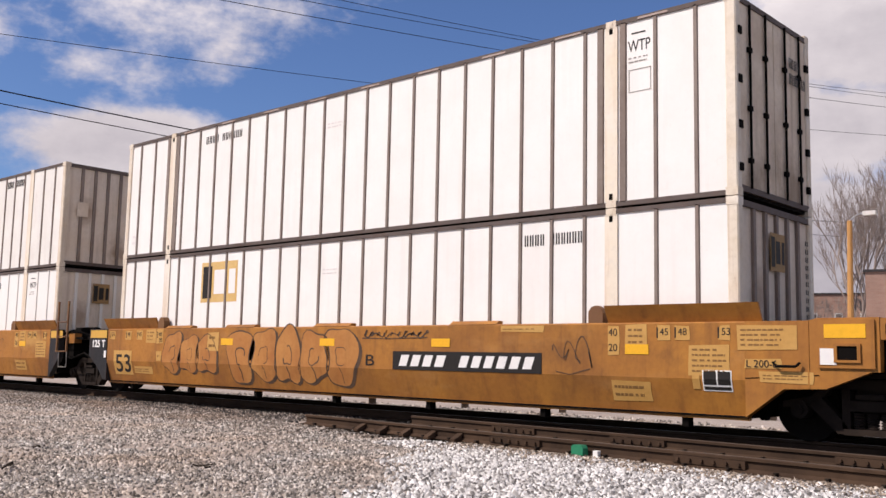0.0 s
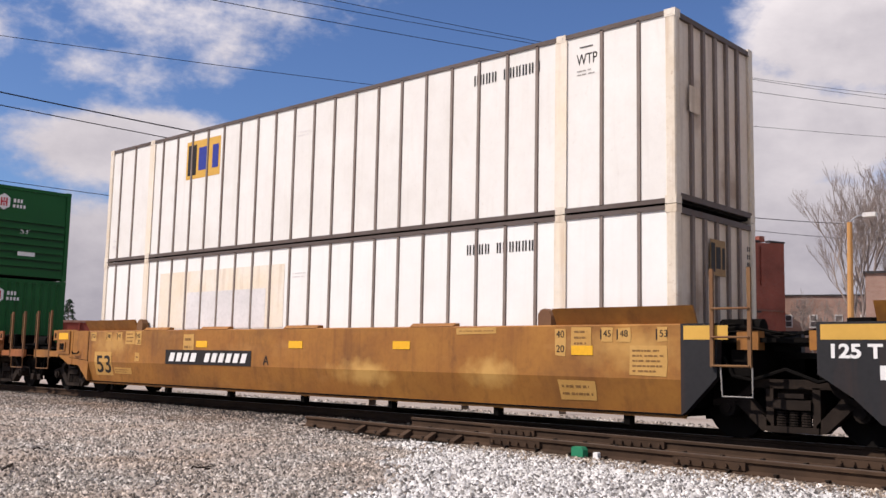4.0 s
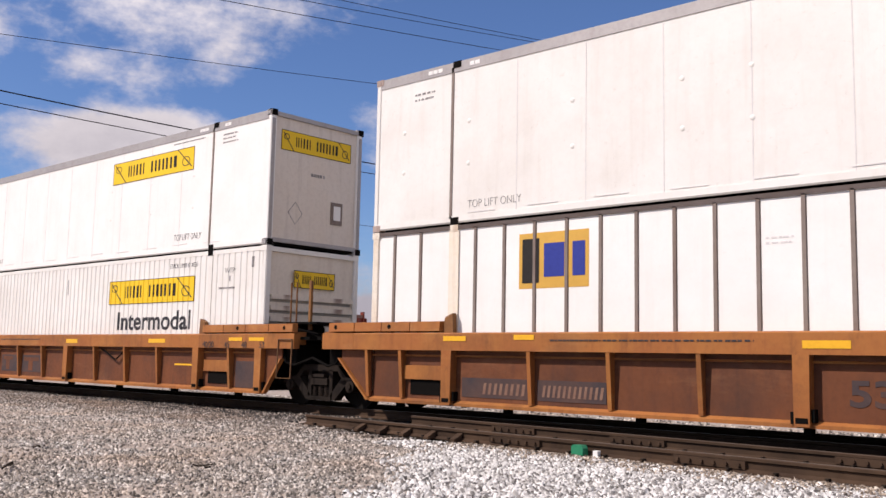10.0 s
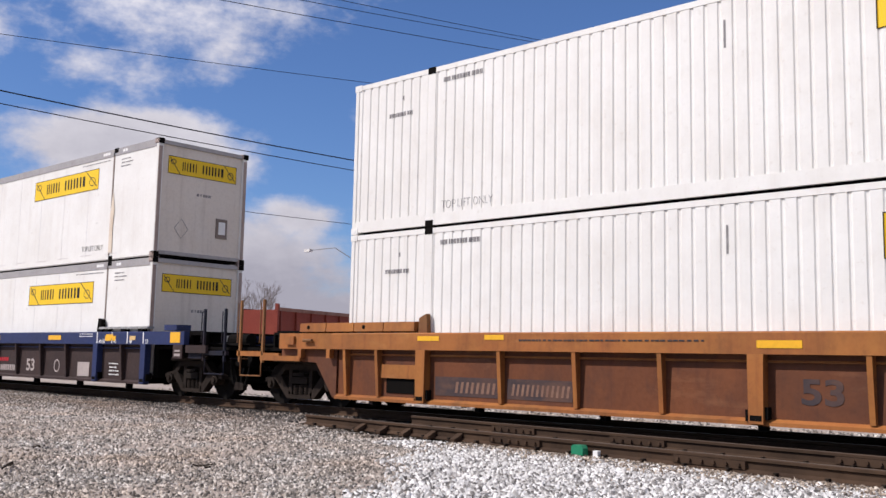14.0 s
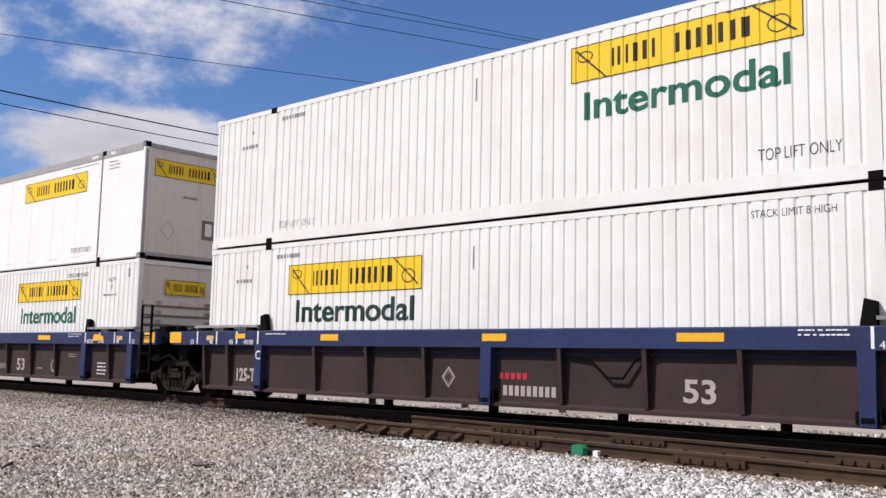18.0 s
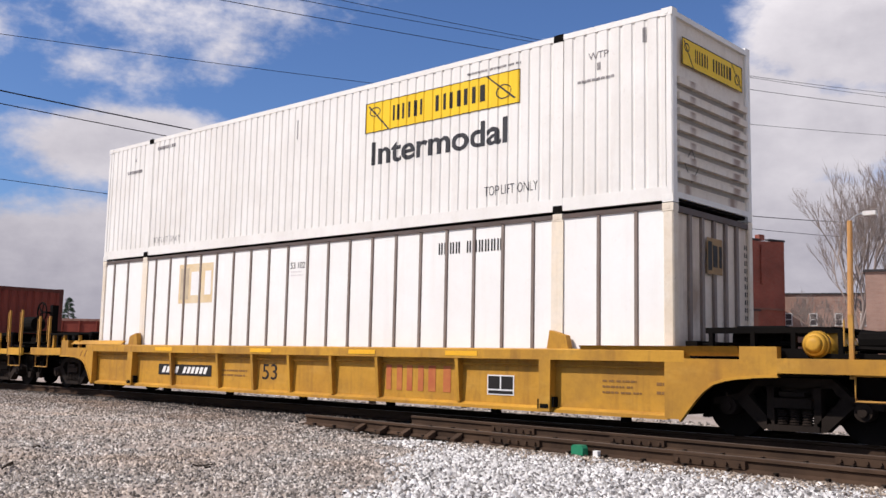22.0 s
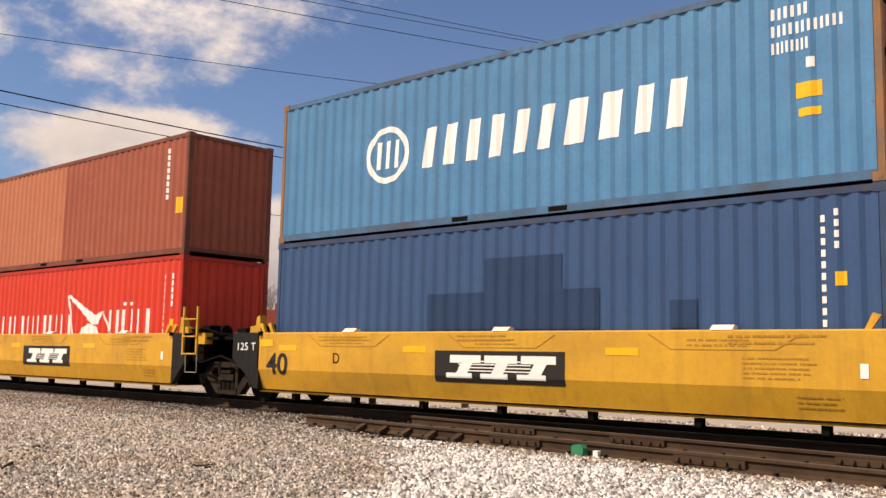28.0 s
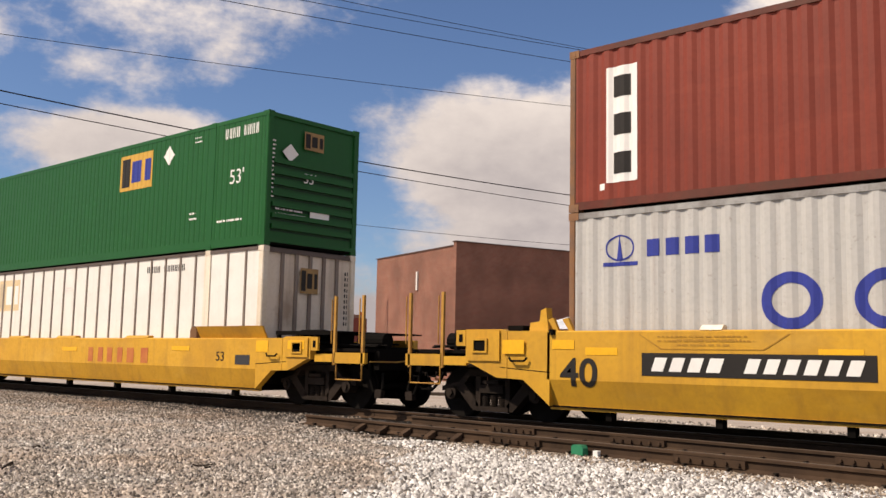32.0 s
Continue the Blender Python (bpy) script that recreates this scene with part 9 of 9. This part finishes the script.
poly(car_k, "print", small_lines(15.0, 15.7, 0.5, 0.75, 3, 5) + small_lines(15.9, 16.1, 0.5, 0.75, 2, 6) + small_lines(5.3, 6.4, 0.5, 0.7, 2, 8), -0.049, "fine_print")
poly(car_k, "reflector", [rect(x, x + 0.7, 1.04, 1.12) for x in (3.0, 6.6, 9.6, 12.0)], -0.204, "reflector")
tank = Mesh()
for y, r, y2, r2 in ((-0.12, 0.05, -0.1, 0.12), (-0.1, 0.12, -0.05, 0.165), (-0.05, 0.165, 0.02, 0.18), (0.02, 0.18, 1.0, 0.18)):
    tank.rod((18.15, y, 1.25), (18.15, y2, 1.25), r, 20, r2)
part("air_tank", tank, "yellow", car_k, "yellow round air tank", smooth=True)

YELLOWS = []
YEL40 = "yellow well car with smooth sloping sides"
UNITS = ((-250.12, ("joint", "truck"), (3.13, 0), "B"), (-265.25, ("joint", "joint"), (3.15, 3.13), "C"), (-280.4, ("joint", "joint"), (3.5, 3.15), "D"),
         (-295.9, ("joint", "joint"), (3.05, 3.5), "E"), (-310.95, ("truck", "joint"), (0, 3.05), "A"))
for s, ends, gaps, tx in UNITS:
    c = well_car(s, 12.0, "smooth40", "yellow", ends, YEL40, gaps)
    YELLOWS.append(c)
    write(c, "40", 0.12 if tx != "A" else 0.05, 0.62 if True else 0, 0.42, "ink", -0.206, 0.66, bold=0.01)
    if tx in "BA":
        x0 = 7.3 if tx == "B" else 1.45
        number_plate(c, x0, x0 + 3.2, 0.8, 1.12)
        write(c, tx, 6.85 if tx == "B" else 4.95, 0.78, 0.22, "ink", -0.206)
        poly(c, "print_faint", small_lines(5.0, 6.5, 0.94, 1.0, 1, 3) if tx == "B" else small_lines(5.4, 7.6, 0.92, 1.0, 1, 4), -0.206, "fine_print")
    else:
        logo_plate(c, 4.72, 7.38, 0.6, 1.12)
        write(c, tx, 2.1, 0.86, 0.2, "ink", -0.206)
    if ends[0] == "joint":
        write(c, "125 T", -0.92, 1.08, 0.16, "paper", -0.206, 0.66)
    poly(c, "reflector", [rect(12.75, 13.15, 1.1, 1.34)] if tx == "B" else [rect(-0.1, 0.3, 1.16, 1.3)], -0.2055, "reflector")
    poly(c, "print_faint", small_lines(10.0, 11.6, 1.22, 1.4, 2, 5) + small_lines(5.2, 6.6, 1.26, 1.4, 2, 6) + small_lines(1.7, 3.2, 1.26, 1.38, 2, 7), -0.2045, "fine_print")
    poly(c, "paper", [rect(11.7, 11.8, 0.84, 1.02)], -0.2045, "tag")
    if tx == "B":
        notice(c, 13.4, 13.9, 1.02, 1.36, -0.235)
        bw = part("brake_wheel", Mesh(), "rust", c)
        m = Mesh()
        rim = [(15.2 + 0.28 * math.cos(k * math.pi / 9), 0.45, 2.08 + 0.28 * math.sin(k * math.pi / 9)) for k in range(19)]
        m.path(rim, 0.022, 6)
        for k in range(5):
            a = k * 2 * math.pi / 5
            m.rod((15.2, 0.45, 2.08), (15.2 + 0.28 * math.cos(a), 0.45, 2.08 + 0.28 * math.sin(a)), 0.018, 5)
        m.rod((15.2, 0.45, 2.08), (15.2, 0.75, 2.08), 0.03, 8)
        bw.data = m.data("brake_wheel", "black")
        part("brake_stand", Mesh().box(15.12, 15.28, 0.72, 0.9, 1.1, 2.3), "black", c)
        part("brake_platform", Mesh().box(13.9, 15.0, 0.5, 2.0, 1.5, 1.56), "black", c)
        part("brake_drum", Mesh().rod((14.0, 0.6, 1.75), (14.7, 0.6, 1.75), 0.22, 14), "black", c)
    if tx == "A":
        poly(c, "print_faint", small_lines(9.0, 9.8, 0.5, 0.62, 1, 9), -0.17, "fine_print")
car_q = well_car(-334.75, 16.154, "smoothlow", "yellow", ("truck", "truck"), "yellow well car with smooth sides and faded red bars")
poly(car_q, "fadedred", bars(9.4, 12.2, 0.75, 1.1, (0.7, 0.7, 0.9), 0, 0.2, True), -0.204, "faded_bar")
write(car_q, "53", 14.9, 0.85, 0.2, "ink", -0.206, 0.3)
poly(car_q, "slate", [rect(15.6, 16.1, 0.78, 0.98)], -0.204, "notice_board")
poly(car_q, "reflector", [rect(3.0, 3.8, 1.0, 1.1), rect(8.0, 8.8, 1.0, 1.1), rect(13.2, 13.9, 1.05, 1.15), rect(16.3, 16.7, 1.05, 1.28)], -0.206, "reflector")
# the tail of the car ahead, at the head of what is seen
car_z = well_car(1.85, 16.154, "smooth", "brown", ("truck", "truck"), BROWN53 + ", running empty ahead")


def fold_markings(car, fold):
    """Paint below the fold of a smooth side follows its inward slope."""
    k = 0.13 / (fold - 0.31)
    for ob in list(car.children):
        if ob.type != "MESH" or not ob.name.startswith(FOLDED):
            continue
        me = ob.data.copy()
        me.transform(ob.matrix_basis)
        xs, zs = [v.co.x for v in me.vertices], [v.co.z for v in me.vertices]
        if not zs or min(zs) >= fold or max(v.co.y for v in me.vertices) > -0.15 or min(xs) < -0.2 or max(xs) > 16.31:
            continue
        ob.matrix_basis = Matrix.Identity(4)
        bm = bmesh.new()
        bm.from_mesh(me)
        bmesh.ops.bisect_plane(bm, geom=bm.verts[:] + bm.edges[:] + bm.faces[:], plane_co=(0, 0, fold), plane_no=(0, 0, 1))
        for v in bm.verts:
            if v.co.z < fold:
                v.co.y += (fold - v.co.z) * k
        bm.to_mesh(me)
        bm.free()
        ob.data = me


def flute_markings(box, profile):
    """Paint on a fluted side follows the grooves."""
    xs, ds = [q[0] for q in profile], [q[1] for q in profile]
    for ob in list(box.children):
        if ob.type != "MESH" or not ob.name.startswith(PAINTED):
            continue
        me = ob.data.copy()
        me.transform(ob.matrix_basis)
        px, py = [v.co.x for v in me.vertices], [v.co.y for v in me.vertices]
        if not px or max(py) > 0.02 or min(py) < -0.03:
            continue
        ob.matrix_basis = Matrix.Identity(4)
        bm = bmesh.new()
        bm.from_mesh(me)
        for x in xs:
            if min(px) < x < max(px):
                bmesh.ops.bisect_plane(bm, geom=bm.verts[:] + bm.edges[:] + bm.faces[:], plane_co=(x, 0, 0), plane_no=(1, 0, 0))
        for v in bm.verts:
            v.co.y += float(np.interp(v.co.x, xs, ds))
        bm.to_mesh(me)
        bm.free()
        ob.data = me
        if ob.name.startswith(("marking", "lettering")):
            tagged(ob, kind="stuff")


PAINTED = ("marking", "fine_print", "lettering", "sign_board", "name_bar", "name_strip", "name_ring", "number_print", "emblem", "sail_emblem", "placard", "repaint_patch")
for box, profile in FLUTED:
    flute_markings(box, profile)

FOLDED = ("speed_line", "marking", "fine_print", "stencil_patch", "overspray", "name_plate", "name_bar", "number_board", "number_print", "notice", "tag", "reflector", "faded_bar", "spray_paint")
for c in (car_a, car_b, car_c, car_d, car_z):
    fold_markings(c, 0.78)
for c in YELLOWS + [car_q]:
    fold_markings(c, 0.70)


def motions():
    for ob, s, y, z in RIDES:
        walk(ob, [(t, pose(s + SPEED * t, y, z)) for t in (0, 8, 16, 24, 32)])
    # each wheelset turns while it rolls past
    for ws, ax, s in WHEELS:
        t0 = max(0.0, min(31.9, (-42 - s) / SPEED))
        t1 = max(t0 + 0.05, min(32.0, (4 - s) / SPEED))
        n = max(1, math.ceil((t1 - t0) / 0.0667))
        times = [t0 + (t1 - t0) * i / n for i in range(n + 1)]
        rows = [(t, pose(ax, 0, RADIUS, 0, math.degrees(SPEED * (t - t0) / RADIUS), 0)) for t in times]
        if t0 > 0.05:
            rows.insert(0, (0, rows[0][1]))
        if t1 < 31.95:
            rows.append((32, rows[-1][1]))
        walk(ws, rows)


motions()
